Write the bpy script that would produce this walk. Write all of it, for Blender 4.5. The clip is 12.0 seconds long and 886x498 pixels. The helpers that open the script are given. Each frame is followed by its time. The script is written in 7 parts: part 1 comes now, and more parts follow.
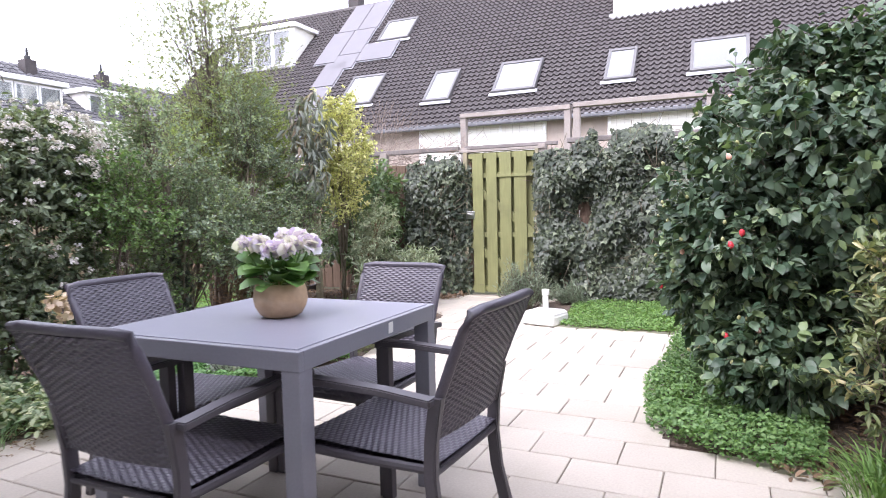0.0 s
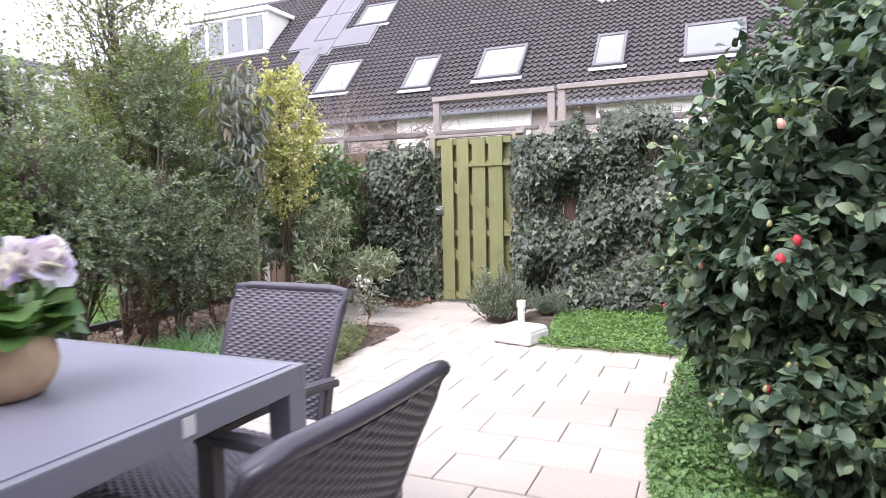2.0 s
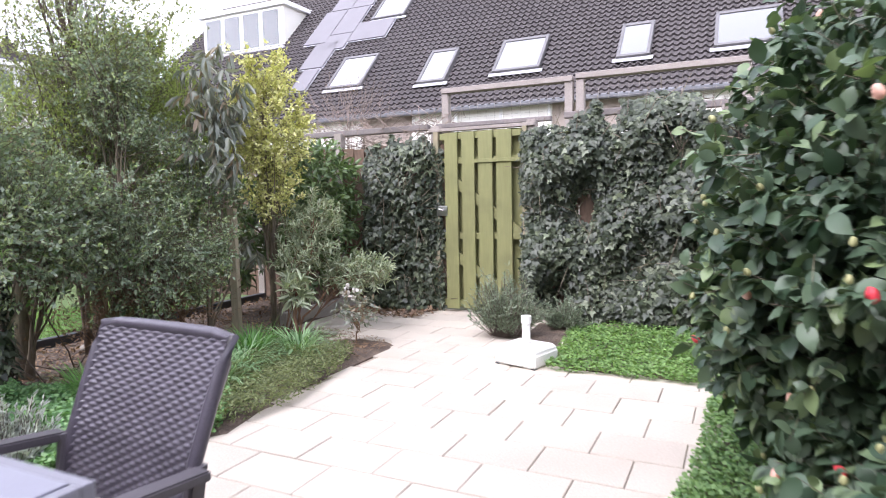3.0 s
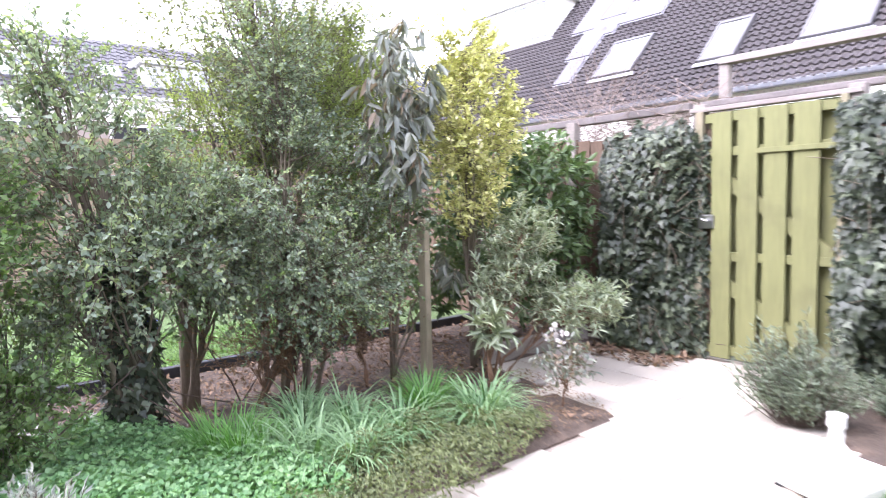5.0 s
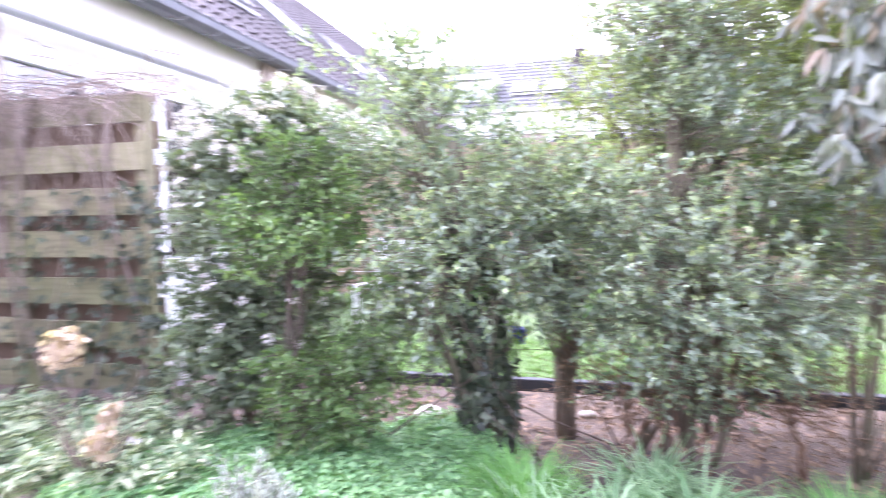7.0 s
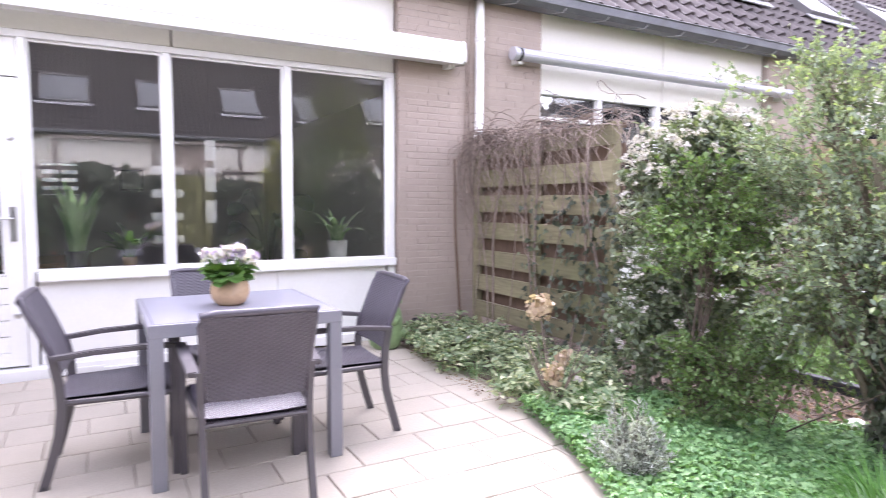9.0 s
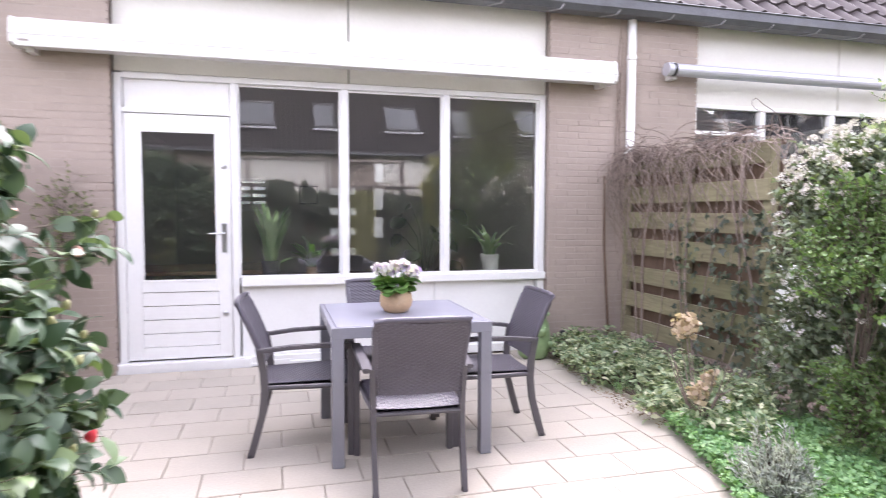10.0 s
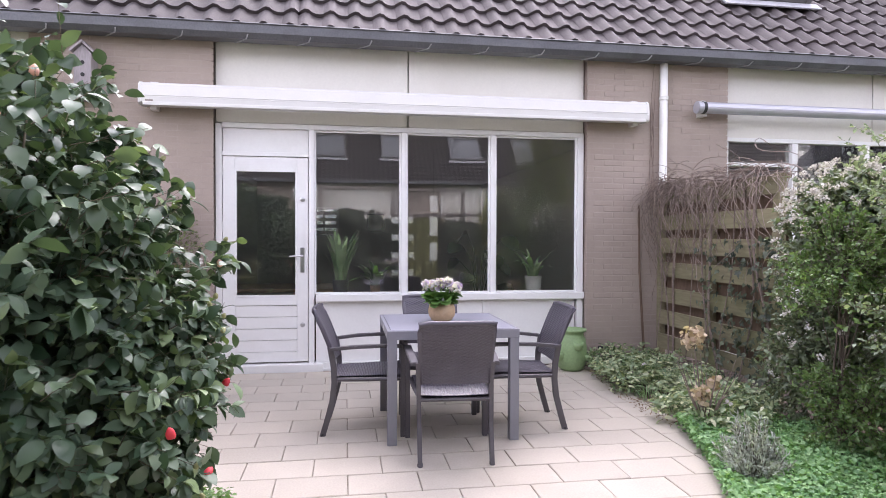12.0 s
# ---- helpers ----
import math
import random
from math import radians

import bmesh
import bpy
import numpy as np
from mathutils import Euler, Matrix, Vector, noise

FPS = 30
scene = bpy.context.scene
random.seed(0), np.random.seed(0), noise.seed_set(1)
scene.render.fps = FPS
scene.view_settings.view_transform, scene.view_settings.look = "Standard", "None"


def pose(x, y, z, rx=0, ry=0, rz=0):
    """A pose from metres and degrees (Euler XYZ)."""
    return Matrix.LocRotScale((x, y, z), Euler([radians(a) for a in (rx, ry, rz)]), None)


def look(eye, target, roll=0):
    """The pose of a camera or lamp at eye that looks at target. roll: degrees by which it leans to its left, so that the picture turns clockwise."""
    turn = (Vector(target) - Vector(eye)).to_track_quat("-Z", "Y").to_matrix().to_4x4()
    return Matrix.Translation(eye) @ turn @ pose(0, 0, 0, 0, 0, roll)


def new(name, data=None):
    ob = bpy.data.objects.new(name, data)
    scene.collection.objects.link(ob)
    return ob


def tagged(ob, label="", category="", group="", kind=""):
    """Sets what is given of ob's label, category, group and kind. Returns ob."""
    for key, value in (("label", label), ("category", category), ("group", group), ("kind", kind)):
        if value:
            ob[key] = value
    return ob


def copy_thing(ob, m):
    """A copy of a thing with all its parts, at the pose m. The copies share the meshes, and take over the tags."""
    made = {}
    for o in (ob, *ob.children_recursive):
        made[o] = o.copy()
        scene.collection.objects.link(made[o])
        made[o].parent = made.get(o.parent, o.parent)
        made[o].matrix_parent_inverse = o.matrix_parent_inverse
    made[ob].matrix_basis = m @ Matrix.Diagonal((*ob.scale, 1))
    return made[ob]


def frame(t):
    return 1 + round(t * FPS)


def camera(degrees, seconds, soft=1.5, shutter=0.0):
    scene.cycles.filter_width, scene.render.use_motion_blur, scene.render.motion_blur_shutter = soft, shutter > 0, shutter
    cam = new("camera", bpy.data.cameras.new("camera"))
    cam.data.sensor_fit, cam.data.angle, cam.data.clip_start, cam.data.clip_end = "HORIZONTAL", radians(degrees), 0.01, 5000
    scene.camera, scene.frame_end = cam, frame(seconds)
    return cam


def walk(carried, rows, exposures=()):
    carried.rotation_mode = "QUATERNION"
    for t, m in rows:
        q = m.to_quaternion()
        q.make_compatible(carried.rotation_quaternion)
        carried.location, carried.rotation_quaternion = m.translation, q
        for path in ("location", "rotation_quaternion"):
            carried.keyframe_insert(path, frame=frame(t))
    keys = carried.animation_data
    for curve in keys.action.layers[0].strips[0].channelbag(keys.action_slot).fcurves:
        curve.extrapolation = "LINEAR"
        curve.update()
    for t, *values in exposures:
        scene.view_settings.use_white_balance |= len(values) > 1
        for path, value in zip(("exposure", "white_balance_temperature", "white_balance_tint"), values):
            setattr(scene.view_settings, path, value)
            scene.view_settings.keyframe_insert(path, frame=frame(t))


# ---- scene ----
cam = camera(71.2, 12.0, soft=0.85, shutter=0.55)
PATH = [
    (0, (0.124, 0.410, 1.131), (-0.701, 2.228, 0.994), -1.3),
    (0.5, (0.082, 0.606, 1.147), (-0.716, 2.436, 1.004), -0.9),
    (1, (0.062, 0.846, 1.188), (-0.727, 2.678, 1.036), -1.1),
    (1.5, (0.037, 1.130, 1.144), (-0.755, 2.960, 0.987), -0.9),
    (2, (-0.047, 1.440, 1.122), (-0.839, 3.271, 0.966), -1.2),
    (2.5, (-0.042, 1.785, 1.118), (-0.858, 3.604, 0.959), -1.1),
    (2.7, (-0.059, 1.907, 1.122), (-0.887, 3.720, 0.961), -1.1),
    (4.3, (-0.335, 2.879, 1.222), (-1.619, 4.404, 1.058), -1.2),
    (4.5, (-0.390, 3.018, 1.208), (-1.768, 4.459, 1.043), -1.2),
    (5, (-0.520, 3.383, 1.212), (-2.067, 4.641, 1.056), -1.4),
    (5.5, (-0.728, 3.744, 1.105), (-2.440, 4.770, 0.990), -1.3),
    (6, (-0.880, 4.060, 1.146), (-2.783, 4.664, 1.014), -1.2),
    (6.5, (-1.040, 4.346, 1.190), (-3.028, 4.488, 1.045), -1.0),
    (7, (-1.085, 4.670, 1.150), (-3.020, 4.174, 1.045), -0.9),
    (7.5, (-1.027, 4.880, 1.218), (-2.714, 3.814, 1.092), -0.2),
    (7.7, (-0.985, 4.962, 1.222), (-2.573, 3.748, 1.098), -0.1),
    (9.3, (-0.694, 5.612, 1.296), (-1.552, 3.811, 1.152), 0.2),
    (9.5, (-0.660, 5.645, 1.316), (-1.441, 3.810, 1.178), 0.2),
    (10, (-0.660, 5.826, 1.337), (-1.183, 3.899, 1.219), 0.2),
    (10.5, (-0.702, 6.058, 1.354), (-1.093, 4.097, 1.305), 0.2),
    (11, (-0.706, 6.311, 1.358), (-1.051, 4.341, 1.340), 0.1),
    (11.5, (-0.683, 6.464, 1.346), (-1.006, 4.490, 1.320), 0.2),
    (12, (-0.665, 6.598, 1.338), (-0.978, 4.622, 1.303), 0.2),
]
EXPOSURES = [(t, e + 2.4, k, g) for t, e, k, g in ((0.0, 0.17, 6150, 21), (1.5, 0.10, 6150, 21), (2.7, 0.0, 6150, 21), (4.5, 0.55, 6050, 23), (5.5, 0.87, 5850, 28), (6.0, 1.16, 5750, 31), (7.0, 1.48, 5700, 33), (7.7, 1.25, 6050, 28), (9.3, 0.72, 6250, 26), (10.0, 0.62, 6350, 24), (10.5, 0.37, 6320, 24), (11.0, 0.18, 6320, 24), (12.0, 0.05, 6320, 24))]
walk(cam, [(t, look(eye, target, roll)) for t, eye, target, roll in PATH], EXPOSURES)

# ---- world and light: a bright overcast spring day ----
world = bpy.data.worlds.new("overcast")
scene.world = world
world.use_nodes = True
wn, wl = world.node_tree.nodes, world.node_tree.links
sky = wn.new("ShaderNodeTexSky")
sky.sky_type, sky.sun_disc = "NISHITA", False
sky.sun_elevation, sky.sun_rotation = radians(52), radians(200)
sky.air_density, sky.dust_density, sky.ozone_density = 1.0, 1.0, 2.0
grey = wn.new("ShaderNodeHueSaturation")
grey.inputs["Saturation"].default_value = 0.22
wl.new(sky.outputs[0], grey.inputs["Color"])
background = wn["Background"]
wl.new(grey.outputs[0], background.inputs["Color"])
background.inputs["Strength"].default_value = 0.15
sun = new("sun", bpy.data.lights.new("sun", "SUN"))
sun.data.energy, sun.data.angle, sun.data.color = 0.60, radians(40), (1.0, 0.97, 0.93)
sun.matrix_world = look((0, 0, 30), (math.sin(radians(200)) * -19, math.cos(radians(200)) * -19, 5))

# ---- materials ----
def nodes_of(name):
    m = bpy.data.materials.new(name)
    m.use_nodes = True
    return m, m.node_tree.nodes, m.node_tree.links, m.node_tree.nodes["Principled BSDF"]


def scaled(c, k):
    return (min(1, c[0] * k), min(1, c[1] * k), min(1, c[2] * k), 1)


def surface(name, base, rough=0.6, metal=0.0, coarse=2.0, fine=60.0, vary=0.18, bump=0.15, depth=0.003, pieces=0.0, islands=0.0, stain=None, stain_scale=1.3, stain_amount=0.5, stretch=(1, 1, 1), spec=0.5):
    """A surface with variation at two scales, fine relief, optional stains and a tone for each piece."""
    m, n, l, b = nodes_of(name)
    co = n.new("ShaderNodeTexCoord")
    mp = n.new("ShaderNodeMapping")
    mp.inputs["Scale"].default_value = stretch
    geo = n.new("ShaderNodeNewGeometry")
    l.new(geo.outputs["Position"], mp.inputs["Vector"])
    big, small = n.new("ShaderNodeTexNoise"), n.new("ShaderNodeTexNoise")
    big.inputs["Scale"].default_value, big.inputs["Detail"].default_value = coarse, 5
    small.inputs["Scale"].default_value, small.inputs["Detail"].default_value = fine, 4
    l.new(mp.outputs[0], big.inputs["Vector"])
    l.new(mp.outputs[0], small.inputs["Vector"])
    add = n.new("ShaderNodeMath")
    add.operation = "ADD"
    l.new(big.outputs["Fac"], add.inputs[0])
    l.new(small.outputs["Fac"], add.inputs[1])
    ramp = n.new("ShaderNodeMapRange")
    ramp.inputs["From Min"].default_value, ramp.inputs["From Max"].default_value = 0.65, 1.35
    l.new(add.outputs[0], ramp.inputs["Value"])
    mix = n.new("ShaderNodeMix")
    mix.data_type = "RGBA"
    mix.inputs["A"].default_value, mix.inputs["B"].default_value = scaled(base, 1 - vary), scaled(base, 1 + vary)
    l.new(ramp.outputs[0], mix.inputs["Factor"])
    out = mix.outputs["Result"]
    for amount, source in ((pieces, "object"), (islands, "island")):
        if amount:
            src = n.new("ShaderNodeObjectInfo").outputs["Random"] if source == "object" else geo.outputs["Random Per Island"]
            tone = n.new("ShaderNodeMapRange")
            tone.inputs["To Min"].default_value, tone.inputs["To Max"].default_value = 1 - amount, 1 + amount
            l.new(src, tone.inputs["Value"])
            hsv = n.new("ShaderNodeHueSaturation")
            l.new(tone.outputs[0], hsv.inputs["Value"])
            l.new(out, hsv.inputs["Color"])
            out = hsv.outputs[0]
    if stain:
        sn = n.new("ShaderNodeTexNoise")
        sn.inputs["Scale"].default_value, sn.inputs["Detail"].default_value, sn.inputs["Distortion"].default_value = stain_scale, 8, 0.6
        l.new(geo.outputs["Position"], sn.inputs["Vector"])
        sr = n.new("ShaderNodeMapRange")
        sr.inputs["From Min"].default_value, sr.inputs["From Max"].default_value = 0.5, 0.72
        sr.inputs["To Max"].default_value = stain_amount
        l.new(sn.outputs["Fac"], sr.inputs["Value"])
        sm = n.new("ShaderNodeMix")
        sm.data_type = "RGBA"
        sm.inputs["B"].default_value = (*stain, 1)
        l.new(sr.outputs[0], sm.inputs["Factor"])
        l.new(out, sm.inputs["A"])
        out = sm.outputs["Result"]
    l.new(out, b.inputs["Base Color"])
    b.inputs["Roughness"].default_value, b.inputs["Metallic"].default_value = rough, metal
    b.inputs["Specular IOR Level"].default_value = spec
    if bump:
        bp = n.new("ShaderNodeBump")
        bp.inputs["Strength"].default_value, bp.inputs["Distance"].default_value = bump, depth
        l.new(add.outputs[0], bp.inputs["Height"])
        l.new(bp.outputs[0], b.inputs["Normal"])
    return m


def foliage(name, dark, light, rough=0.45, through_light=0.22, third=None, spec=0.5, sheen=None):
    """Leaves: a tone for each leaf, a faint mottling, and light that passes through."""
    m, n, l, b = nodes_of(name)
    geo = n.new("ShaderNodeNewGeometry")
    noise_t = n.new("ShaderNodeTexNoise")
    noise_t.inputs["Scale"].default_value = 3.0
    l.new(geo.outputs["Position"], noise_t.inputs["Vector"])
    addn = n.new("ShaderNodeMath")
    addn.operation = "MULTIPLY_ADD"
    addn.inputs[1].default_value, addn.inputs[2].default_value = 0.7, -0.2
    l.new(noise_t.outputs["Fac"], addn.inputs[0])
    tot = n.new("ShaderNodeMath")
    tot.operation = "MULTIPLY_ADD"
    tot.inputs[1].default_value = 0.85
    l.new(geo.outputs["Random Per Island"], tot.inputs[0])
    l.new(addn.outputs[0], tot.inputs[2])
    ramp = n.new("ShaderNodeValToRGB")
    ramp.color_ramp.elements[0].color, ramp.color_ramp.elements[1].color = (*dark, 1), (*light, 1)
    ramp.color_ramp.elements[0].position, ramp.color_ramp.elements[1].position = 0.1, 0.85
    if third:
        e = ramp.color_ramp.elements.new(0.97)
        e.color = (*third, 1)
    l.new(tot.outputs[0], ramp.inputs["Fac"])
    l.new(ramp.outputs[0], b.inputs["Base Color"])
    b.inputs["Roughness"].default_value, b.inputs["Specular IOR Level"].default_value = rough, spec
    tr = n.new("ShaderNodeBsdfTranslucent")
    tint = n.new("ShaderNodeMix")
    tint.data_type, tint.blend_type = "RGBA", "MULTIPLY"
    tint.inputs["Factor"].default_value = 1.0
    tint.inputs["B"].default_value = (1.5, 1.6, 0.7, 1)
    l.new(ramp.outputs[0], tint.inputs["A"])
    l.new(tint.outputs["Result"], tr.inputs["Color"])
    mixs = n.new("ShaderNodeMixShader")
    mixs.inputs[0].default_value = through_light
    l.new(b.outputs[0], mixs.inputs[1])
    l.new(tr.outputs[0], mixs.inputs[2])
    l.new(mixs.outputs[0], n["Material Output"].inputs["Surface"])
    return m


def pane_material(name, tint, gloss=1.0):
    m, n, l, b = nodes_of(name)
    n.remove(b)
    clear, shine, fr, mixs = n.new("ShaderNodeBsdfTransparent"), n.new("ShaderNodeBsdfGlossy"), n.new("ShaderNodeFresnel"), n.new("ShaderNodeMixShader")
    clear.inputs["Color"].default_value = (*tint, 1)
    shine.inputs["Roughness"].default_value = 0.0
    fr.inputs["IOR"].default_value = 1.52
    twice = n.new("ShaderNodeMath")
    twice.operation, twice.use_clamp = "MULTIPLY", True
    twice.inputs[1].default_value = 2.0 * gloss
    l.new(fr.outputs[0], twice.inputs[0])
    l.new(twice.outputs[0], mixs.inputs[0])
    l.new(clear.outputs[0], mixs.inputs[1])
    l.new(shine.outputs[0], mixs.inputs[2])
    # faint grey diffuse mixed in, standing in for haze reflected on dark glass
    haze, haze_mix = n.new("ShaderNodeBsdfDiffuse"), n.new("ShaderNodeMixShader")
    haze.inputs["Color"].default_value = (0.6, 0.6, 0.58, 1)
    haze_mix.inputs[0].default_value = 0.014
    l.new(mixs.outputs[0], haze_mix.inputs[1])
    l.new(haze.outputs[0], haze_mix.inputs[2])
    l.new(haze_mix.outputs[0], n["Material Output"].inputs["Surface"])
    return m


M = {}
M["paver"] = surface("paver", (0.455, 0.408, 0.346), 0.85, coarse=1.6, fine=90, vary=0.11, bump=0.25, depth=0.002, pieces=0.06, stain=(0.32, 0.28, 0.225), stain_scale=1.1, stain_amount=0.4)
M["sand"] = surface("joint_sand", (0.26, 0.218, 0.178), 0.95, coarse=8, fine=150, vary=0.35, bump=0.5)
M["soil"] = surface("soil", (0.105, 0.078, 0.060), 0.95, coarse=5, fine=70, vary=0.45, bump=1.0, depth=0.02, stain=(0.17, 0.12, 0.088), stain_scale=9, stain_amount=0.7)
M["earth"] = surface("far_ground", (0.10, 0.11, 0.06), 0.95, coarse=0.4, fine=20, vary=0.35, bump=0.6, depth=0.02)
M["lawn"] = surface("lawn_soil", (0.10, 0.155, 0.055), 0.95, coarse=2, fine=90, vary=0.35, bump=0.9, depth=0.02)
M["brick"] = surface("beige_brick", (0.372, 0.308, 0.266), 0.9, coarse=3, fine=120, vary=0.10, bump=0.45, depth=0.003, pieces=0.028, islands=0.028, stain=(0.30, 0.245, 0.215), stain_scale=1.6, stain_amount=0.35)
M["mortar"] = surface("mortar", (0.378, 0.316, 0.276), 0.95, coarse=5, fine=150, vary=0.12, bump=0.5)
M["paint"] = surface("white_paint", (0.80, 0.80, 0.79), 0.38, coarse=1.5, fine=40, vary=0.03, bump=0.05, depth=0.001, stain=(0.70, 0.69, 0.66), stain_scale=2.5, stain_amount=0.35)
M["cream"] = surface("cream_panel", (0.74, 0.72, 0.66), 0.55, coarse=1.2, fine=50, vary=0.04, bump=0.05, stain=(0.64, 0.61, 0.54), stain_scale=1.4, stain_amount=0.35)
M["awning"] = surface("white_metal", (0.68, 0.67, 0.65), 0.4, coarse=2, fine=60, vary=0.03, bump=0.03, stain=(0.58, 0.565, 0.535), stain_scale=3, stain_amount=0.25)
M["silver"] = surface("silver_metal", (0.52, 0.52, 0.57), 0.42, metal=0.45, coarse=4, fine=80, vary=0.08, bump=0.04)
M["steel"] = surface("brushed_steel", (0.55, 0.55, 0.56), 0.3, metal=1.0, coarse=10, fine=200, vary=0.1, bump=0.03)
M["zinc"] = surface("zinc_gutter", (0.135, 0.138, 0.15), 0.5, metal=0.4, coarse=3, fine=60, vary=0.2, bump=0.1, stain=(0.09, 0.09, 0.09), stain_scale=4)
# near-black colour that stands in for shade in gaps, holes and under eaves
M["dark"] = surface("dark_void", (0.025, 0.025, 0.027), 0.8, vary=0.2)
M["tile"] = surface("roof_tile", (0.062, 0.050, 0.052), 0.75, coarse=2.2, fine=60, vary=0.22, bump=0.4, depth=0.004, pieces=0.16, islands=0.16, stain=(0.10, 0.088, 0.085), stain_scale=2.5, stain_amount=0.35)
M["tile_far"] = surface("far_roof_tile", (0.066, 0.057, 0.057), 0.75, coarse=0.8, fine=14, vary=0.08, bump=0.1, islands=0.07, stain=(0.075, 0.066, 0.063), stain_scale=0.7, stain_amount=0.35)
M["tile_grey"] = surface("grey_roof", (0.105, 0.102, 0.108), 0.85, coarse=0.8, fine=10, vary=0.2, islands=0.15, bump=0.3)
M["lead"] = surface("lead_flashing", (0.36, 0.36, 0.38), 0.6, metal=0.2, coarse=6, fine=40, vary=0.25, bump=0.3)
M["solar"] = surface("solar_panel", (0.135, 0.128, 0.138), 0.5, coarse=3, fine=30, vary=0.08, bump=0.0, spec=0.4)
M["skylight"] = surface("roof_window_frame", (0.115, 0.11, 0.112), 0.45, vary=0.1, bump=0.05)
M["roofglass"] = pane_material("roof_window_glass", (0.25, 0.27, 0.28), 3.6)
M["chimneybrick"] = surface("dark_chimney_brick", (0.050, 0.042, 0.042), 0.9, coarse=3, fine=20, vary=0.3, bump=0.4)
M["pane"] = pane_material("window_glass", (0.95, 0.96, 0.94), 1.3)
M["gate"] = surface("green_gate", (0.205, 0.208, 0.088), 0.75, coarse=3, fine=40, vary=0.16, bump=0.35, depth=0.003, islands=0.08, stretch=(1, 1, 0.12), stain=(0.13, 0.125, 0.06), stain_scale=2.2, stain_amount=0.5)
M["oldwood"] = surface("mossy_wood", (0.215, 0.192, 0.116), 0.88, coarse=2.5, fine=50, vary=0.28, bump=0.5, depth=0.004, stretch=(1, 0.12, 1), pieces=0.15, stain=(0.18, 0.20, 0.085), stain_scale=2.0, stain_amount=0.7)
M["tanwood"] = surface("tan_fence", (0.36, 0.28, 0.19), 0.85, coarse=2, fine=30, vary=0.2, bump=0.4, stretch=(1, 0.15, 1), pieces=0.12)
M["greywood"] = surface("weathered_wood", (0.30, 0.265, 0.24), 0.88, coarse=3, fine=60, vary=0.22, bump=0.4, stain=(0.22, 0.19, 0.18), stain_scale=3)
M["beam"] = surface("dark_beam", (0.19, 0.168, 0.160), 0.8, coarse=3, fine=50, vary=0.25, bump=0.4)
M["brownwood"] = surface("brown_fence", (0.15, 0.10, 0.07), 0.9, coarse=3, fine=50, vary=0.3, bump=0.4, stretch=(1, 1, 0.15))
M["bark"] = surface("bark", (0.16, 0.13, 0.095), 0.92, coarse=9, fine=80, vary=0.35, bump=0.9, depth=0.006, stretch=(1, 1, 0.25), stain=(0.17, 0.19, 0.10), stain_scale=6, stain_amount=0.5)
M["twig"] = surface("twig", (0.13, 0.10, 0.08), 0.9, coarse=20, fine=90, vary=0.3, bump=0.3)
M["vine"] = surface("dry_vine", (0.25, 0.195, 0.165), 0.9, coarse=15, fine=90, vary=0.35, bump=0.3, islands=0.3)
M["redtwig"] = surface("reddish_stem", (0.21, 0.125, 0.075), 0.85, coarse=15, fine=90, vary=0.3, bump=0.3, islands=0.2)
M["stake"] = surface("stake_wood", (0.30, 0.26, 0.175), 0.88, coarse=4, fine=60, vary=0.2, bump=0.5, stretch=(1, 1, 0.15), stain=(0.20, 0.21, 0.12), stain_scale=5)
M["stone"] = surface("pale_stone", (0.60, 0.56, 0.52), 0.8, coarse=9, fine=60, vary=0.15, bump=0.4)
M["concrete"] = surface("concrete_kerb", (0.27, 0.245, 0.215), 0.9, coarse=4, fine=90, vary=0.2, bump=0.4)
M["alu"] = surface("anthracite_metal", (0.230, 0.228, 0.262), 0.38, coarse=3, fine=120, vary=0.07, bump=0.05, stain=(0.24, 0.24, 0.27), stain_scale=5, stain_amount=0.2)
M["tabletop"] = surface("anthracite_top", (0.255, 0.255, 0.305), 0.32, coarse=3, fine=220, vary=0.06, bump=0.06, depth=0.001, stain=(0.31, 0.31, 0.35), stain_scale=7, stain_amount=0.25)
M["weave"] = surface("woven_resin", (0.082, 0.073, 0.092), 0.34, coarse=6, fine=180, vary=0.24, bump=0.2, depth=0.001, spec=0.6)
M["chairmetal"] = surface("chair_frame", (0.092, 0.083, 0.093), 0.42, coarse=6, fine=120, vary=0.12, bump=0.05)
M["terracotta"] = surface("sandstone_pot", (0.50, 0.345, 0.205), 0.6, coarse=6, fine=50, vary=0.14, bump=0.1, stain=(0.60, 0.47, 0.34), stain_scale=9, stain_amount=0.55)
M["greenpot"] = surface("green_glaze", (0.235, 0.345, 0.165), 0.5, coarse=5, fine=40, vary=0.15, bump=0.08)
M["plastic"] = surface("white_plastic", (0.80, 0.79, 0.76), 0.5, coarse=4, fine=60, vary=0.05, bump=0.05, stain=(0.66, 0.63, 0.56), stain_scale=6, stain_amount=0.35)
M["black"] = surface("black_plastic", (0.03, 0.03, 0.032), 0.5, vary=0.2, bump=0.05)
M["rubber"] = surface("edging", (0.045, 0.048, 0.055), 0.7, coarse=6, fine=60, vary=0.2)
M["plaster"] = surface("indoor_plaster", (0.66, 0.64, 0.60), 0.9, vary=0.05, bump=0.05)
M["indoor_floor"] = surface("indoor_floor", (0.20, 0.14, 0.09), 0.5, stretch=(0.2, 2, 1), vary=0.25, bump=0.1)
M["indoor_wood"] = surface("indoor_wood", (0.26, 0.13, 0.06), 0.45, stretch=(0.3, 3, 3), vary=0.25, bump=0.1)
M["birdhouse"] = surface("grey_birdhouse", (0.30, 0.27, 0.28), 0.9, coarse=5, fine=60, vary=0.25, bump=0.5, stretch=(1, 1, 0.2))
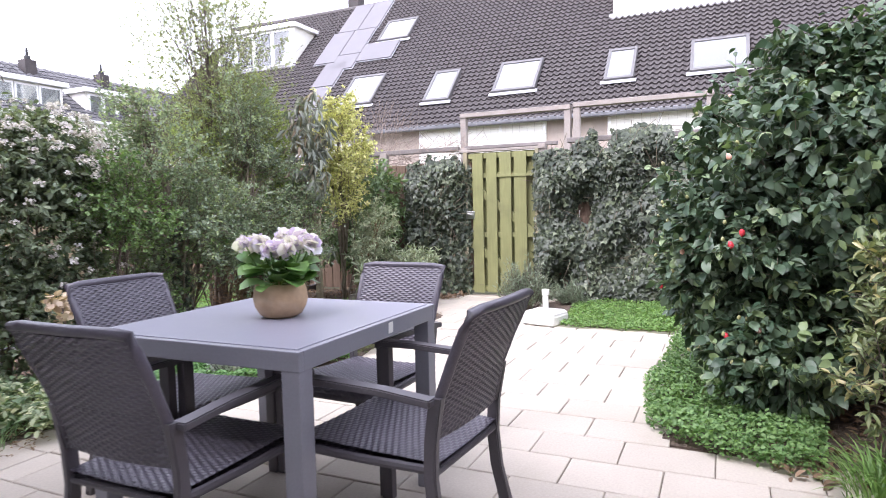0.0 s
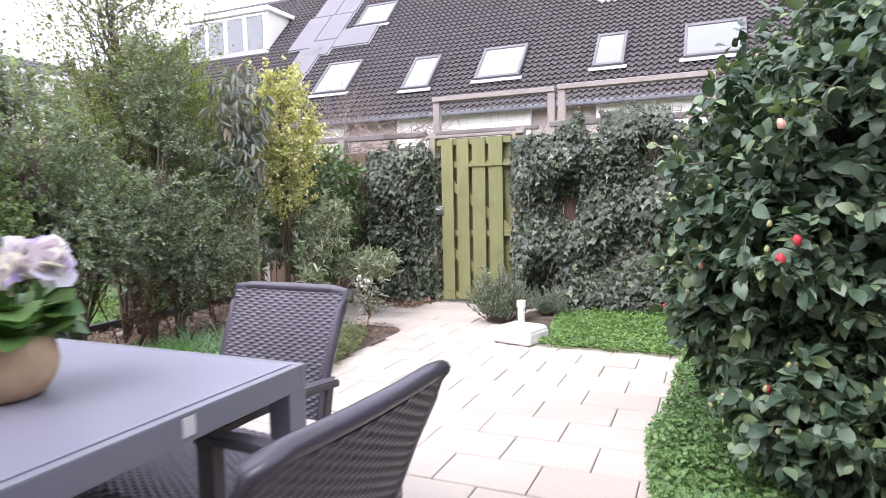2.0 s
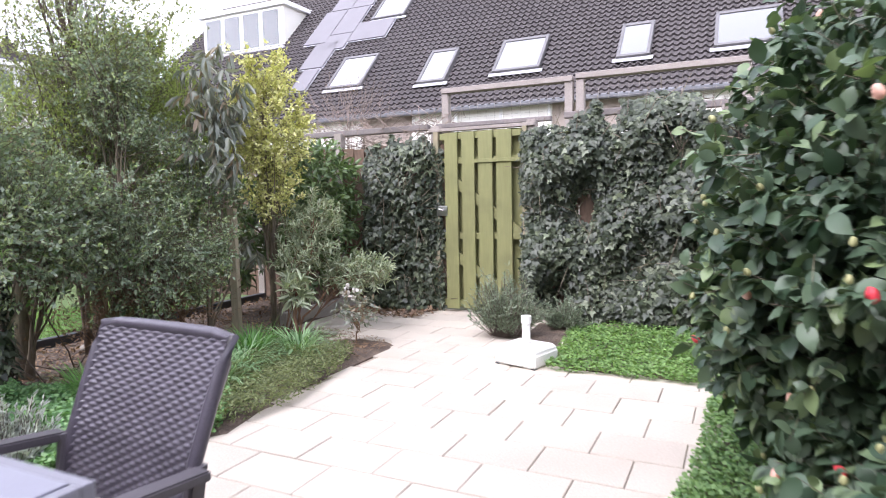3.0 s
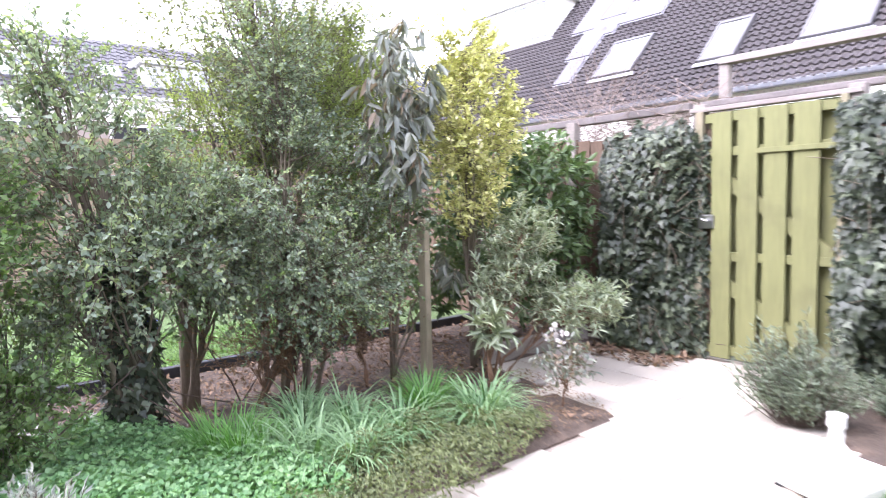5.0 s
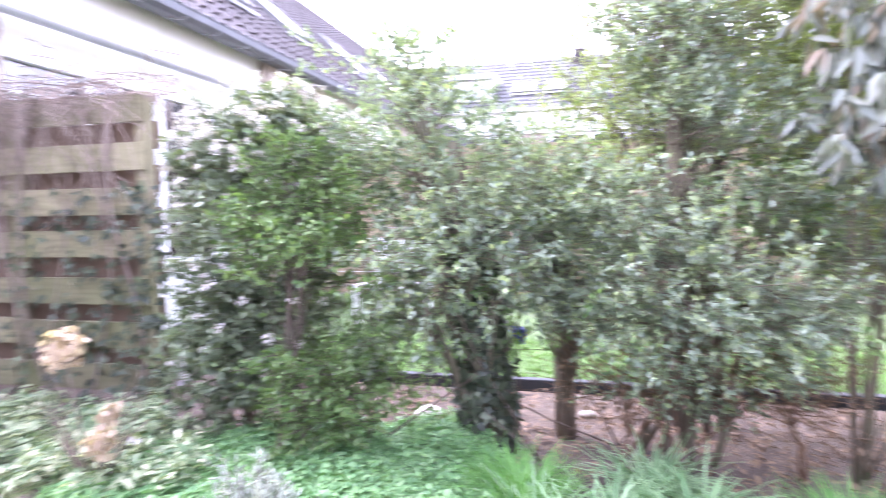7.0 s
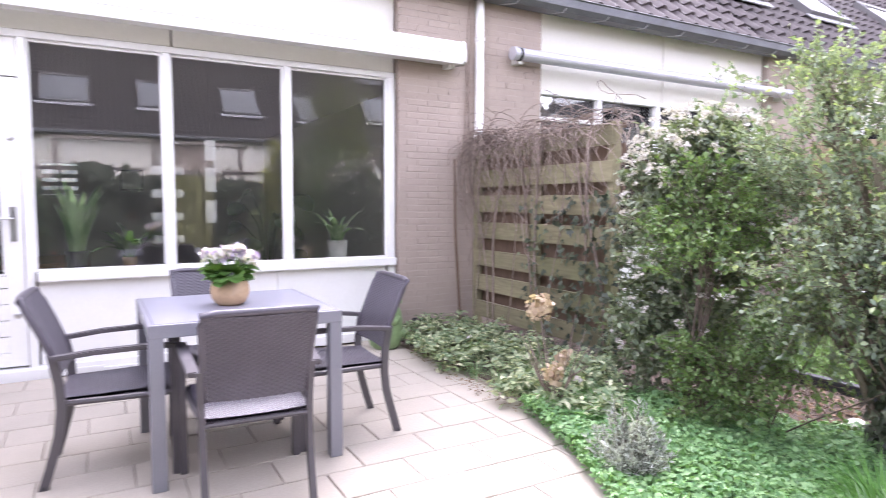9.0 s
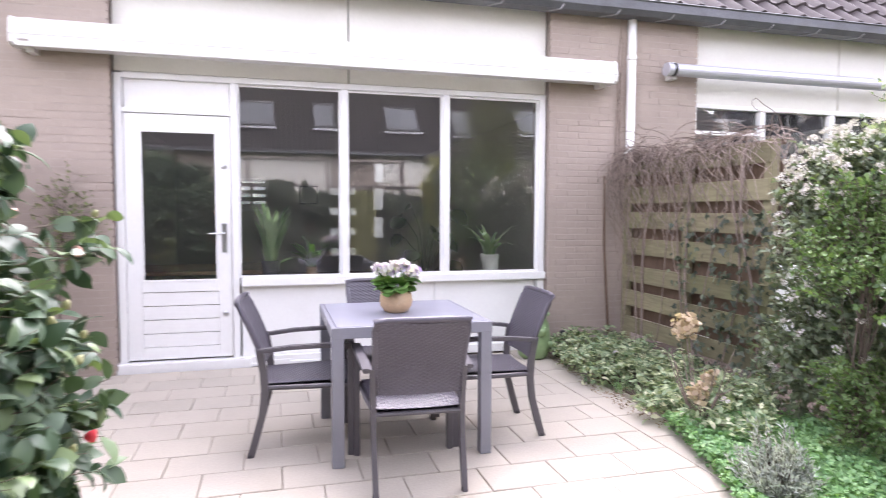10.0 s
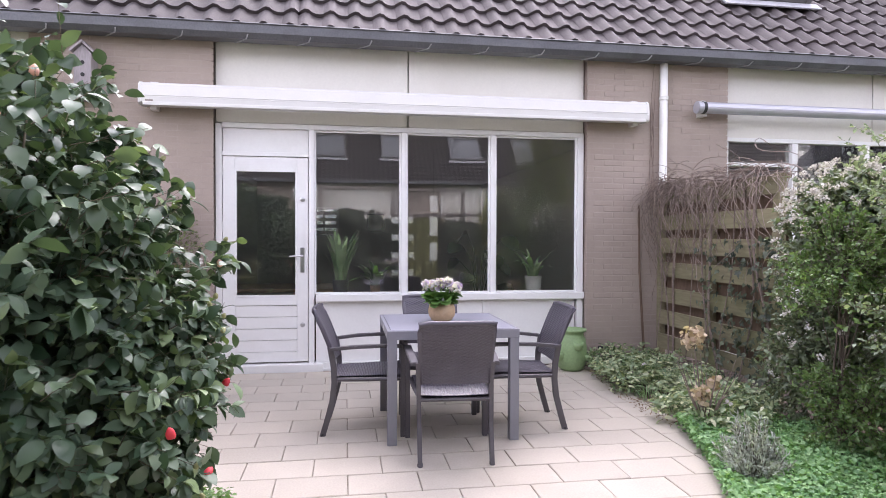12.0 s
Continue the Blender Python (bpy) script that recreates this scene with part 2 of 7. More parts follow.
M["curtain"] = surface("curtain", (0.45, 0.47, 0.50), 0.9, vary=0.08, bump=0.1)
M["camellia"] = foliage("camellia_leaf", (0.032, 0.066, 0.037), (0.115, 0.168, 0.104), 0.42, 0.14, (0.19, 0.26, 0.12), spec=0.42)
M["ivy"] = foliage("ivy_leaf", (0.018, 0.029, 0.017), (0.068, 0.085, 0.050), 0.45, 0.12, (0.15, 0.18, 0.11))
M["holly"] = foliage("grey_green_leaf", (0.105, 0.150, 0.108), (0.275, 0.325, 0.258), 0.45, 0.40, (0.33, 0.40, 0.22))
M["spring"] = foliage("spring_leaf", (0.070, 0.135, 0.046), (0.165, 0.250, 0.090), 0.5, 0.28)
M["viburnum"] = foliage("viburnum_leaf", (0.078, 0.112, 0.070), (0.200, 0.240, 0.155), 0.42, 0.25)
M["pieris"] = foliage("variegated_rosette", (0.095, 0.140, 0.065), (0.250, 0.290, 0.140), 0.45, 0.2, (0.42, 0.38, 0.19))
M["monstera"] = foliage("house_plant_leaf", (0.018, 0.045, 0.018), (0.045, 0.090, 0.035), 0.4, 0.1)
M["yellow"] = foliage("yellow_leaf", (0.33, 0.345, 0.11), (0.66, 0.64, 0.30), 0.5, 0.25, (0.72, 0.68, 0.44))
M["rhodo"] = foliage("rhododendron_leaf", (0.128, 0.150, 0.128), (0.290, 0.305, 0.260), 0.42, 0.24, (0.26, 0.20, 0.14))
M["conifer"] = foliage("light_green_leaf", (0.15, 0.195, 0.072), (0.310, 0.370, 0.140), 0.6, 0.45)
M["wisp"] = foliage("olive_leaf", (0.13, 0.155, 0.085), (0.300, 0.330, 0.180), 0.55, 0.3)
M["laurel"] = foliage("laurel_leaf", (0.055, 0.100, 0.045), (0.145, 0.215, 0.085), 0.38, 0.2)
M["euphorbia"] = foliage("silver_green_leaf", (0.17, 0.21, 0.14), (0.38, 0.43, 0.31), 0.6, 0.22)
M["lavender"] = foliage("lavender_leaf", (0.115, 0.155, 0.105), (0.275, 0.325, 0.235), 0.7, 0.15)
M["greylav"] = foliage("silver_leaf", (0.27, 0.30, 0.27), (0.60, 0.63, 0.60), 0.75, 0.15)
M["cover"] = foliage("ground_cover_leaf", (0.100, 0.225, 0.092), (0.265, 0.445, 0.205), 0.55, 0.28, (0.33, 0.50, 0.26))
M["undercover"] = foliage("shade_cover_leaf", (0.072, 0.150, 0.048), (0.190, 0.310, 0.115), 0.55, 0.28)
M["clover"] = foliage("clover_leaf", (0.085, 0.172, 0.050), (0.200, 0.325, 0.105), 0.55, 0.3)
M["daffodil"] = foliage("strap_leaf", (0.095, 0.200, 0.080), (0.290, 0.425, 0.235), 0.5, 0.25)
M["grassblade"] = foliage("grass_blade", (0.085, 0.170, 0.042), (0.205, 0.335, 0.105), 0.5, 0.3)
M["brightblade"] = foliage("bright_blade", (0.070, 0.195, 0.040), (0.180, 0.375, 0.100), 0.5, 0.3)
M["vinca"] = foliage("variegated_leaf", (0.110, 0.190, 0.095), (0.400, 0.455, 0.290), 0.5, 0.2, (0.66, 0.66, 0.48))
M["heath"] = foliage("heath_leaf", (0.105, 0.135, 0.065), (0.235, 0.270, 0.130), 0.7, 0.22)
M["litter"] = foliage("dead_leaf", (0.09, 0.055, 0.035), (0.26, 0.17, 0.11), 0.8, 0.1)
M["primula_leaf"] = foliage("primrose_leaf", (0.055, 0.140, 0.030), (0.155, 0.285, 0.085), 0.45, 0.2)
M["petal"] = foliage("lilac_petal", (0.46, 0.34, 0.70), (0.83, 0.80, 0.94), 0.6, 0.3)
M["whitepetal"] = foliage("white_petal", (0.36, 0.335, 0.325), (0.64, 0.60, 0.60), 0.8, 0.15)
M["redbud"] = foliage("red_petal", (0.55, 0.022, 0.045), (0.72, 0.06, 0.08), 0.5, 0.15)
M["pinkbud"] = foliage("pink_petal", (0.55, 0.22, 0.18), (0.75, 0.45, 0.36), 0.5, 0.15)
M["greenbud"] = foliage("green_bud", (0.16, 0.19, 0.07), (0.34, 0.34, 0.16), 0.5, 0.1)
M["hydrangea"] = foliage("dried_flower", (0.36, 0.26, 0.19), (0.62, 0.51, 0.40), 0.8, 0.2)
M["sansevieria"] = foliage("snake_plant_leaf", (0.16, 0.32, 0.13), (0.42, 0.58, 0.30), 0.4, 0.1)
M["bluecloth"] = surface("blue_plastic", (0.03, 0.05, 0.30), 0.5, vary=0.2)


# ---- mesh helpers ----
def link_mesh(name, verts, faces, mat, parent=None, label="", smooth=False):
    me = bpy.data.meshes.new(name)
    me.from_pydata([tuple(v) for v in verts], [], [tuple(f) for f in faces])
    me.materials.append(mat)
    if smooth:
        me.polygons.foreach_set("use_smooth", [True] * len(me.polygons))
    me.update()
    ob = new(name, me)
    if parent:
        ob.parent = parent
    if label:
        tagged(ob, label)
    return ob


def part(name, bm, mat, parent=None, label="", smooth=False):
    me = bpy.data.meshes.new(name)
    bm.normal_update()
    bm.to_mesh(me)
    bm.free()
    me.materials.append(mat)
    if smooth:
        me.polygons.foreach_set("use_smooth", [True] * len(me.polygons))
    ob = new(name, me)
    if parent:
        ob.parent = parent
    if label:
        tagged(ob, label)
    return ob


def thing(name, label, category, at=(0, 0, 0), group="", kind="", rz=0):
    ob = new(name)
    ob.empty_display_size = 0.1
    ob.matrix_basis = pose(*at, 0, 0, rz)
    return tagged(ob, label, category, group, kind)


def box(x0, x1, y0, y1, z0, z1, bevel=0.0, bm=None, turn=None):
    """A box between six planes, with its edges rounded."""
    own = bmesh.new()
    bmesh.ops.create_cube(own, size=1.0)
    bmesh.ops.scale(own, vec=(x1 - x0, y1 - y0, z1 - z0), verts=own.verts)
    bmesh.ops.translate(own, vec=((x0 + x1) / 2, (y0 + y1) / 2, (z0 + z1) / 2), verts=own.verts)
    if bevel:
        bmesh.ops.bevel(own, geom=own.edges[:], offset=bevel, segments=2, affect="EDGES", profile=0.6)
    if turn:
        own.transform(turn)
    if bm is None:
        return own
    me = bpy.data.meshes.new("join")
    own.to_mesh(me)
    own.free()
    bm.from_mesh(me)
    bpy.data.meshes.remove(me)
    return bm


def tube(points, radii, sides=8, caps=True, bm=None):
    """A tapered tube along a line of points."""
    bm = bm or bmesh.new()
    rings = []
    pts = [Vector(p) for p in points]
    if not isinstance(radii, (list, tuple)):
        radii = [radii] * len(pts)
    for i, p in enumerate(pts):
        d = (pts[min(i + 1, len(pts) - 1)] - pts[max(i - 1, 0)]).normalized()
        a = d.orthogonal().normalized()
        b = d.cross(a)
        rings.append([bm.verts.new(p + (a * math.cos(k * math.tau / sides) + b * math.sin(k * math.tau / sides)) * radii[i]) for k in range(sides)])
    for r0, r1 in zip(rings, rings[1:]):
        for k in range(sides):
            bm.faces.new((r0[k], r0[(k + 1) % sides], r1[(k + 1) % sides], r1[k]))
    if caps:
        bm.faces.new(rings[0][::-1])
        bm.faces.new(rings[-1])
    return bm


def lathe(profile, sides=32, bm=None, centre=(0, 0, 0)):
    """A turned shape from (radius, height) pairs."""
    bm = bm or bmesh.new()
    rings = []
    for r, z in profile:
        rings.append([bm.verts.new((centre[0] + r * math.cos(k * math.tau / sides), centre[1] + r * math.sin(k * math.tau / sides), centre[2] + z)) for k in range(sides)])
    for r0, r1 in zip(rings, rings[1:]):
        for k in range(sides):
            bm.faces.new((r0[k], r0[(k + 1) % sides], r1[(k + 1) % sides], r1[k]))
    bm.faces.new(rings[0][::-1])
    bm.faces.new(rings[-1])
    return bm


# ---- leaves ----
OVAL = (np.array([(0, 0, 0), (0.28, -0.40, 0.09), (0.3, 0, 0), (0.28, 0.40, 0.09), (0.68, -0.38, 0.05), (0.7, 0, -0.04), (0.68, 0.38, 0.05), (1, 0, -0.16)]),
        [(0, 2, 1), (0, 3, 2), (1, 2, 5, 4), (2, 3, 6, 5), (4, 5, 7), (5, 6, 7)])
ROUND = (np.array([(0, 0, 0), (0.18, -0.36, 0.09), (0.25, 0, 0), (0.18, 0.36, 0.08), (0.56, -0.5, 0.13), (0.60, 0, 0.02), (0.56, 0.5, 0.11), (0.88, -0.33, 0.02), (1.0, 0, -0.13), (0.88, 0.33, -0.01)]),
         [(0, 2, 1), (0, 3, 2), (1, 2, 5, 4), (2, 3, 6, 5), (4, 5, 8, 7), (5, 6, 9, 8)])
POINTED = (np.array([(0, 0, 0), (0.12, -0.27, 0.05), (0.13, 0, 0.01), (0.12, 0.27, 0.05), (0.36, -0.46, 0.09), (0.37, 0, 0.03), (0.36, 0.46, 0.08), (0.62, -0.45, 0.07), (0.63, 0, 0.02), (0.62, 0.45, 0.06),
                     (0.84, -0.27, 0.0), (0.85, 0, -0.04), (0.84, 0.27, -0.01), (1.04, 0, -0.14)]),
           [(0, 2, 1), (0, 3, 2), (1, 2, 5, 4), (2, 3, 6, 5), (4, 5, 8, 7), (5, 6, 9, 8), (7, 8, 11, 10), (8, 9, 12, 11), (10, 11, 13), (11, 12, 13)])
SMALL = (np.array([(0, 0, 0), (0.5, -0.5, 0.12), (1, 0, -0.08), (0.5, 0.5, 0.12)]), [(0, 2, 1), (0, 3, 2)])
IVYLEAF = (np.array([(0, 0, 0), (-0.12, -0.32, 0.03), (0.30, -0.56, 0.02), (0.42, -0.24, 0.06), (1, 0, -0.12), (0.42, 0.24, 0.06), (0.30, 0.56, 0.02), (-0.12, 0.32, 0.03)]),
           [(0, 2, 1), (0, 3, 2), (0, 4, 3), (0, 5, 4), (0, 6, 5), (0, 7, 6)])
BLADE = (np.array([(0, -0.5, 0), (0, 0.5, 0), (0.4, -0.5, 0.05), (0.4, 0.5, 0.05), (0.75, -0.4, -0.03), (0.75, 0.4, -0.03), (1, 0, -0.2)]),
         [(0, 1, 3, 2), (2, 3, 5, 4), (4, 5, 6)])
PETAL = (np.array([(0, 0, 0), (0.5, -0.55, 0.1), (0.95, -0.3, 0.2), (1, 0.0, 0.22), (0.95, 0.3, 0.2), (0.5, 0.55, 0.1)]), [(0, 2, 1), (0, 3, 2), (0, 4, 3), (0, 5, 4)])


def unit(v):
    return v / np.maximum(np.linalg.norm(v, axis=1, keepdims=True), 1e-6)


def leaf_mesh(name, shape, P, D, N, length, width, mat, parent=None, label="", spread=0.3, rng=None, smooth=True):
    """One mesh of many leaves: roots P, directions D, faces towards N."""
    rng = rng or np.random.default_rng(1)
    tv, tf = shape
    k = len(P)
    D = unit(D)
    S = unit(np.cross(D, N) + 1e-5)
    U = np.cross(S, D)
    size = 1 + rng.uniform(-spread, spread, (k, 1, 1))
    V = P[:, None, :] + size * (D[:, None, :] * (tv[None, :, 0:1] * length) + S[:, None, :] * (tv[None, :, 1:2] * width) + U[:, None, :] * (tv[None, :, 2:3] * length))
    V = V.reshape(-1, 3)
    loops, starts, totals, at = [], [], [], 0
    base = (np.arange(k) * len(tv))
    per = [np.array(f) for f in tf]
    idx = np.concatenate([np.concatenate(per)[None, :] + base[:, None]], axis=0).reshape(-1)
    lens = np.tile(np.array([len(f) for f in tf]), k)
    st = np.concatenate(([0], np.cumsum(lens)[:-1]))
    me = bpy.data.meshes.new(name)
    me.vertices.add(len(V))
    me.vertices.foreach_set("co", V.astype(np.float32).reshape(-1))
    me.loops.add(len(idx))
    me.loops.foreach_set("vertex_index", idx.astype(np.int32))
    me.polygons.add(len(lens))
    me.polygons.foreach_set("loop_start", st.astype(np.int32))
    me.polygons.foreach_set("loop_total", lens.astype(np.int32))
    me.polygons.foreach_set("use_smooth", np.full(len(lens), smooth))
    me.materials.append(mat)
    me.update(calc_edges=True)
    ob = new(name, me)
    if parent:
        ob.parent = parent
    if label:
        tagged(ob, label)
    return ob


def twig_mesh(name, A, B, r0, r1, mat, parent=None, label=""):
    """Many thin three-sided twigs from A to B in one mesh."""
    D = unit(B - A)
    S = unit(np.cross(D, np.array([[0.31, 0.52, 0.8]])))
    T = np.cross(D, S)
    k = len(A)
    V = np.zeros((k, 6, 3))
    for i in range(3):
        c, s = math.cos(i * math.tau / 3), math.sin(i * math.tau / 3)
        V[:, i] = A + (S * c + T * s) * r0
        V[:, i + 3] = B + (S * c + T * s) * r1
    tf = [(0, 1, 4, 3), (1, 2, 5, 4), (2, 0, 3, 5)]
    idx = (np.array(tf).reshape(-1)[None, :] + (np.arange(k) * 6)[:, None]).reshape(-1)
    me = bpy.data.meshes.new(name)
    me.vertices.add(k * 6)
    me.vertices.foreach_set("co", V.astype(np.float32).reshape(-1))
    me.loops.add(len(idx))
    me.loops.foreach_set("vertex_index", idx.astype(np.int32))
    me.polygons.add(k * 3)
    me.polygons.foreach_set("loop_start", (np.arange(k * 3) * 4).astype(np.int32))
    me.polygons.foreach_set("loop_total", np.full(k * 3, 4, dtype=np.int32))
    me.materials.append(mat)
    me.update(calc_edges=True)
    ob = new(name, me)
    if parent:
        ob.parent = parent
    if label:
        tagged(ob, label)
    return ob


def lumps(P, scale, seed):
    """Smooth noise in -1..1 at many points, to give outlines their bays and bulges."""
    r = np.random.default_rng(seed)
    out = np.zeros(len(P))
    for i in range(5):
        k = r.normal(size=3) * scale * (1 + 0.5 * i)
        out += np.sin(P @ k + r.uniform(0, 6.28)) / (1 + 0.4 * i)
    return out / 3.0


def plant(name, label, category, roots, blobs, clumps, per, length, width, shape, mat, wood, twig=0.12, shell=0.45, up=0.35, limb=0.02, limbs=24, rough_edge=0.22, droop=0.0, seed=1, gap=None, face_up=0.6, twig_r=0.0022, spread=0.3, bend=0.35, clear=None, leaf_label="", group=""):
    """A shrub or tree: stems from the roots, limbs into the crown, twigs, and leaves set along the twigs."""
    rng = np.random.default_rng(seed)
    base = Vector(roots[0])
    ob = thing(name, label, category, group=group)
    w = np.array([b[6] for b in blobs], float)
    pick = rng.choice(len(blobs), clumps, p=w / w.sum())
    C = np.array([b[0:3] for b in blobs], float)[pick]
    R = np.array([b[3:6] for b in blobs], float)[pick]
    d = unit(rng.normal(size=(clumps, 3)))
    rad = shell + (1 - shell) * np.sqrt(rng.uniform(0, 1, clumps))
    P = C + d * R * rad[:, None]
    bump_n = lumps(P, 3.0, seed)
    P = C + (P - C) * (1 + rough_edge * bump_n[:, None])
    keep = P[:, 2] > 0.03
    if gap is not None:
        keep &= lumps(P, 4.2, seed + 7) > gap
    if clear is not None:
        keep &= clear(P)
    P, C, d, R = P[keep], C[keep], d[keep], R[keep]
    k = len(P)
    G = unit(d / R * R.mean() + np.array([0, 0, up]) + rng.normal(size=(k, 3)) * bend)
    tl = twig * rng.uniform(0.6, 1.4, (k, 1))
    A, B = P - G * tl * 0.6, P + G * tl * 0.8
    roots_v = [Vector(r) for r in roots]
    paths = []
    for i, r in enumerate(roots_v):
        for j, bl in enumerate(blobs):
            if len(roots_v) > 1 and (i + j) % len(roots_v) > 1:
                continue
            c = Vector(bl[0:3]) + Vector((0, 0, bl[5] * 0.35))
            mid = r.lerp(c, 0.5) + Vector(rng.normal(size=3) * 0.07)
            mid.z = r.z + 0.6 * (c.z - r.z)
            line = []
            for t in np.linspace(0, 1, 9):
                line.append(r * (1 - t) ** 2 + mid * 2 * t * (1 - t) + c * t * t + Vector(rng.normal(size=3) * 0.010 * (t > 0)))
            thick = limb * rng.uniform(0.75, 1.2)
            part("stem", tube(line, [thick * (1 - 0.8 * t) for t in np.linspace(0, 1, 9)], 7), wood, ob, smooth=True)
            paths.append((line, thick))
    stems = bmesh.new()
    for q in rng.permutation(k)[:limbs]:
        e = Vector(A[q])
        line, thick = min(paths, key=lambda pl: (pl[0][6] - e).length)
        s = int(rng.integers(2, 8))
        while s > 1 and line[s].z > e.z:
            s -= 1
        r = line[s]
        mid = r.lerp(e, 0.5) + Vector(rng.normal(size=3) * 0.06) + Vector((0, 0, 0.05))
        pts = [r * (1 - t) ** 2 + mid * 2 * t * (1 - t) + e * t * t for t in np.linspace(0, 1, 6)]
        lr = min(limb * 0.5, 0.012) * rng.uniform(0.5, 1.0)
        tube(pts, [lr * (1 - 0.8 * t) for t in np.linspace(0, 1, 6)], 5, True, stems)
    tagged(part("branchwork", stems, wood, ob, smooth=True), kind="stuff")
    tagged(twig_mesh("brushwood", A, B, twig_r, twig_r * 0.4, wood, ob), kind="stuff")
    t = rng.uniform(0.05, 1.0, (k, per, 1))
    LP = (A[:, None, :] + (B - A)[:, None, :] * t).reshape(-1, 3)
    g = np.repeat(G, per, axis=0)
    ld = unit(g * 0.55 + rng.normal(size=g.shape) * 0.75 + np.array([0, 0, -droop]))
    nn = unit(g * 0.5 + np.array([0, 0, face_up]) + rng.normal(size=g.shape) * 0.45)
    leaf_mesh("crown", shape, LP, ld, nn, length, width, mat, ob, leaf_label, spread=spread, rng=rng)
    return ob, P, G


def carpet(name, label, category, inside, area, count, length, width, shape, mat, height=(0.03, 0.12), lean=0.8, seed=1, parent=None, kind="stuff", face_up=1.0, spread=0.35, patch=None, z0=0.0):
    """Low leaves over a stretch of ground, as uncountable stuff."""
    rng = np.random.default_rng(seed)
    x0, x1, y0, y1 = area
    P = np.column_stack([rng.uniform(x0, x1, count), rng.uniform(y0, y1, count), np.zeros(count)])
    keep = inside(P)
    if patch is not None:
        keep &= lumps(P, 5.0, seed) > patch
    P = P[keep]
    h = rng.uniform(0, 1, len(P)) ** 0.6
    P[:, 2] = z0 + height[0] + (height[1] - height[0]) * h * (0.75 + 0.45 * lumps(P, 7.0, seed + 3))
    D = np.column_stack([rng.normal(size=len(P)), rng.normal(size=len(P)), rng.normal(size=len(P)) * 0.4 + 0.15])
    N = np.array([0, 0, face_up]) + rng.normal(size=(len(P), 3)) * 0.35
    ob = leaf_mesh(name, shape, P, D, N, length, width, mat, parent, spread=spread, rng=rng)
    if not parent:
        tagged(ob, label, category, "", kind)
    return ob


def blades(name, label, category, centres, per, length, width, mat, lean=0.45, radius=0.06, seed=1, group="", kind="", z0=0.0):
    """Tufts of strap leaves or grass, arching outward."""
    rng = np.random.default_rng(seed)
    C = np.repeat(np.array(centres, float), per, axis=0)
    a = rng.uniform(0, math.tau, len(C))
    out = np.column_stack([np.cos(a), np.sin(a), np.zeros(len(C))])
    P = np.column_stack([C[:, 0], C[:, 1], np.full(len(C), z0)]) + out * radius * rng.uniform(0, 1, (len(C), 1))
    tilt = lean * rng.uniform(0.15, 1.2, (len(C), 1))
    L = length * rng.uniform(0.65, 1.15, (len(C), 1))
    side = np.column_stack([-np.sin(a), np.cos(a), np.zeros(len(C))]) * width / 2
    V = np.zeros((len(C), 9, 3))
    pos, ang = P.copy(), tilt.copy()
    for i in range(5):
        w = (1.0, 1.0, 0.9, 0.65, 0.0)[i]
        if i < 4:
            V[:, 2 * i], V[:, 2 * i + 1] = pos - side * w, pos + side * w
        else:
            V[:, 8] = pos
        pos = pos + (out * np.sin(ang) + np.array([0, 0, 1]) * np.cos(ang)) * L / 4
        ang = ang + lean * rng.uniform(0.3, 1.1, (len(C), 1))
    tf = [(0, 1, 3, 2), (2, 3, 5, 4), (4, 5, 7, 6), (6, 7, 8)]
    k = len(C)
    idx = (np.concatenate([np.array(f) for f in tf])[None, :] + (np.arange(k) * 9)[:, None]).reshape(-1)
    lens = np.tile([4, 4, 4, 3], k)
    me = bpy.data.meshes.new(name)
    me.vertices.add(k * 9)
    me.vertices.foreach_set("co", V.astype(np.float32).reshape(-1))
    me.loops.add(len(idx))
    me.loops.foreach_set("vertex_index", idx.astype(np.int32))
    me.polygons.add(len(lens))
    me.polygons.foreach_set("loop_start", np.concatenate(([0], np.cumsum(lens)[:-1])).astype(np.int32))
    me.polygons.foreach_set("loop_total", lens.astype(np.int32))
    me.polygons.foreach_set("use_smooth", np.full(len(lens), True))
    me.materials.append(mat)
    me.update(calc_edges=True)
    return tagged(new(name, me), label, category, group, kind)


# ---- the ground ----
link_mesh("ground", [(-120, -120, -0.06), (120, -120, -0.06), (120, 120, -0.06), (-120, 120, -0.06)], [(0, 1, 2, 3)], M["earth"])
tagged(bpy.data.objects["ground"], "earth and rough grass reaching to the horizon", "ground", "", "structure")


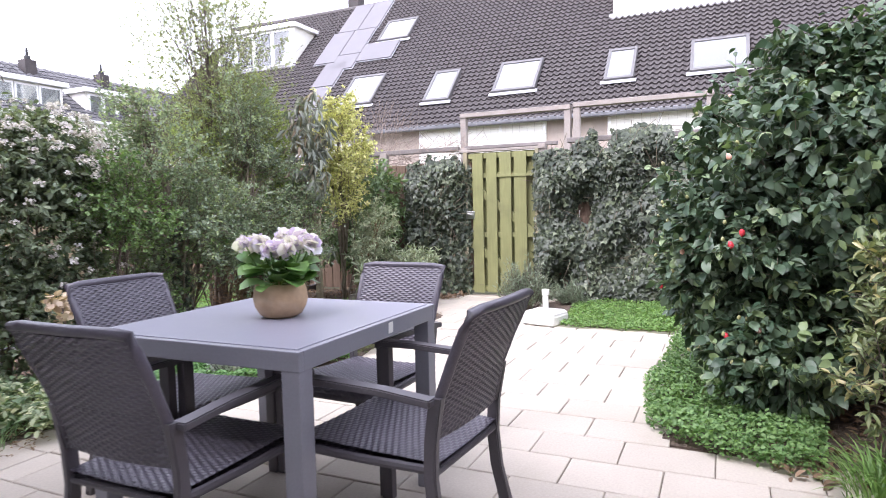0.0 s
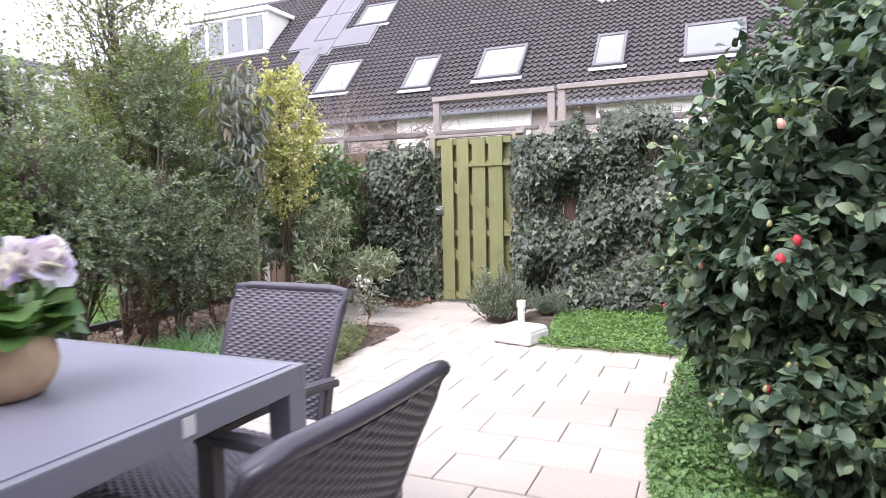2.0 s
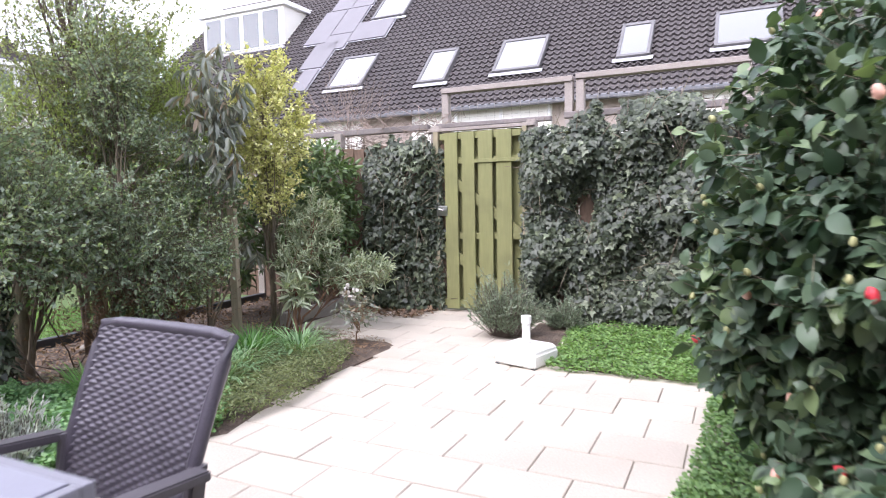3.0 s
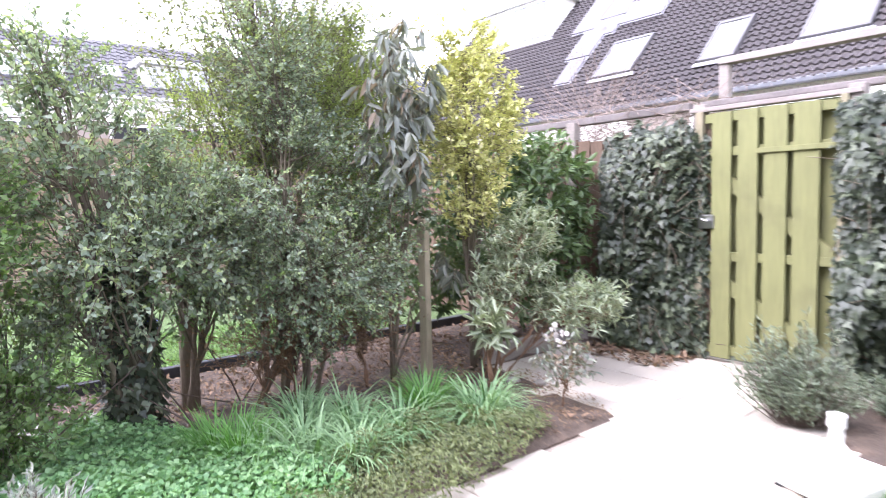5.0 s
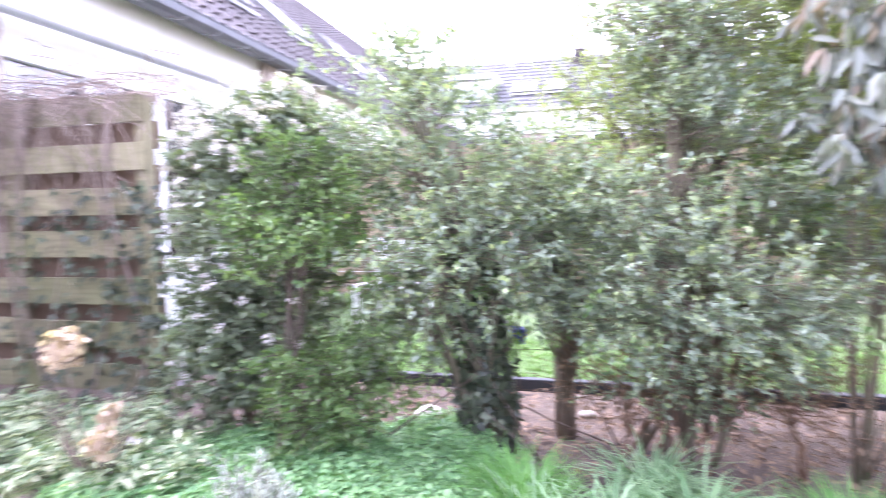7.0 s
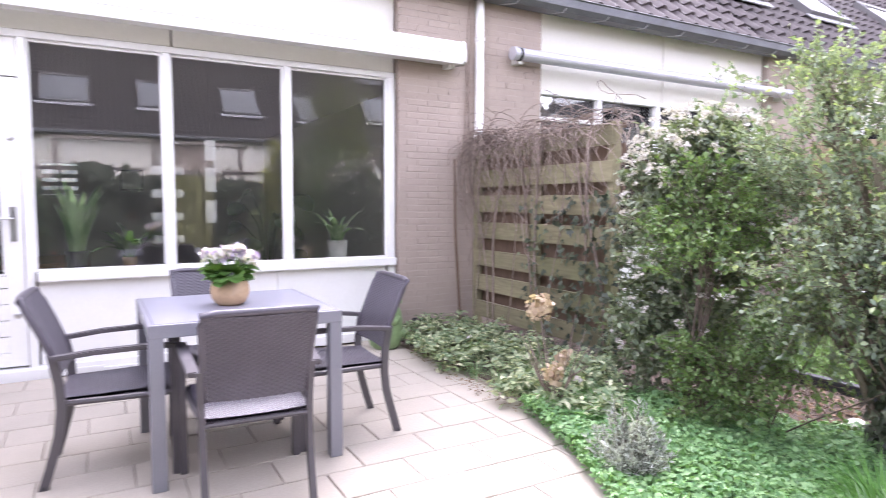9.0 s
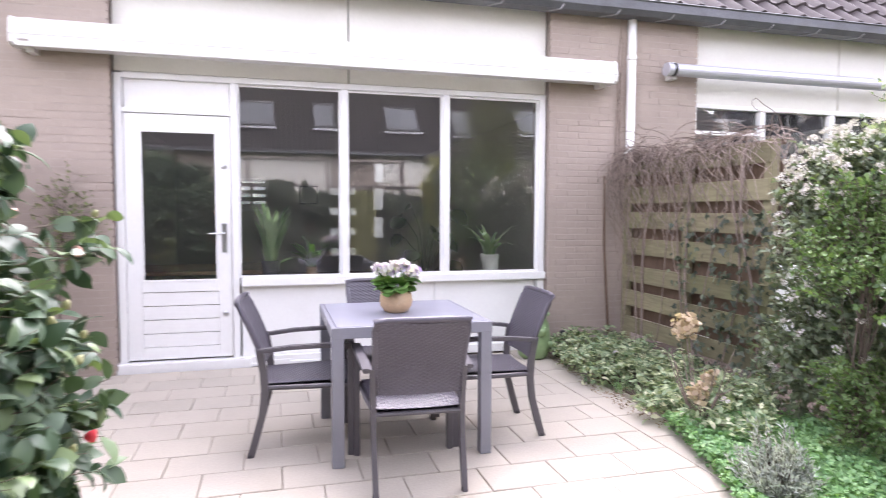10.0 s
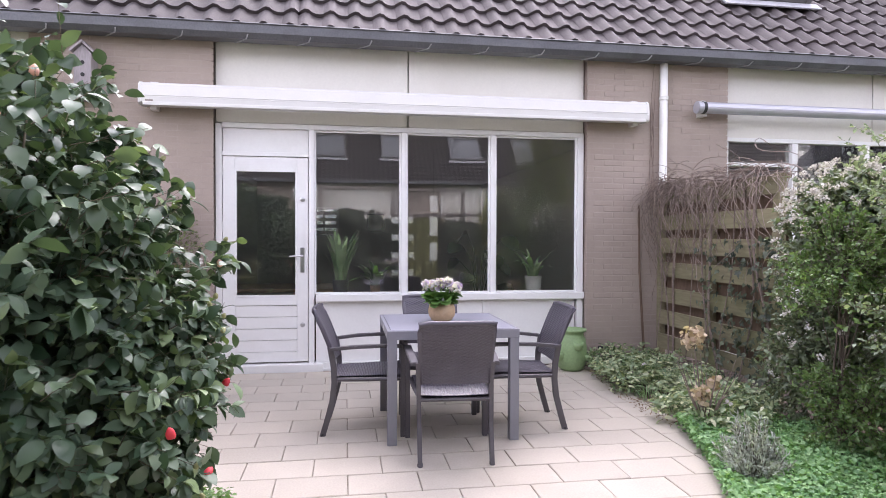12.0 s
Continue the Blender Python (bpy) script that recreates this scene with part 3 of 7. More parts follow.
def sheet(name, outline, z, mat, label, category, lumpy=0.0, step=0.12, seed=3):
    """A stretch of ground inside an outline, uneven by a few centimetres, with a rim down into the earth."""
    rng = np.random.default_rng(seed)
    bm = bmesh.new()
    top = [bm.verts.new((x, y, z)) for x, y in outline]
    f = bm.faces.new(top)
    bm.normal_update()
    if f.normal.z < 0:
        f.normal_flip()
    if lumpy:
        xs, ys = [p[0] for p in outline], [p[1] for p in outline]
        for axis, lo, hi in ((0, min(xs), max(xs)), (1, min(ys), max(ys))):
            c = lo + step
            while c < hi:
                co, no = Vector((0, 0, 0)), Vector((0, 0, 0))
                co[axis], no[axis] = c, 1
                bmesh.ops.bisect_plane(bm, geom=bm.verts[:] + bm.edges[:] + bm.faces[:], plane_co=co, plane_no=no)
                c += step
        for v in bm.verts:
            if not v.is_boundary:
                v.co.z += lumpy * (0.5 + noise.noise(v.co * 2.3) + 0.5 * noise.noise(v.co * 8.0))
    rim = [e for e in bm.edges if e.is_boundary]
    low = bmesh.ops.extrude_edge_only(bm, edges=rim)
    for v in low["geom"]:
        if isinstance(v, bmesh.types.BMVert):
            v.co.z = -0.08
    ob = part(name, bm, mat, smooth=False)
    return tagged(ob, label, category, "", "structure")


PAVED = [(-3.2, 0.2), (1.42, 0.2), (1.42, 3.28), (-0.18, 3.42), (-0.22, 6.02), (-1.15, 6.04), (-1.45, 6.5), (-1.75, 7.0), (-1.75, 7.72), (-2.95, 7.72), (-3.75, 7.3), (-3.75, 6.45), (-2.5, 6.2), (-2.5, 4.9), (-2.34, 4.3), (-2.80, 3.6), (-3.12, 2.9), (-3.2, 2.3)]
sheet("bed_west", [(-3.2, 0.2), (-3.2, 2.3), (-3.12, 2.9), (-2.80, 3.6), (-2.34, 4.3), (-2.5, 4.9), (-2.5, 6.2), (-3.75, 6.45), (-3.75, 7.3), (-2.95, 7.72), (-4.2, 7.75), (-5.1, 7.75), (-5.1, 0.2)], -0.005, M["soil"], "dark brown garden bed soil with dead leaves", "soil", 0.03)
sheet("bed_east", [(-0.18, 3.42), (1.42, 3.28), (1.42, 7.75), (-1.75, 7.75), (-1.75, 7.0), (-1.45, 6.5), (-1.15, 6.04), (-0.22, 6.02)], -0.005, M["soil"], "dark garden soil under a camellia", "soil", 0.03, seed=5)
link_mesh("lawn_neighbour", [(-9.5, 0.3, 0.03), (-5.18, 0.3, 0.03), (-5.18, 7.7, 0.03), (-9.5, 7.7, 0.03)], [(0, 1, 2, 3)], M["lawn"])
tagged(bpy.data.objects["lawn_neighbour"], "bright green lawn of the next garden", "lawn", "", "structure")
edging = part("edging", box(-5.19, -5.12, 2.6, 7.7, -0.05, 0.07, 0.01), M["rubber"])
tagged(edging, "dark edging strip along the next garden's lawn", "edging", "", "structure")
kerb = part("kerb", box(-3.86, -3.78, 6.45, 7.6, -0.06, 0.13, 0.012), M["concrete"])
tagged(kerb, "worn concrete kerb board beside the paving", "kerb", "", "structure")

# ---- the house row ----
FACE = 0.32
PITCH = 5.43
PIERS = [(-4.02 - PITCH * k - 0.815, -4.02 - PITCH * k + 0.815) for k in (-2, -1, 0, 1, 2, 3)]
wall_house = thing("wall_house", "beige brick piers of a terraced house", "wall", kind="structure")
for a, b in PIERS:
    part("pier_core", box(a + 0.012, b - 0.012, -0.1, FACE - 0.0035, -0.05, 3.34), M["mortar"], wall_house)
for k, (a, b) in enumerate(PIERS[:-1]):
    part("party_wall", box((a + b) / 2 - 0.1, (a + b) / 2 + 0.1, -8.0, -0.1, -0.05, 3.3), M["plaster"], wall_house)
# lintel in the same near-black, for the shade under the eaves
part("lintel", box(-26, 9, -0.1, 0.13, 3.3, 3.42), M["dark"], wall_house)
part("back_wall", box(-26, -0.52, -8.2, -8.0, -0.05, 3.4), M["plaster"], wall_house)
part("back_wall", box(0.16, 9, -8.2, -8.0, -0.05, 3.4), M["plaster"], wall_house)
part("back_wall", box(-0.52, 0.16, -8.2, -8.0, -0.05, 1.35), M["plaster"], wall_house)
part("back_wall", box(-0.52, 0.16, -8.2, -8.0, 2.05, 3.4), M["plaster"], wall_house)
tagged(part("floor_indoor", box(-26, 9, -8.0, 0.1, -0.05, 0.02), M["indoor_floor"]), "dark wooden floor indoors", "floor", "", "structure")
tagged(part("ceiling_indoor", box(-26, 9, -8.0, 0.1, 2.62, 2.75), M["plaster"]), "plain indoor ceiling", "ceiling", "", "structure")


def pane(name, x0, x1, z0, z1, y, parent, mat="pane"):
    p = part(name, box(x0, x1, y - 0.004, y + 0.004, z0, z1), M[mat], parent)
    p.visible_shadow = False
    return p


# own garden front: door, three lights, panels under and over
FY = 0.245
window_1 = thing("window_1", "white-painted timber window front with three large panes", "window", kind="structure")
for x0, x1, z0, z1 in ((0.53, 0.59, 0.0, 2.46), (-0.360, -0.305, 0.0, 2.42), (-1.290, -1.235, 0.70, 2.42), (-2.230, -2.175, 0.70, 2.42), (-3.2, -3.133, 0.0, 2.42)):
    part("post", box(x0, x1, FY - 0.10, FY + 0.004, z0, z1, 0.006), M["paint"], window_1)
part("head_rail", box(-3.2, 0.53, FY - 0.10, FY + 0.004, 2.42, 2.47, 0.006), M["paint"], window_1)
part("sill", box(-3.2, -0.375, FY - 0.10, FY + 0.045, 0.695, 0.765, 0.008), M["paint"], window_1)
part("transom", box(-0.305, 0.53, FY - 0.10, FY, 2.145, 2.185, 0.005), M["paint"], window_1)
part("transom_panel", box(-0.30, 0.525, FY - 0.07, FY - 0.035, 2.185, 2.42, 0.004), M["paint"], window_1)
for x0, x1 in ((-1.235, -0.360), (-2.175, -1.290), (-3.133, -2.230)):
    pane("pane", x0, x1, 0.765, 2.42, FY - 0.06, window_1)
    for g in ((x0, x0 + 0.018, 0.765, 2.42), (x1 - 0.018, x1, 0.765, 2.42), (x0 + 0.018, x1 - 0.018, 2.40, 2.42), (x0 + 0.018, x1 - 0.018, 0.765, 0.783)):
        part("glazing_bead", box(g[0], g[1], FY - 0.05, FY - 0.03, g[2], g[3], 0.003), M["paint"], window_1)
for x0, x1 in ((-2.10, -0.375), (-3.115, -2.17)):
    part("lower_panel", box(x0, x1, FY - 0.08, FY - 0.025, 0.08, 0.695, 0.004), M["paint"], window_1)
part("panel_stile", box(-2.17, -2.10, FY - 0.08, FY - 0.005, 0.08, 0.695, 0.004), M["paint"], window_1)
part("bottom_rail", box(-3.2, -0.375, FY - 0.10, FY + 0.02, 0.0, 0.08, 0.006), M["paint"], window_1)
part("threshold", box(-0.45, 0.62, FY - 0.10, FY + 0.055, -0.02, 0.075, 0.012), M["paint"], window_1)

door_1 = thing("door_1", "white-painted garden door with a tall glass pane, closed", "door", kind="structure")
for x0, x1, z0, z1 in ((0.412, 0.525, 0.09, 2.14), (-0.30, -0.19, 0.09, 2.14), (-0.19, 0.412, 2.01, 2.14), (-0.19, 0.412, 0.09, 0.19), (-0.19, 0.412, 0.66, 0.745)):
    part("door_rail", box(x0, x1, FY - 0.065, FY - 0.015, z0, z1, 0.004), M["paint"], door_1)
for i in range(4):
    part("door_board", box(-0.19, 0.412, FY - 0.06, FY - 0.024, 0.192 + i * 0.117, 0.192 + i * 0.117 + 0.113, 0.006), M["paint"], door_1)
pane("pane", -0.19, 0.412, 0.745, 2.01, FY - 0.04, door_1)
for g in ((-0.19, -0.172, 0.745, 2.01), (0.394, 0.412, 0.745, 2.01), (-0.172, 0.394, 1.992, 2.01), (-0.172, 0.394, 0.745, 0.763)):
    part("glazing_bead", box(g[0], g[1], FY - 0.034, FY - 0.012, g[2], g[3], 0.003), M["paint"], door_1)
plate = part("door_plate", box(-0.262, -0.222, FY - 0.016, FY - 0.006, 0.99, 1.24, 0.004), M["steel"], door_1, "brushed steel plate")
lever = tube([(-0.242, FY - 0.01, 1.155), (-0.242, FY + 0.035, 1.155), (-0.23, FY + 0.045, 1.155), (-0.12, FY + 0.045, 1.15)], 0.009, 8)
part("handle", lever, M["steel"], door_1, "steel lever handle")
for z in (1.72, 0.46):
    lock = lathe([(0.0, 0.0), (0.024, 0.0), (0.024, 0.008), (0.012, 0.012), (0.0, 0.012)], 16)
    lock.transform(pose(-0.245, FY - 0.016, z, -90, 0, 0))
    part("lock", lock, M["steel"], door_1)
for z in (1.95, 1.4, 0.4):
    part("hinge", tube([(0.532, FY - 0.008, z), (0.532, FY - 0.008, z + 0.09)], 0.009, 8), M["paint"], door_1)
spill = bmesh.new()
for i in range(14):
    x = 0.55 - i * 0.19
    box(x - 0.19, x, FY + 0.01, FY + 0.035 + 0.012 * math.sin(i * 1.9), -0.005, 0.035 + 0.012 * math.sin(i * 2.3), 0.006, spill)
tagged(part("trim_foot", spill, M["paint"]), "flaking white strip at the foot of the window front", "trim", "", "structure")

wall_panel = thing("wall_panel", "cream cladding panels under the eaves of a terrace", "panel", kind="structure")
for k in range(-2, 4):
    x1, x0 = -4.02 - PITCH * k + PITCH - 0.815, -4.02 - PITCH * k + 0.815
    for a, b in ((x0, (x0 + x1) / 2), ((x0 + x1) / 2, x1)):
        part("panel", box(a + 0.006, b - 0.006, 0.10, FY - 0.015, 2.475, 3.315, 0.004), M["cream"], wall_panel)
    # near-black sheet behind the panels stands in for shade in their joints
    part("gap_shade", box(x0, x1, 0.02, 0.10, 2.47, 3.34), M["dark"], wall_panel)


def plain_front(n, x0, x1):
    """A neighbour's window front: white frame, transom lights and large panes."""
    w = thing("window_" + str(n), "white-framed window front of a neighbouring house", "window", kind="structure")
    xs = [x0 + 0.03, x0 + (x1 - x0) * 0.27, x0 + (x1 - x0) * 0.52, x0 + (x1 - x0) * 0.765, x1 - 0.03]
    for x in xs:
        part("post", box(x - 0.035, x + 0.035, FY - 0.1, FY, 0.0, 2.43, 0.005), M["paint"], w)
    part("head_rail", box(x0, x1, FY - 0.1, FY + 0.002, 2.43, 2.475, 0.005), M["paint"], w)
    part("sill", box(x0, x1, FY - 0.1, FY + 0.03, 0.70, 0.76, 0.006), M["paint"], w)
    part("lower_panel", box(x0, x1, FY - 0.09, FY - 0.03, 0.0, 0.70), M["paint"], w)
    for a, b in zip(xs, xs[1:]):
        if a in (xs[0], xs[3]):
            part("transom", box(a + 0.035, b - 0.035, FY - 0.08, FY - 0.01, 2.16, 2.20, 0.004), M["paint"], w)
            pane("pane", a + 0.035, b - 0.035, 0.76, 2.16, FY - 0.06, w)
            pane("pane", a + 0.035, b - 0.035, 2.20, 2.43, FY - 0.06, w)
        else:
            pane("pane", a + 0.035, b - 0.035, 0.76, 2.43, FY - 0.06, w)
    for i in range(12):
        x = xs[2] - 0.1 + i * 0.075 if i < 8 else xs[0] + 0.1 + (i - 8) * 0.07
        part("curtain", box(x, x + 0.07, -0.02 + 0.02 * (i % 2), 0.02 + 0.02 * (i % 2), 0.4, 2.4, 0.015), M["curtain"], w)


for n, k in ((2, 0), (3, 1), (4, 2), (5, -2)):
    x1, x0 = -4.02 - PITCH * k - 0.815, -4.02 - PITCH * (k + 1) + 0.815
    plain_front(n, x0, x1)

gutter = thing("gutter", "grey zinc gutter along the eaves with brackets", "gutter", kind="structure")
gb = bmesh.new()
prof = [(0.33, 3.36), (0.33, 3.25), (0.36, 3.215), (0.50, 3.215), (0.545, 3.26), (0.55, 3.335), (0.565, 3.345), (0.555, 3.355), (0.535, 3.34), (0.53, 3.27), (0.49, 3.235), (0.37, 3.235), (0.345, 3.26), (0.345, 3.36)]
rows = [[gb.verts.new((x, y, z)) for y, z in prof] for x in np.linspace(9, -26, 71)]
for r0, r1 in zip(rows, rows[1:]):
    for i in range(len(prof) - 1):
        gb.faces.new((r0[i], r0[i + 1], r1[i + 1], r1[i]))
part("trough", gb, M["zinc"], gutter)
for i in range(58):
    x = 8.5 - i * 0.58
    part("bracket", tube([(x, 0.37, 3.212), (x - 0.06, 0.44, 3.210), (x - 0.12, 0.50, 3.212), (x - 0.14, 0.54, 3.245)], 0.007, 5), M["lead"], gutter)
# this board's near-black colour stands in for shade below the gutter
tagged(part("trim_fascia", box(-26, 9, 0.13, 0.33, 3.32, 3.40), M["dark"]), "soffit board under the gutter, darkened as if in shade", "trim", "", "structure")

pipe = thing("downpipe", "white plastic downpipe on a brick pier", "pipe", kind="structure")
part("pipe", tube([(-4.05, FACE + 0.045, 3.26), (-4.05, FACE + 0.045, 0.0)], 0.042, 20), M["plastic"], pipe, smooth=True)
for z in (2.85, 1.92, 0.9):
    part("pipe_clip", lathe([(0.043, -0.02), (0.049, -0.018), (0.049, 0.018), (0.043, 0.02)], 20, centre=(-4.05, FACE + 0.045, z)), M["plastic"], pipe)
rod = tube([(-3.79, FACE + 0.02, 1.70), (-3.80, FACE + 0.025, 1.0), (-3.86, FACE + 0.03, 0.1)], [0.009, 0.012, 0.014], 7)
tagged(part("cable_pipe", rod, M["brownwood"]), "thin brown pipe standing against the brick wall", "pipe", "", "structure")
vent = thing("wall_vent", "dark airbrick opening low in the brick wall", "vent", kind="structure")
for i in range(2):
    part("vent_slot", box(-3.40 - i * 0.07, -3.345 - i * 0.07, FACE - 0.005, FACE + 0.006, 0.135, 0.185, 0.003), M["dark"], vent)


def awning(name, label, x0, x1, z0, z1, mat, round_box):
    ob = thing(name, label, "awning")
    if round_box:
        prof = [(0.34, z0 + 0.02), (0.36, z0 + 0.005), (0.50, z0), (0.53, z0 + 0.02), (0.535, z0 + 0.07), (0.53, z0 + 0.075), (0.535, z0 + 0.08), (0.52, z1 - 0.03), (0.49, z1 - 0.005), (0.38, z1), (0.34, z1 - 0.02)]
    else:
        prof = [(0.44 + 0.062 * math.cos(a), (z0 + z1) / 2 + 0.062 * math.sin(a)) for a in np.linspace(0, math.tau, 18)[:-1]]
    bm = bmesh.new()
    r0, r1 = [[bm.verts.new((x, y, z)) for y, z in prof] for x in (x0, x1)]
    for i in range(len(prof)):
        j = (i + 1) % len(prof)
        bm.faces.new((r0[i], r0[j], r1[j], r1[i]))
    bm.faces.new(r0[::-1])
    bm.faces.new(r1)
    part("cassette", bm, mat, ob)
    for x in (x0, x1):
        cap = bmesh.new()
        s = 0.012
        grow = [(0.44 + (y - 0.44) * 1.05, (z0 + z1) / 2 + (z - (z0 + z1) / 2) * 1.06) for y, z in prof]
        a, b = [[cap.verts.new((x + d, y, z)) for y, z in grow] for d in (-s, s)]
        for i in range(len(grow)):
            j = (i + 1) % len(grow)
            cap.faces.new((a[i], a[j], b[j], b[i]))
        cap.faces.new(a[::-1])
        cap.faces.new(b)
        part("end_cap", cap, mat, ob)
    if not round_box:
        part("seal", tube([(x1 - 0.085, 0.44, (z0 + z1) / 2), (x1 - 0.05, 0.44, (z0 + z1) / 2)], 0.0655, 18), M["black"], ob, "black plastic ring")
    for x in (x0 + 0.09, x1 - 0.09):
        part("wall_bracket", box(x - 0.03, x + 0.03, 0.31, 0.43, z0 - 0.03, z0 + 0.03, 0.006), M["awning"], ob)
        part("wall_bracket", box(x - 0.035, x + 0.035, 0.31, 0.40, z1 - 0.03, z1 + 0.025, 0.006), M["awning"], ob)
    if round_box:
        part("fabric_bar", box(x0 + 0.03, x1 - 0.03, 0.515, 0.545, z0 - 0.012, z0 + 0.02, 0.006), M["awning"], ob)
        part("maker_mark", box(x1 - 0.12, x1 - 0.05, 0.536, 0.538, z0 + 0.025, z0 + 0.04), M["greywood"], ob)
    return ob


awning("awning", "white folded awning cassette over the window front", -3.79, 1.20, 2.565, 2.775, M["awning"], True)
awning("awning", "silver rolled awning tube on the next house", -8.9, -4.40, 2.69, 2.81, M["silver"], False)


# ---- roofs ----
def tile_shape(w=0.245, length=0.385):
    """One wavy pantile: local x across, y up the slope, z out of it."""
    v, f = [], []
    n = 8
    for y, lift in ((0, -0.012), (0, 0.046), (0, 0.046), (length, 0.006)):
        for i in range(n):
            t = i / (n - 1)
            wave = 0.040 * max(0.0, math.sin(t * math.tau - 0.5)) ** 0.8 - 0.012 * max(0.0, -math.sin(t * math.tau - 0.5))
            v.append((t * w * 1.03, y, wave + lift))
    for j in (0, 2):
        for i in range(n - 1):
            a = j * n + i
            f.append((a, a + 1, a + n + 1, a + n))
    return v, f


def slope_tiles(name, x0, x1, base, up, rows, mat, parent, skip=None, w=0.245, gauge=0.335, along=(1, 0, 0)):
    """All tiles of a slope in one mesh."""
    tv, tf = tile_shape(w)
    tv = np.array(tv)
    tv[:, 1] *= gauge / 0.335
    if gauge < 0.3:
        tv[:, 2] = np.where(tv[:, 1] > 0, tv[:, 2] * 0.8, tv[:, 2] * 1.25)
    ax = Vector(along)
    upv = Vector(up).normalized()
    nv = ax.cross(upv).normalized()
    cols = int((x1 - x0) / w)
    orgs = []
    for r in range(rows):
        for c in range(cols):
            if skip and skip(x0 + c * w, r * gauge):
                continue
            orgs.append((x0 + c * w, r * gauge))
    O = np.array(orgs)
    B = np.array([ax, upv, nv])
    base_v = np.array(base)
    loc = np.zeros((len(O), len(tv), 3))
    loc[:, :, 0] = O[:, 0:1] + tv[None, :, 0]
    loc[:, :, 1] = O[:, 1:2] + tv[None, :, 1]
    loc[:, :, 2] = tv[None, :, 2]
    V = loc.reshape(-1, 3) @ B + base_v
    F = (np.array(tf)[None] + (np.arange(len(O)) * len(tv))[:, None, None]).reshape(-1, 4)
    me = bpy.data.meshes.new(name)
    me.from_pydata(V.tolist(), [], F.tolist())
    me.materials.append(mat)
    me.polygons.foreach_set("use_smooth", [gauge >= 0.3] * len(me.polygons))
    ob = new(name, me)
    ob.parent = parent
    return tagged(ob, kind="stuff")


def roof_window(x0, x1, s0, s1, base, up, parent_label, along=(1, 0, 0), group="roof windows", open_gap=0.0):
    """A roof window lying on a slope between two heights along it."""
    ax, upv = Vector(along), Vector(up).normalized()
    nv = ax.cross(upv).normalized()
    m = Matrix((ax, upv, nv)).transposed().to_4x4()
    m.translation = Vector(base)
    w = thing("roof_window", parent_label, "roof window", group=group)
    w.matrix_basis = m
    for a, b, c, d in ((x0, x0 + 0.08, s0, s1), (x1 - 0.08, x1, s0, s1), (x0 + 0.08, x1 - 0.08, s0, s0 + 0.08), (x0 + 0.08, x1 - 0.08, s1 - 0.10, s1)):
        part("frame", box(a, b, c, d, 0.0, 0.165, 0.01), M["skylight"], w)
    # white board added under the pane, standing in for the reflected sky
    part("pale_backing", box(x0 + 0.08, x1 - 0.08, s0 + 0.08, s1 - 0.10, 0.105, 0.12), M["paint"], w)
    p = part("pane", box(x0 + 0.08, x1 - 0.08, s0 + 0.08, s1 - 0.10, 0.138, 0.144), M["roofglass"], w)
    p.visible_shadow = False
    part("apron", box(x0 - 0.08, x1 + 0.08, s0 - 0.14, s0, 0.085, 0.105, 0.004), M["lead"], w, "crinkled lead apron")
    return w


UP_OWN, BASE_OWN = (0, -1, 0.92), (0, 0.50, 3.31)
roof_house = thing("roof_house", "dark brown pantile roof of the terrace", "roof", kind="structure")
top = Vector(UP_OWN).normalized() * 7.4
link_mesh("deck", [(9, 0.42, 3.26), (-26, 0.42, 3.26), (-26, 0.42 + top.y, 3.26 + top.z), (9, 0.42 + top.y, 3.26 + top.z), (9, -10.5, 3.3), (-26, -10.5, 3.3)], [(0, 1, 2, 3), (3, 2, 5, 4)], M["beam"], roof_house)
slope_tiles("tiles", -9, 26, BASE_OWN, UP_OWN, 21, M["tile"], roof_house, skip=lambda x, s: (0.19 < x < 8.2 and s < 3.0), along=(-1, 0, 0))
for x0 in (-6.45, -11.9, -17.3, -9.6, -15.0, 3.0):
    roof_window(-x0 - 1.14, -x0, 1.35, 2.7, BASE_OWN, UP_OWN, "grey-framed roof window among brown tiles", along=(-1, 0, 0))
roof_window(1.6, 2.74, 1.75, 3.1, BASE_OWN, UP_OWN, "grey-framed roof window among brown tiles", along=(-1, 0, 0))

# ---- the row across the gardens ----
EZ, EY = 3.58, 16.9
UP_FAR, BASE_FAR = (0, 1, 1), (0, EY - 0.25, EZ - 0.20)
terrace_across = thing("terrace_across", "terraced houses with a brown tile roof across the gardens", "house")
part("wall", box(-20, 12, EY + 0.1, EY + 0.4, -0.06, EZ), M["mortar"], terrace_across, "beige brick wall")
for k in range(6):
    a = -18.9 + k * PITCH
    part("wall_panel", box(a, a + 3.8, EY - 0.0, EY + 0.1, 1.9, EZ - 0.2, 0.01), M["cream"], terrace_across)
    part("window", box(a, a + 3.8, EY + 0.03, EY + 0.1, 0.2, 1.9, 0.01), M["dark"], terrace_across)
    for i in range(4):
        part("post", box(a + i * 1.24, a + i * 1.24 + 0.08, EY - 0.03, EY + 0.03, 0.2, EZ - 0.25, 0.01), M["paint"], terrace_across)
part("gutter", box(-20, 12, EY - 0.30, EY - 0.12, EZ - 0.24, EZ - 0.12, 0.03), M["zinc"], terrace_across)
hi = Vector((0, 1, 1)).normalized() * 8.2
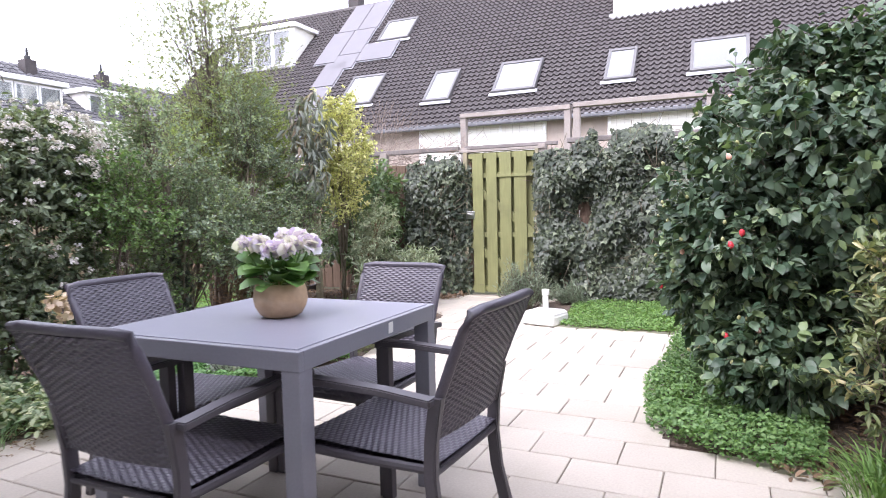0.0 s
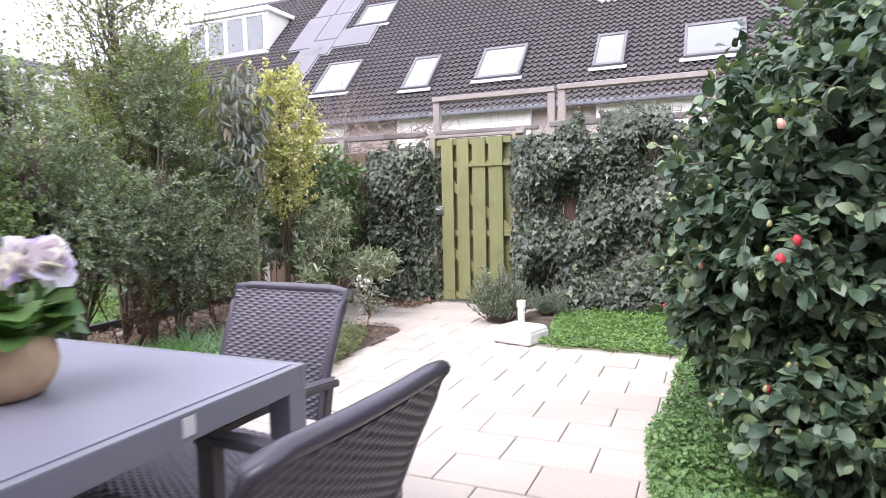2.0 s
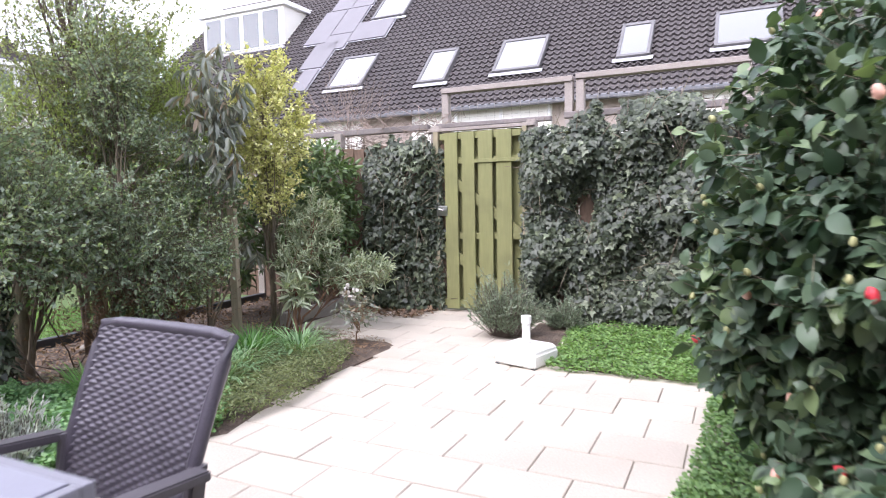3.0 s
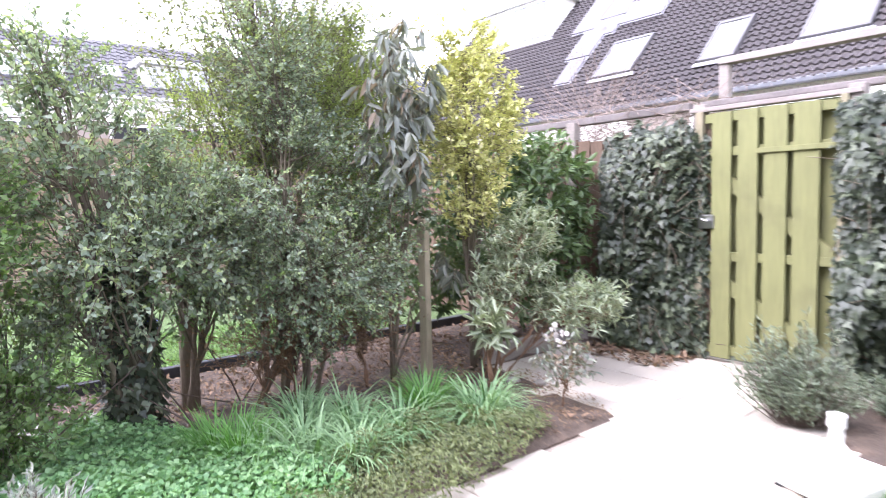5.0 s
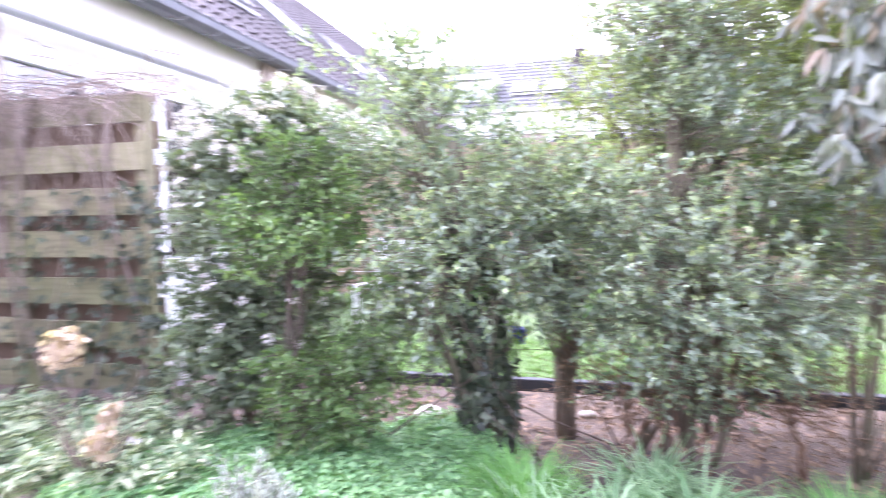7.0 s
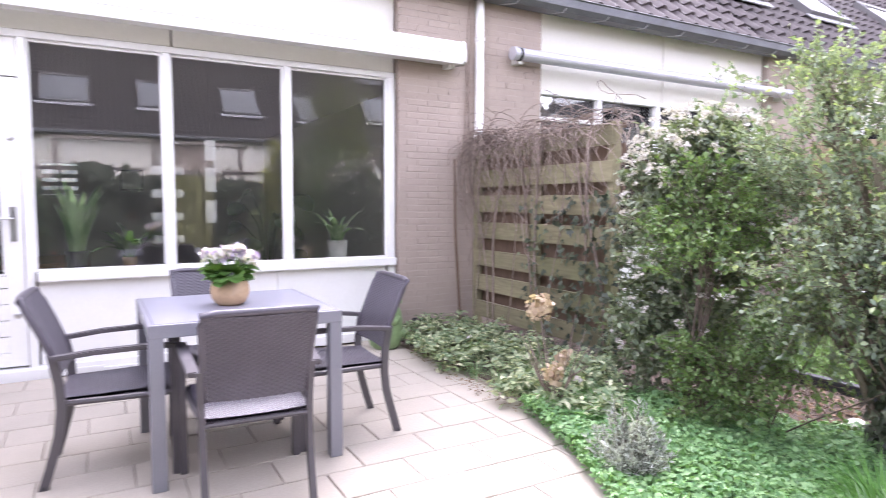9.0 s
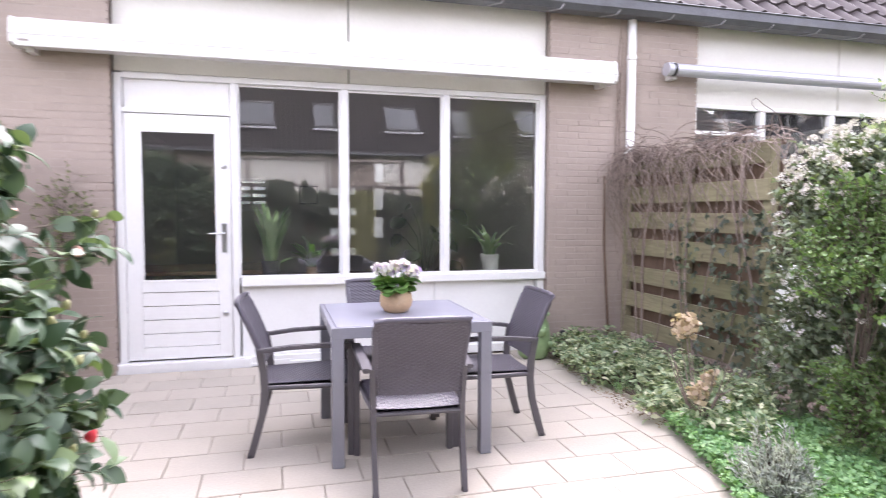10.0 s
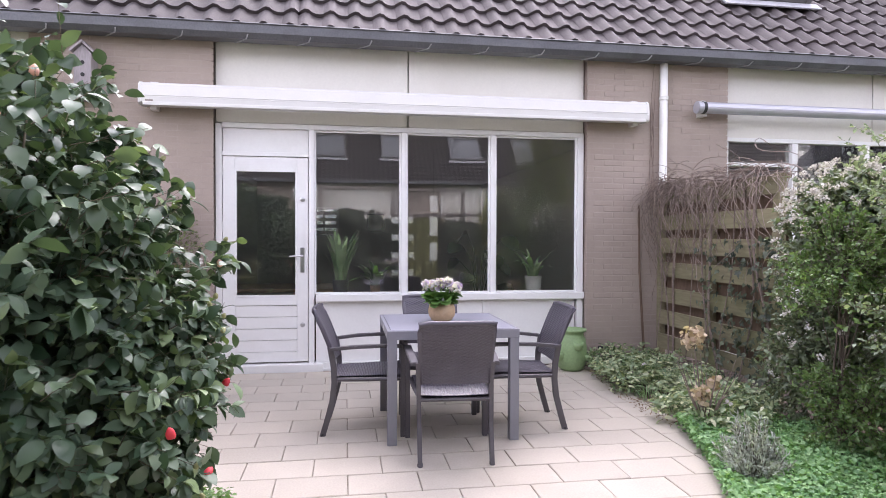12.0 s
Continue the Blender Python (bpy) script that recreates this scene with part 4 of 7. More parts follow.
link_mesh("roof_deck", [(-20, EY - 0.2, EZ - 0.22), (12, EY - 0.2, EZ - 0.22), (12, EY - 0.2 + hi.y, EZ - 0.22 + hi.z), (-20, EY - 0.2 + hi.y, EZ - 0.22 + hi.z), (12, EY + 12, EZ), (-20, EY + 12, EZ)], [(0, 1, 2, 3), (3, 2, 4, 5)], M["beam"], terrace_across)
slope_tiles("roof", -20, 12, BASE_FAR, UP_FAR, 39, M["tile_far"], terrace_across, w=0.18, gauge=0.213)
part("ridge", tube([(-20, EY - 0.2 + hi.y, EZ - 0.18 + hi.z), (12, EY - 0.2 + hi.y, EZ - 0.18 + hi.z)], 0.13, 10), M["tile_far"], terrace_across)
part("chimney", box(-14.1, -13.6, EY + 5.9, EY + 6.4, EZ + 5.0, EZ + 6.7, 0.02), M["chimneybrick"], terrace_across)


def along_slope(z):
    return (z - BASE_FAR[2]) * math.sqrt(2)


for x0, x1, z0, z1 in ((-8.16, -7.30, 4.20, 5.27), (-5.98, -4.70, 4.28, 5.30), (-2.82, -2.05, 4.30, 5.30), (-0.68, 0.70, 4.30, 5.28), (-11.27, -10.03, 7.02, 7.95), (-11.3, -10.05, 4.35, 5.48), (3.3, 4.5, 4.30, 5.30), (6.1, 7.0, 4.30, 5.30)):
    roof_window(x0, x1, along_slope(z0), along_slope(z1), BASE_FAR, UP_FAR, "white-lit roof window in a brown tile roof")

SOL = Matrix((Vector((1, 0, 0)), Vector((0, 1, 1)).normalized(), Vector((0, -1, 1)).normalized())).transposed().to_4x4()
SOL.translation = Vector(BASE_FAR)
for x0, z0, x1, z1 in ((-13.55, 6.30, -12.65, 7.75), (-12.62, 6.60, -11.72, 7.75), (-13.40, 7.78, -12.55, 9.15), (-12.52, 7.78, -11.68, 9.15), (-11.70, 6.20, -10.30, 6.95), (-12.95, 5.25, -12.05, 6.27), (-12.65, 5.95, -11.72, 6.57), (-12.7, 4.4, -12.1, 5.2)):
    sp = thing("solar_panel", "flat grey solar panel on the roof across", "solar panel", group="solar panels")
    sp.matrix_basis = SOL
    part("panel", box(x0, x1, along_slope(z0), along_slope(z1), 0.10, 0.14, 0.01), M["solar"], sp)
    part("rim", box(x0 - 0.02, x1 + 0.02, along_slope(z0) - 0.02, along_slope(z1) + 0.02, 0.07, 0.102, 0.006), M["silver"], sp)


def dormer(x0, x1, y0, z0, z1, depth, label):
    d = thing("dormer", label, "dormer", group="dormers")
    part("cheek", box(x0, x1, y0 + 0.05, y0 + depth, z0 - 0.3, z1), M["cream"], d)
    part("roof", box(x0 - 0.15, x1 + 0.15, y0 - 0.12, y0 + depth, z1, z1 + 0.16, 0.02), M["paint"], d)
    n = max(2, round((x1 - x0) / 0.95))
    for i in range(n):
        a, b = x0 + 0.1 + i * (x1 - x0 - 0.2) / n, x0 + 0.1 + (i + 1) * (x1 - x0 - 0.2) / n
        win = part("window", box(a + 0.02, b - 0.02, y0, y0 + 0.06, z0 + 0.08, z1 - 0.04), M["paint"], d)
        part("pale_backing", box(a + 0.09, b - 0.09, y0 - 0.010, y0 - 0.003, z0 + 0.15, z1 - 0.11), M["curtain"], win)
        pane("pane", a + 0.09, b - 0.09, z0 + 0.15, z1 - 0.11, y0 - 0.018, win)
    part("apron", box(x0 - 0.1, x1 + 0.1, y0 - 0.12, y0 + 0.02, z0 - 0.1, z0 + 0.06, 0.01), M["lead"], d)


dormer(-2.95, 0.85, 20.0, 6.72, 8.1, 2.5, "white dormer with three windows in a tile roof")
dormer(-18.5, -14.68, 19.85, 6.55, 8.02, 1.7, "white flat-roofed dormer in a tile roof")
dormer(5.5, 9.0, 20.0, 6.72, 8.1, 2.5, "white dormer with three windows in a tile roof")

# ---- the row at the side, beyond the next gardens ----
side_row = thing("row_of_houses", "white-banded terraced houses with grey roofs beyond the gardens", "house")
part("wall", box(-24.6, -24.2, -30, 34, -0.06, 5.0), M["mortar"], side_row)
part("band", box(-24.2, -24.12, -30, 34, 4.15, 4.95, 0.01), M["cream"], side_row)
part("gutter", box(-24.15, -23.95, -30, 34, 4.95, 5.08, 0.03), M["paint"], side_row)
link_mesh("roof_deck", [(-24.0, -30, 5.0), (-24.0, 34, 5.0), (-28.0, 34, 7.75), (-28.0, -30, 7.75), (-32, 34, 5), (-32, -30, 5)], [(0, 1, 2, 3), (3, 2, 4, 5)], M["tile_grey"], side_row)
slope_tiles("roof", 0, 64, (-23.98, -30, 5.03), (-3.2, 0, 2.2), 14, M["tile_grey"], side_row, w=0.3, along=(0, 1, 0))
for i in range(12):
    a = -29 + i * 5.3
    for j in range(3):
        win = part("window", box(-24.12, -24.08, a + j * 1.5, a + j * 1.5 + 1.3, 2.0, 4.1, 0.01), M["paint"], side_row)
        wp = part("pane", box(-24.08, -24.07, a + j * 1.5 + 0.1, a + j * 1.5 + 1.2, 2.1, 4.0), M["dark"], win)
for y0, y1 in ((4.3, 7.0), (14.6, 17.6), (18.6, 20.8), (-1.6, 0.6), (9.4, 12.2), (24.0, 27.0), (-9.0, -6.2)):
    d = thing("dormer", "white dormer in a grey roof", "dormer", group="dormers at the side")
    part("cheek", box(-27.0, -24.75, y0, y1, 5.2, 6.35), M["cream"], d)
    part("roof", box(-27.2, -24.5, y0 - 0.15, y1 + 0.15, 6.35, 6.55, 0.02), M["paint"], d)
    n = 3
    for i in range(n):
        a, b = y0 + 0.08 + i * (y1 - y0 - 0.16) / n, y0 + 0.08 + (i + 1) * (y1 - y0 - 0.16) / n
        win = part("window", box(-24.75, -24.68, a + 0.02, b - 0.02, 5.42, 6.3), M["paint"], d)
        part("pale_backing", box(-24.68, -24.672, a + 0.1, b - 0.1, 5.5, 6.22), M["curtain"], win)
        sp = part("pane", box(-24.66, -24.652, a + 0.1, b - 0.1, 5.5, 6.22), M["pane"], win)
        sp.visible_shadow = False
for y in (3.8, 17.9, 21.4, 13.4, 27.5, -4.6):
    c = thing("chimney", "dark brick chimney with a pot", "chimney", group="chimneys")
    part("stack", box(-27.6, -27.1, y - 0.25, y + 0.25, 6.9, 7.85, 0.02), M["chimneybrick"], c)
    part("pot", tube([(-27.35, y, 7.85), (-27.35, y, 8.02), (-27.35, y, 8.05), (-27.35, y, 8.35)], [0.15, 0.12, 0.06, 0.05], 10), M["dark"], c)
for y in (1.4, 2.6, -3.4, 8.0):
    roof_window(y + 30, y + 30.85, 1.2, 2.3, (-23.98, -30, 5.03), (-3.2, 0, 2.2), "bright roof window in a grey roof", along=(0, 1, 0))

# ---- fences and gate ----
fence_back = thing("fence_back", "brown timber fence at the foot of the garden, overgrown", "fence", kind="structure")
x = -5.2
while x < 1.5:
    if not (-2.86 < x < -1.92):
        part("board", box(x, x + 0.125, 7.74, 7.76, 0.02, 1.70 + 0.02 * math.sin(x * 7), 0.004), M["brownwood"], fence_back)
    x += 0.135
for z in (0.35, 1.05, 1.6):
    part("rail", box(-5.2, -2.86, 7.76, 7.80, z, z + 0.07, 0.005), M["brownwood"], fence_back)
    part("rail", box(-1.88, 1.5, 7.76, 7.80, z, z + 0.07, 0.005), M["brownwood"], fence_back)
for x in (-5.2, -4.05, -2.87, -1.87, -0.2, 1.42):
    part("post", box(x - 0.045, x + 0.045, 7.72, 7.81, -0.05, 1.86, 0.006), M["greywood"], fence_back)
part("top_beam", box(-5.6, -2.98, 7.78, 7.86, 1.835, 1.895, 0.01), M["beam"], fence_back, "dark weathered top beam")
part("top_beam", box(-2.90, -1.70, 7.80, 7.86, 1.845, 1.890, 0.01), M["beam"], fence_back, "dark weathered top beam")
part("top_beam", box(-1.58, 1.5, 7.80, 7.87, 1.855, 1.915, 0.01), M["beam"], fence_back, "dark weathered top beam")

gate = thing("garden_gate", "yellow-green painted board gate in an ivy-clad fence, closed", "gate")
GX0, GX1, GY = -2.812, -1.952, 7.70
GW = GX1 - GX0
FRONT = ((0.075, 0.235), (0.288, 0.445), (0.492, 0.662), (0.708, 0.888))
for k, (a, b) in enumerate(FRONT):
    part("board", box(GX0 + a * GW, GX0 + b * GW, GY - 0.022, GY, 0.035 + 0.008 * (k % 2), 1.780, 0.004), M["gate"], gate)
for a, b in ((0.0, 0.155), (0.175, 0.365), (0.385, 0.575), (0.595, 0.785), (0.805, 1.0)):
    part("back_board", box(GX0 + a * GW, GX0 + b * GW, GY + 0.062, GY + 0.080, 0.04, 1.795, 0.003), M["gate"], gate)
for z in (0.06, 0.735, 1.475, 1.715):
    part("ledge", box(GX0 + 0.005, GX1 - 0.005, GY, GY + 0.060, z, z + 0.062, 0.004), M["gate"], gate)
for z0, z1 in ((1.47, 0.84), (0.725, 0.16)):
    brace = bmesh.new()
    quad = [(GX0 + 0.01, z0), (GX0 + 0.01, z0 - 0.11), (GX1 - 0.01, z1 - 0.11), (GX1 - 0.01, z1)]
    near, far = [[brace.verts.new((x, y, z)) for x, z in quad] for y in (GY + 0.002, GY + 0.056)]
    brace.faces.new(near)
    brace.faces.new(far[::-1])
    for q in range(4):
        brace.faces.new((near[q], far[q], far[(q + 1) % 4], near[(q + 1) % 4]))
    part("brace", brace, M["gate"], gate)
part("cross_rail", box(GX0 + 0.45 * GW, GX1, GY - 0.036, GY - 0.0225, 1.478, 1.512, 0.003), M["gate"], gate)
part("cross_rail", box(GX0 + 0.44 * GW, GX1, GY - 0.036, GY - 0.0225, 0.072, 0.105, 0.003), M["gate"], gate)
part("latch", box(GX0 - 0.03, GX0 + 0.09, GY - 0.036, GY - 0.0225, 0.965, 1.065, 0.006), M["steel"], gate, "worn steel latch")
part("latch", tube([(GX0 + 0.02, GY - 0.05, 1.03), (GX0 + 0.02, GY - 0.075, 1.03), (GX0 + 0.06, GY - 0.075, 1.02)], 0.008, 6), M["steel"], gate)
for x0, x1 in ((GX0 - 0.06, GX0 - 0.008), (GX1 + 0.008, GX1 + 0.05)):
    part("jamb", box(x0, x1, GY - 0.02, GY + 0.05, 0.0, 1.80, 0.006), M["stake"], gate, "weathered gate post")

part("header", box(GX0 - 0.12, GX1 + 0.12, GY + 0.0, GY + 0.085, 1.80, 1.832, 0.006), M["greywood"], gate, "thin pale beam over the gate")

# slatted screen beside the house
screen = thing("slatted_screen", "mossy horizontal-board garden screen draped with dry vine", "fence")
for y in (0.40, 1.32, 2.22):
    part("post", box(-4.06, -3.99, y - 0.035, y + 0.035, -0.05, 1.86, 0.006), M["oldwood"], screen)
for i in range(8):
    z = 0.185 + i * 0.2535 - 0.0006 * i * i
    for y0, y1 in ((0.45, 1.315), (1.325, 2.26)):
        sag = 0.010 * math.sin(i * 2.1 + y0)
        if z < 1.8:
            part("board", box(-3.985, -3.965, y0, y1, z + sag, z + sag + 0.152, 0.004), M["oldwood"], screen)
            # back boards take the darker brown to paint in the shade of the gaps
            part("back_board", box(-4.10, -4.08, y0 - 0.06, y1, z + 0.125 + sag, min(1.86, z + sag + 0.28), 0.004), M["brownwood"], screen)

fence_next = thing("fence_neighbour", "tan horizontal-board fence of a garden further off", "fence", kind="structure")
for i in range(13):
    part("board", box(-9.56, -9.53, 0.4, 7.8, 0.05 + i * 0.16, 0.05 + i * 0.16 + 0.15, 0.004), M["tanwood"], fence_next)
for y in (0.5, 2.4, 4.3, 6.2, 7.8):
    part("post", box(-9.53, -9.45, y - 0.05, y + 0.05, -0.05, 2.15, 0.006), M["tanwood"], fence_next)
fence_far = thing("fence_neighbour_back", "brown board fence along the next garden's end", "fence", kind="structure")
for i in range(30):
    part("board", box(-9.5 + i * 0.145, -9.5 + i * 0.145 + 0.135, 7.74, 7.76, 0.0, 1.78, 0.004), M["brownwood"], fence_far)
fence_east = thing("fence_east", "brown board fence behind the camellia", "fence", kind="structure")
for i in range(52):
    part("board", box(1.44, 1.46, 0.35 + i * 0.142, 0.35 + i * 0.142 + 0.132, 0.0, 1.8, 0.004), M["brownwood"], fence_east)

# pergola frames with wire in the garden across the path
for x0, x1, zl in ((-3.74, -2.04, 2.555), (-1.90, -0.05, 2.575)):
    pg = thing("pergola", "weathered timber frame with wire netting", "pergola", group="pergola frames")
    for x in (x0, x1):
        part("post", box(x - 0.05, x + 0.05, 9.82, 9.92, -0.06, zl, 0.008), M["greywood"], pg)
    part("beam", box(x0 - 0.05, x1 + 0.05, 9.80, 9.94, zl, zl + 0.07, 0.008), M["greywood"], pg)
    net = bmesh.new()
    for z in np.arange(1.5, zl, 0.12):
        tube([(x0, 9.87, z), (x1, 9.87, z)], 0.0014, 4, True, net)
    for x in np.arange(x0 + 0.1, x1, 0.12):
        tube([(x, 9.87, 1.5), (x, 9.87, zl)], 0.0014, 4, True, net)
    part("wire_net", net, M["greywood"], pg)
fence_across = thing("fence_across", "low brown fence of the garden across the path", "fence", kind="structure")
for i in range(60):
    part("board", box(-7.0 + i * 0.16, -7.0 + i * 0.16 + 0.15, 9.95, 9.97, 0.0, 1.7, 0.004), M["tanwood"], fence_across)

wv = bmesh.new()
for i in range(3):
    pts = [(-3.95 + 0.03 * math.sin(z * 3 + i * 2) + 0.012 * i, FACE + 0.015, z) for z in np.linspace(1.7, 3.3 - 0.25 * i, 16)]
    tube(pts, [0.007 * (1 - 0.04 * k) for k in range(16)], 5, True, wv)
tagged(part("wall_vine", wv, M["vine"]), "bare dry vine stem climbing the brick pier", "vine")

# ---- the table and chairs ----
table = thing("garden_table", "square anthracite metal garden table", "table", (-1.370, 2.205, 0.010))
part("tabletop", box(-0.412, 0.412, -0.415, 0.415, 0.712, 0.733, 0.003), M["tabletop"], table)
for x0, x1, y0, y1 in ((-0.437, 0.437, -0.44, -0.417), (-0.437, 0.437, 0.417, 0.44), (-0.437, -0.414, -0.417, 0.417), (0.414, 0.437, -0.417, 0.417)):
    part("apron", box(x0, x1, y0, y1, 0.672, 0.731, 0.004), M["alu"], table)
for sx in (-1, 1):
    for sy in (-1, 1):
        x, y = sx * 0.4045, sy * 0.4075
        part("leg", box(x - 0.031, x + 0.031, y - 0.031, y + 0.031, -0.010, 0.71, 0.004), M["alu"], table)
part("label", box(0.4375, 0.439, 0.06, 0.09, 0.685, 0.722), M["plastic"], table, "small pale metal label")


def woven(width, rows_n, cols_n, curve, bend_x=0.0):
    """A woven panel over a curve of (y, z) points: strands run across and dip under one another."""
    nu, nv = cols_n * 4, rows_n * 4
    pts = [Vector((0, y, z)) for y, z in curve]
    seg = [0]
    for a, b in zip(pts, pts[1:]):
        seg.append(seg[-1] + (b - a).length)

    def at(t):
        d = t * seg[-1]
        for i in range(len(pts) - 1):
            if d <= seg[i + 1] or i == len(pts) - 2:
                k = (d - seg[i]) / (seg[i + 1] - seg[i])
                tan = (pts[i + 1] - pts[i]).normalized()
                return pts[i].lerp(pts[i + 1], k), Vector((0, -tan.z, tan.y))
    bm = bmesh.new()
    for side in (1, -1):
        grid = []
        for j in range(nv + 1):
            p, n = at(j / nv)
            row = j // 4
            line = []
            for i in range(nu + 1):
                u = i / nu
                w = width(j / nv)
                ridge = abs(math.sin(math.pi * j / 4))
                over = math.sin(math.pi * (i / 4 + (row % 2)))
                h = 0.0042 * math.sqrt(ridge) * (0.45 + 0.55 * math.copysign(abs(over) ** 0.5, over))
                edge = (2 * u - 1)
                q = p + n * (side * (0.009 + h) + bend_x * (1 - edge * edge))
                line.append(bm.verts.new((edge * w / 2, q.y, q.z)))
            grid.append(line)
        for j in range(nv):
            for i in range(nu):
                f = (grid[j][i], grid[j][i + 1], grid[j + 1][i + 1], grid[j + 1][i])
                bm.faces.new(f if side > 0 else f[::-1])
    return bm


def chair():
    """A stacking armchair: metal legs and arms, woven seat and leaning woven back. It faces -y."""
    c = thing("garden_chair", "dark grey garden armchair with woven resin seat and back", "chair", group="chairs round the table")
    back = [(0.241, 0.472), (0.250, 0.525), (0.274, 0.62), (0.310, 0.71), (0.349, 0.795), (0.370, 0.840)]
    part("backrest", woven(lambda t: 0.410 + 0.03 * t, 40, 22, back, -0.014), M["weave"], c, "woven dark resin back", True)
    rim = [(-0.207, 0.241, 0.472), (-0.211, 0.266, 0.60), (-0.215, 0.310, 0.71), (-0.219, 0.349, 0.795), (-0.221, 0.372, 0.842)]
    top = [(x, 0.372 + 0.013 * (1 - (x / 0.221) ** 2), 0.847) for x in np.linspace(-0.221, 0.221, 9)]
    line = rim + top[1:-1] + [(-x, y, z) for x, y, z in rim[::-1]]
    part("back_rim", tube(line, 0.0155, 10), M["weave"], c, smooth=True)
    seat = [(-0.265, 0.372), (-0.262, 0.398), (-0.24, 0.408), (-0.1, 0.404), (0.05, 0.398), (0.20, 0.394), (0.25, 0.394)]
    part("seat", woven(lambda t: 0.470 - 0.055 * t, 46, 22, seat, -0.006), M["weave"], c, "woven dark resin seat", True)
    for s in (-1, 1):
        part("seat_rail", tube([(s * 0.242, -0.27, 0.388), (s * 0.230, 0.0, 0.383), (s * 0.208, 0.245, 0.38)], 0.014, 8), M["chairmetal"], c)
        part("front_leg", box(s * 0.262 - 0.017, s * 0.262 + 0.017, -0.255, -0.208, 0.0, 0.60, 0.005), M["chairmetal"], c)
        leg = [(s * 0.214, 0.315, 0.0), (s * 0.215, 0.285, 0.10), (s * 0.216, 0.248, 0.24), (s * 0.217, 0.235, 0.36), (s * 0.219, 0.240, 0.47), (s * 0.224, 0.262, 0.60)]
        bm = bmesh.new()
        rings = []
        for i, p in enumerate(leg):
            w, d = 0.013, 0.020
            rings.append([bm.verts.new((p[0] + a * w, p[1] + b * d, p[2])) for a, b in ((-1, -1), (1, -1), (1, 1), (-1, 1))])
        for r0, r1 in zip(rings, rings[1:]):
            for i in range(4):
                bm.faces.new((r0[i], r0[(i + 1) % 4], r1[(i + 1) % 4], r1[i]))
        bm.faces.new(rings[0][::-1])
        bm.faces.new(rings[-1])
        bmesh.ops.bevel(bm, geom=[e for e in bm.edges if abs(e.verts[0].co.z - e.verts[1].co.z) > 0.05], offset=0.004, segments=2, affect="EDGES")
        part("rear_leg", bm, M["chairmetal"], c)
        arm = bmesh.new()
        ring = []
        for y, z in ((-0.258, 0.600), (-0.24, 0.612), (-0.1, 0.615), (0.1, 0.608), (0.262, 0.590)):
            ring.append([arm.verts.new((s * (0.262 - 0.018 * max(0, y) / 0.262) + a, y, z + b)) for a, b in ((-0.024, -0.011), (0.024, -0.011), (0.024, 0.011), (-0.024, 0.011))])
        for r0, r1 in zip(ring, ring[1:]):
            for i in range(4):
                arm.faces.new((r0[i], r0[(i + 1) % 4], r1[(i + 1) % 4], r1[i]))
        arm.faces.new(ring[0][::-1])
        arm.faces.new(ring[-1])
        bmesh.ops.bevel(arm, geom=arm.edges[:], offset=0.004, segments=2, affect="EDGES")
        part("armrest", arm, M["chairmetal"], c, "flat dark armrest")
        part("foot", tube([(s * 0.214, 0.315, 0.0), (s * 0.214, 0.313, 0.018)], 0.016, 8), M["black"], c)
    part("seat_rail", tube([(-0.242, -0.262, 0.372), (0.242, -0.262, 0.372)], 0.013, 8), M["chairmetal"], c)
    part("seat_rail", tube([(-0.208, 0.24, 0.372), (0.208, 0.24, 0.372)], 0.012, 8), M["chairmetal"], c)
    return c


first = chair()
first.matrix_basis = pose(-1.33, 2.72, 0, 0, 0, -3)
for x, y, turn in ((-1.370, 1.785, 180), (-1.885, 2.235, 88), (-0.845, 2.180, -94)):
    copy_thing(first, pose(x, y, 0, 0, 0, turn))

# ---- potted primrose on the table ----
pot = thing("flower_pot", "round sand-coloured pot on the table", "pot", (-1.352, 2.213, 0.743))
part("bowl", lathe([(0.0, 0.0), (0.055, 0.0), (0.075, 0.012), (0.092, 0.04), (0.098, 0.068), (0.094, 0.10), (0.087, 0.122), (0.081, 0.125), (0.079, 0.112), (0.0, 0.11)], 40), M["terracotta"], pot, smooth=True)
rng = np.random.default_rng(12)
prim = thing("primrose", "lilac and white double primrose in leaf and bloom", "flower", (-1.352, 2.213, 0.743))
n = 52
a = rng.uniform(0, math.tau, n)
P = np.column_stack([np.cos(a) * 0.055, np.sin(a) * 0.055, np.full(n, 0.118) + rng.uniform(0, 0.07, n)])
D = np.column_stack([np.cos(a), np.sin(a), rng.uniform(-0.15, 0.75, n)])
leaf_mesh("leaves", ROUND, P, D, np.array([[0, 0, 1.0]]) + rng.normal(size=(n, 3)) * 0.35, 0.082, 0.080, M["primula_leaf"], prim, rng=rng)
heads = []
for i in range(20):
    g = i % 5
    ca, cr = g * 1.257 + 0.4, 0.085
    h = Vector((math.cos(ca) * cr + 0.034 * math.cos(i * 2.1), math.sin(ca) * cr + 0.034 * math.sin(i * 2.1), 0.255 + 0.022 * math.sin(g * 2.4) + 0.012 * math.sin(i * 1.3)))
    heads.append(h)
    part("stem", tube([(h.x * 0.3, h.y * 0.3, 0.11), (h.x * 0.75, h.y * 0.75, 0.2), tuple(h)], 0.003, 5), M["primula_leaf"], prim)
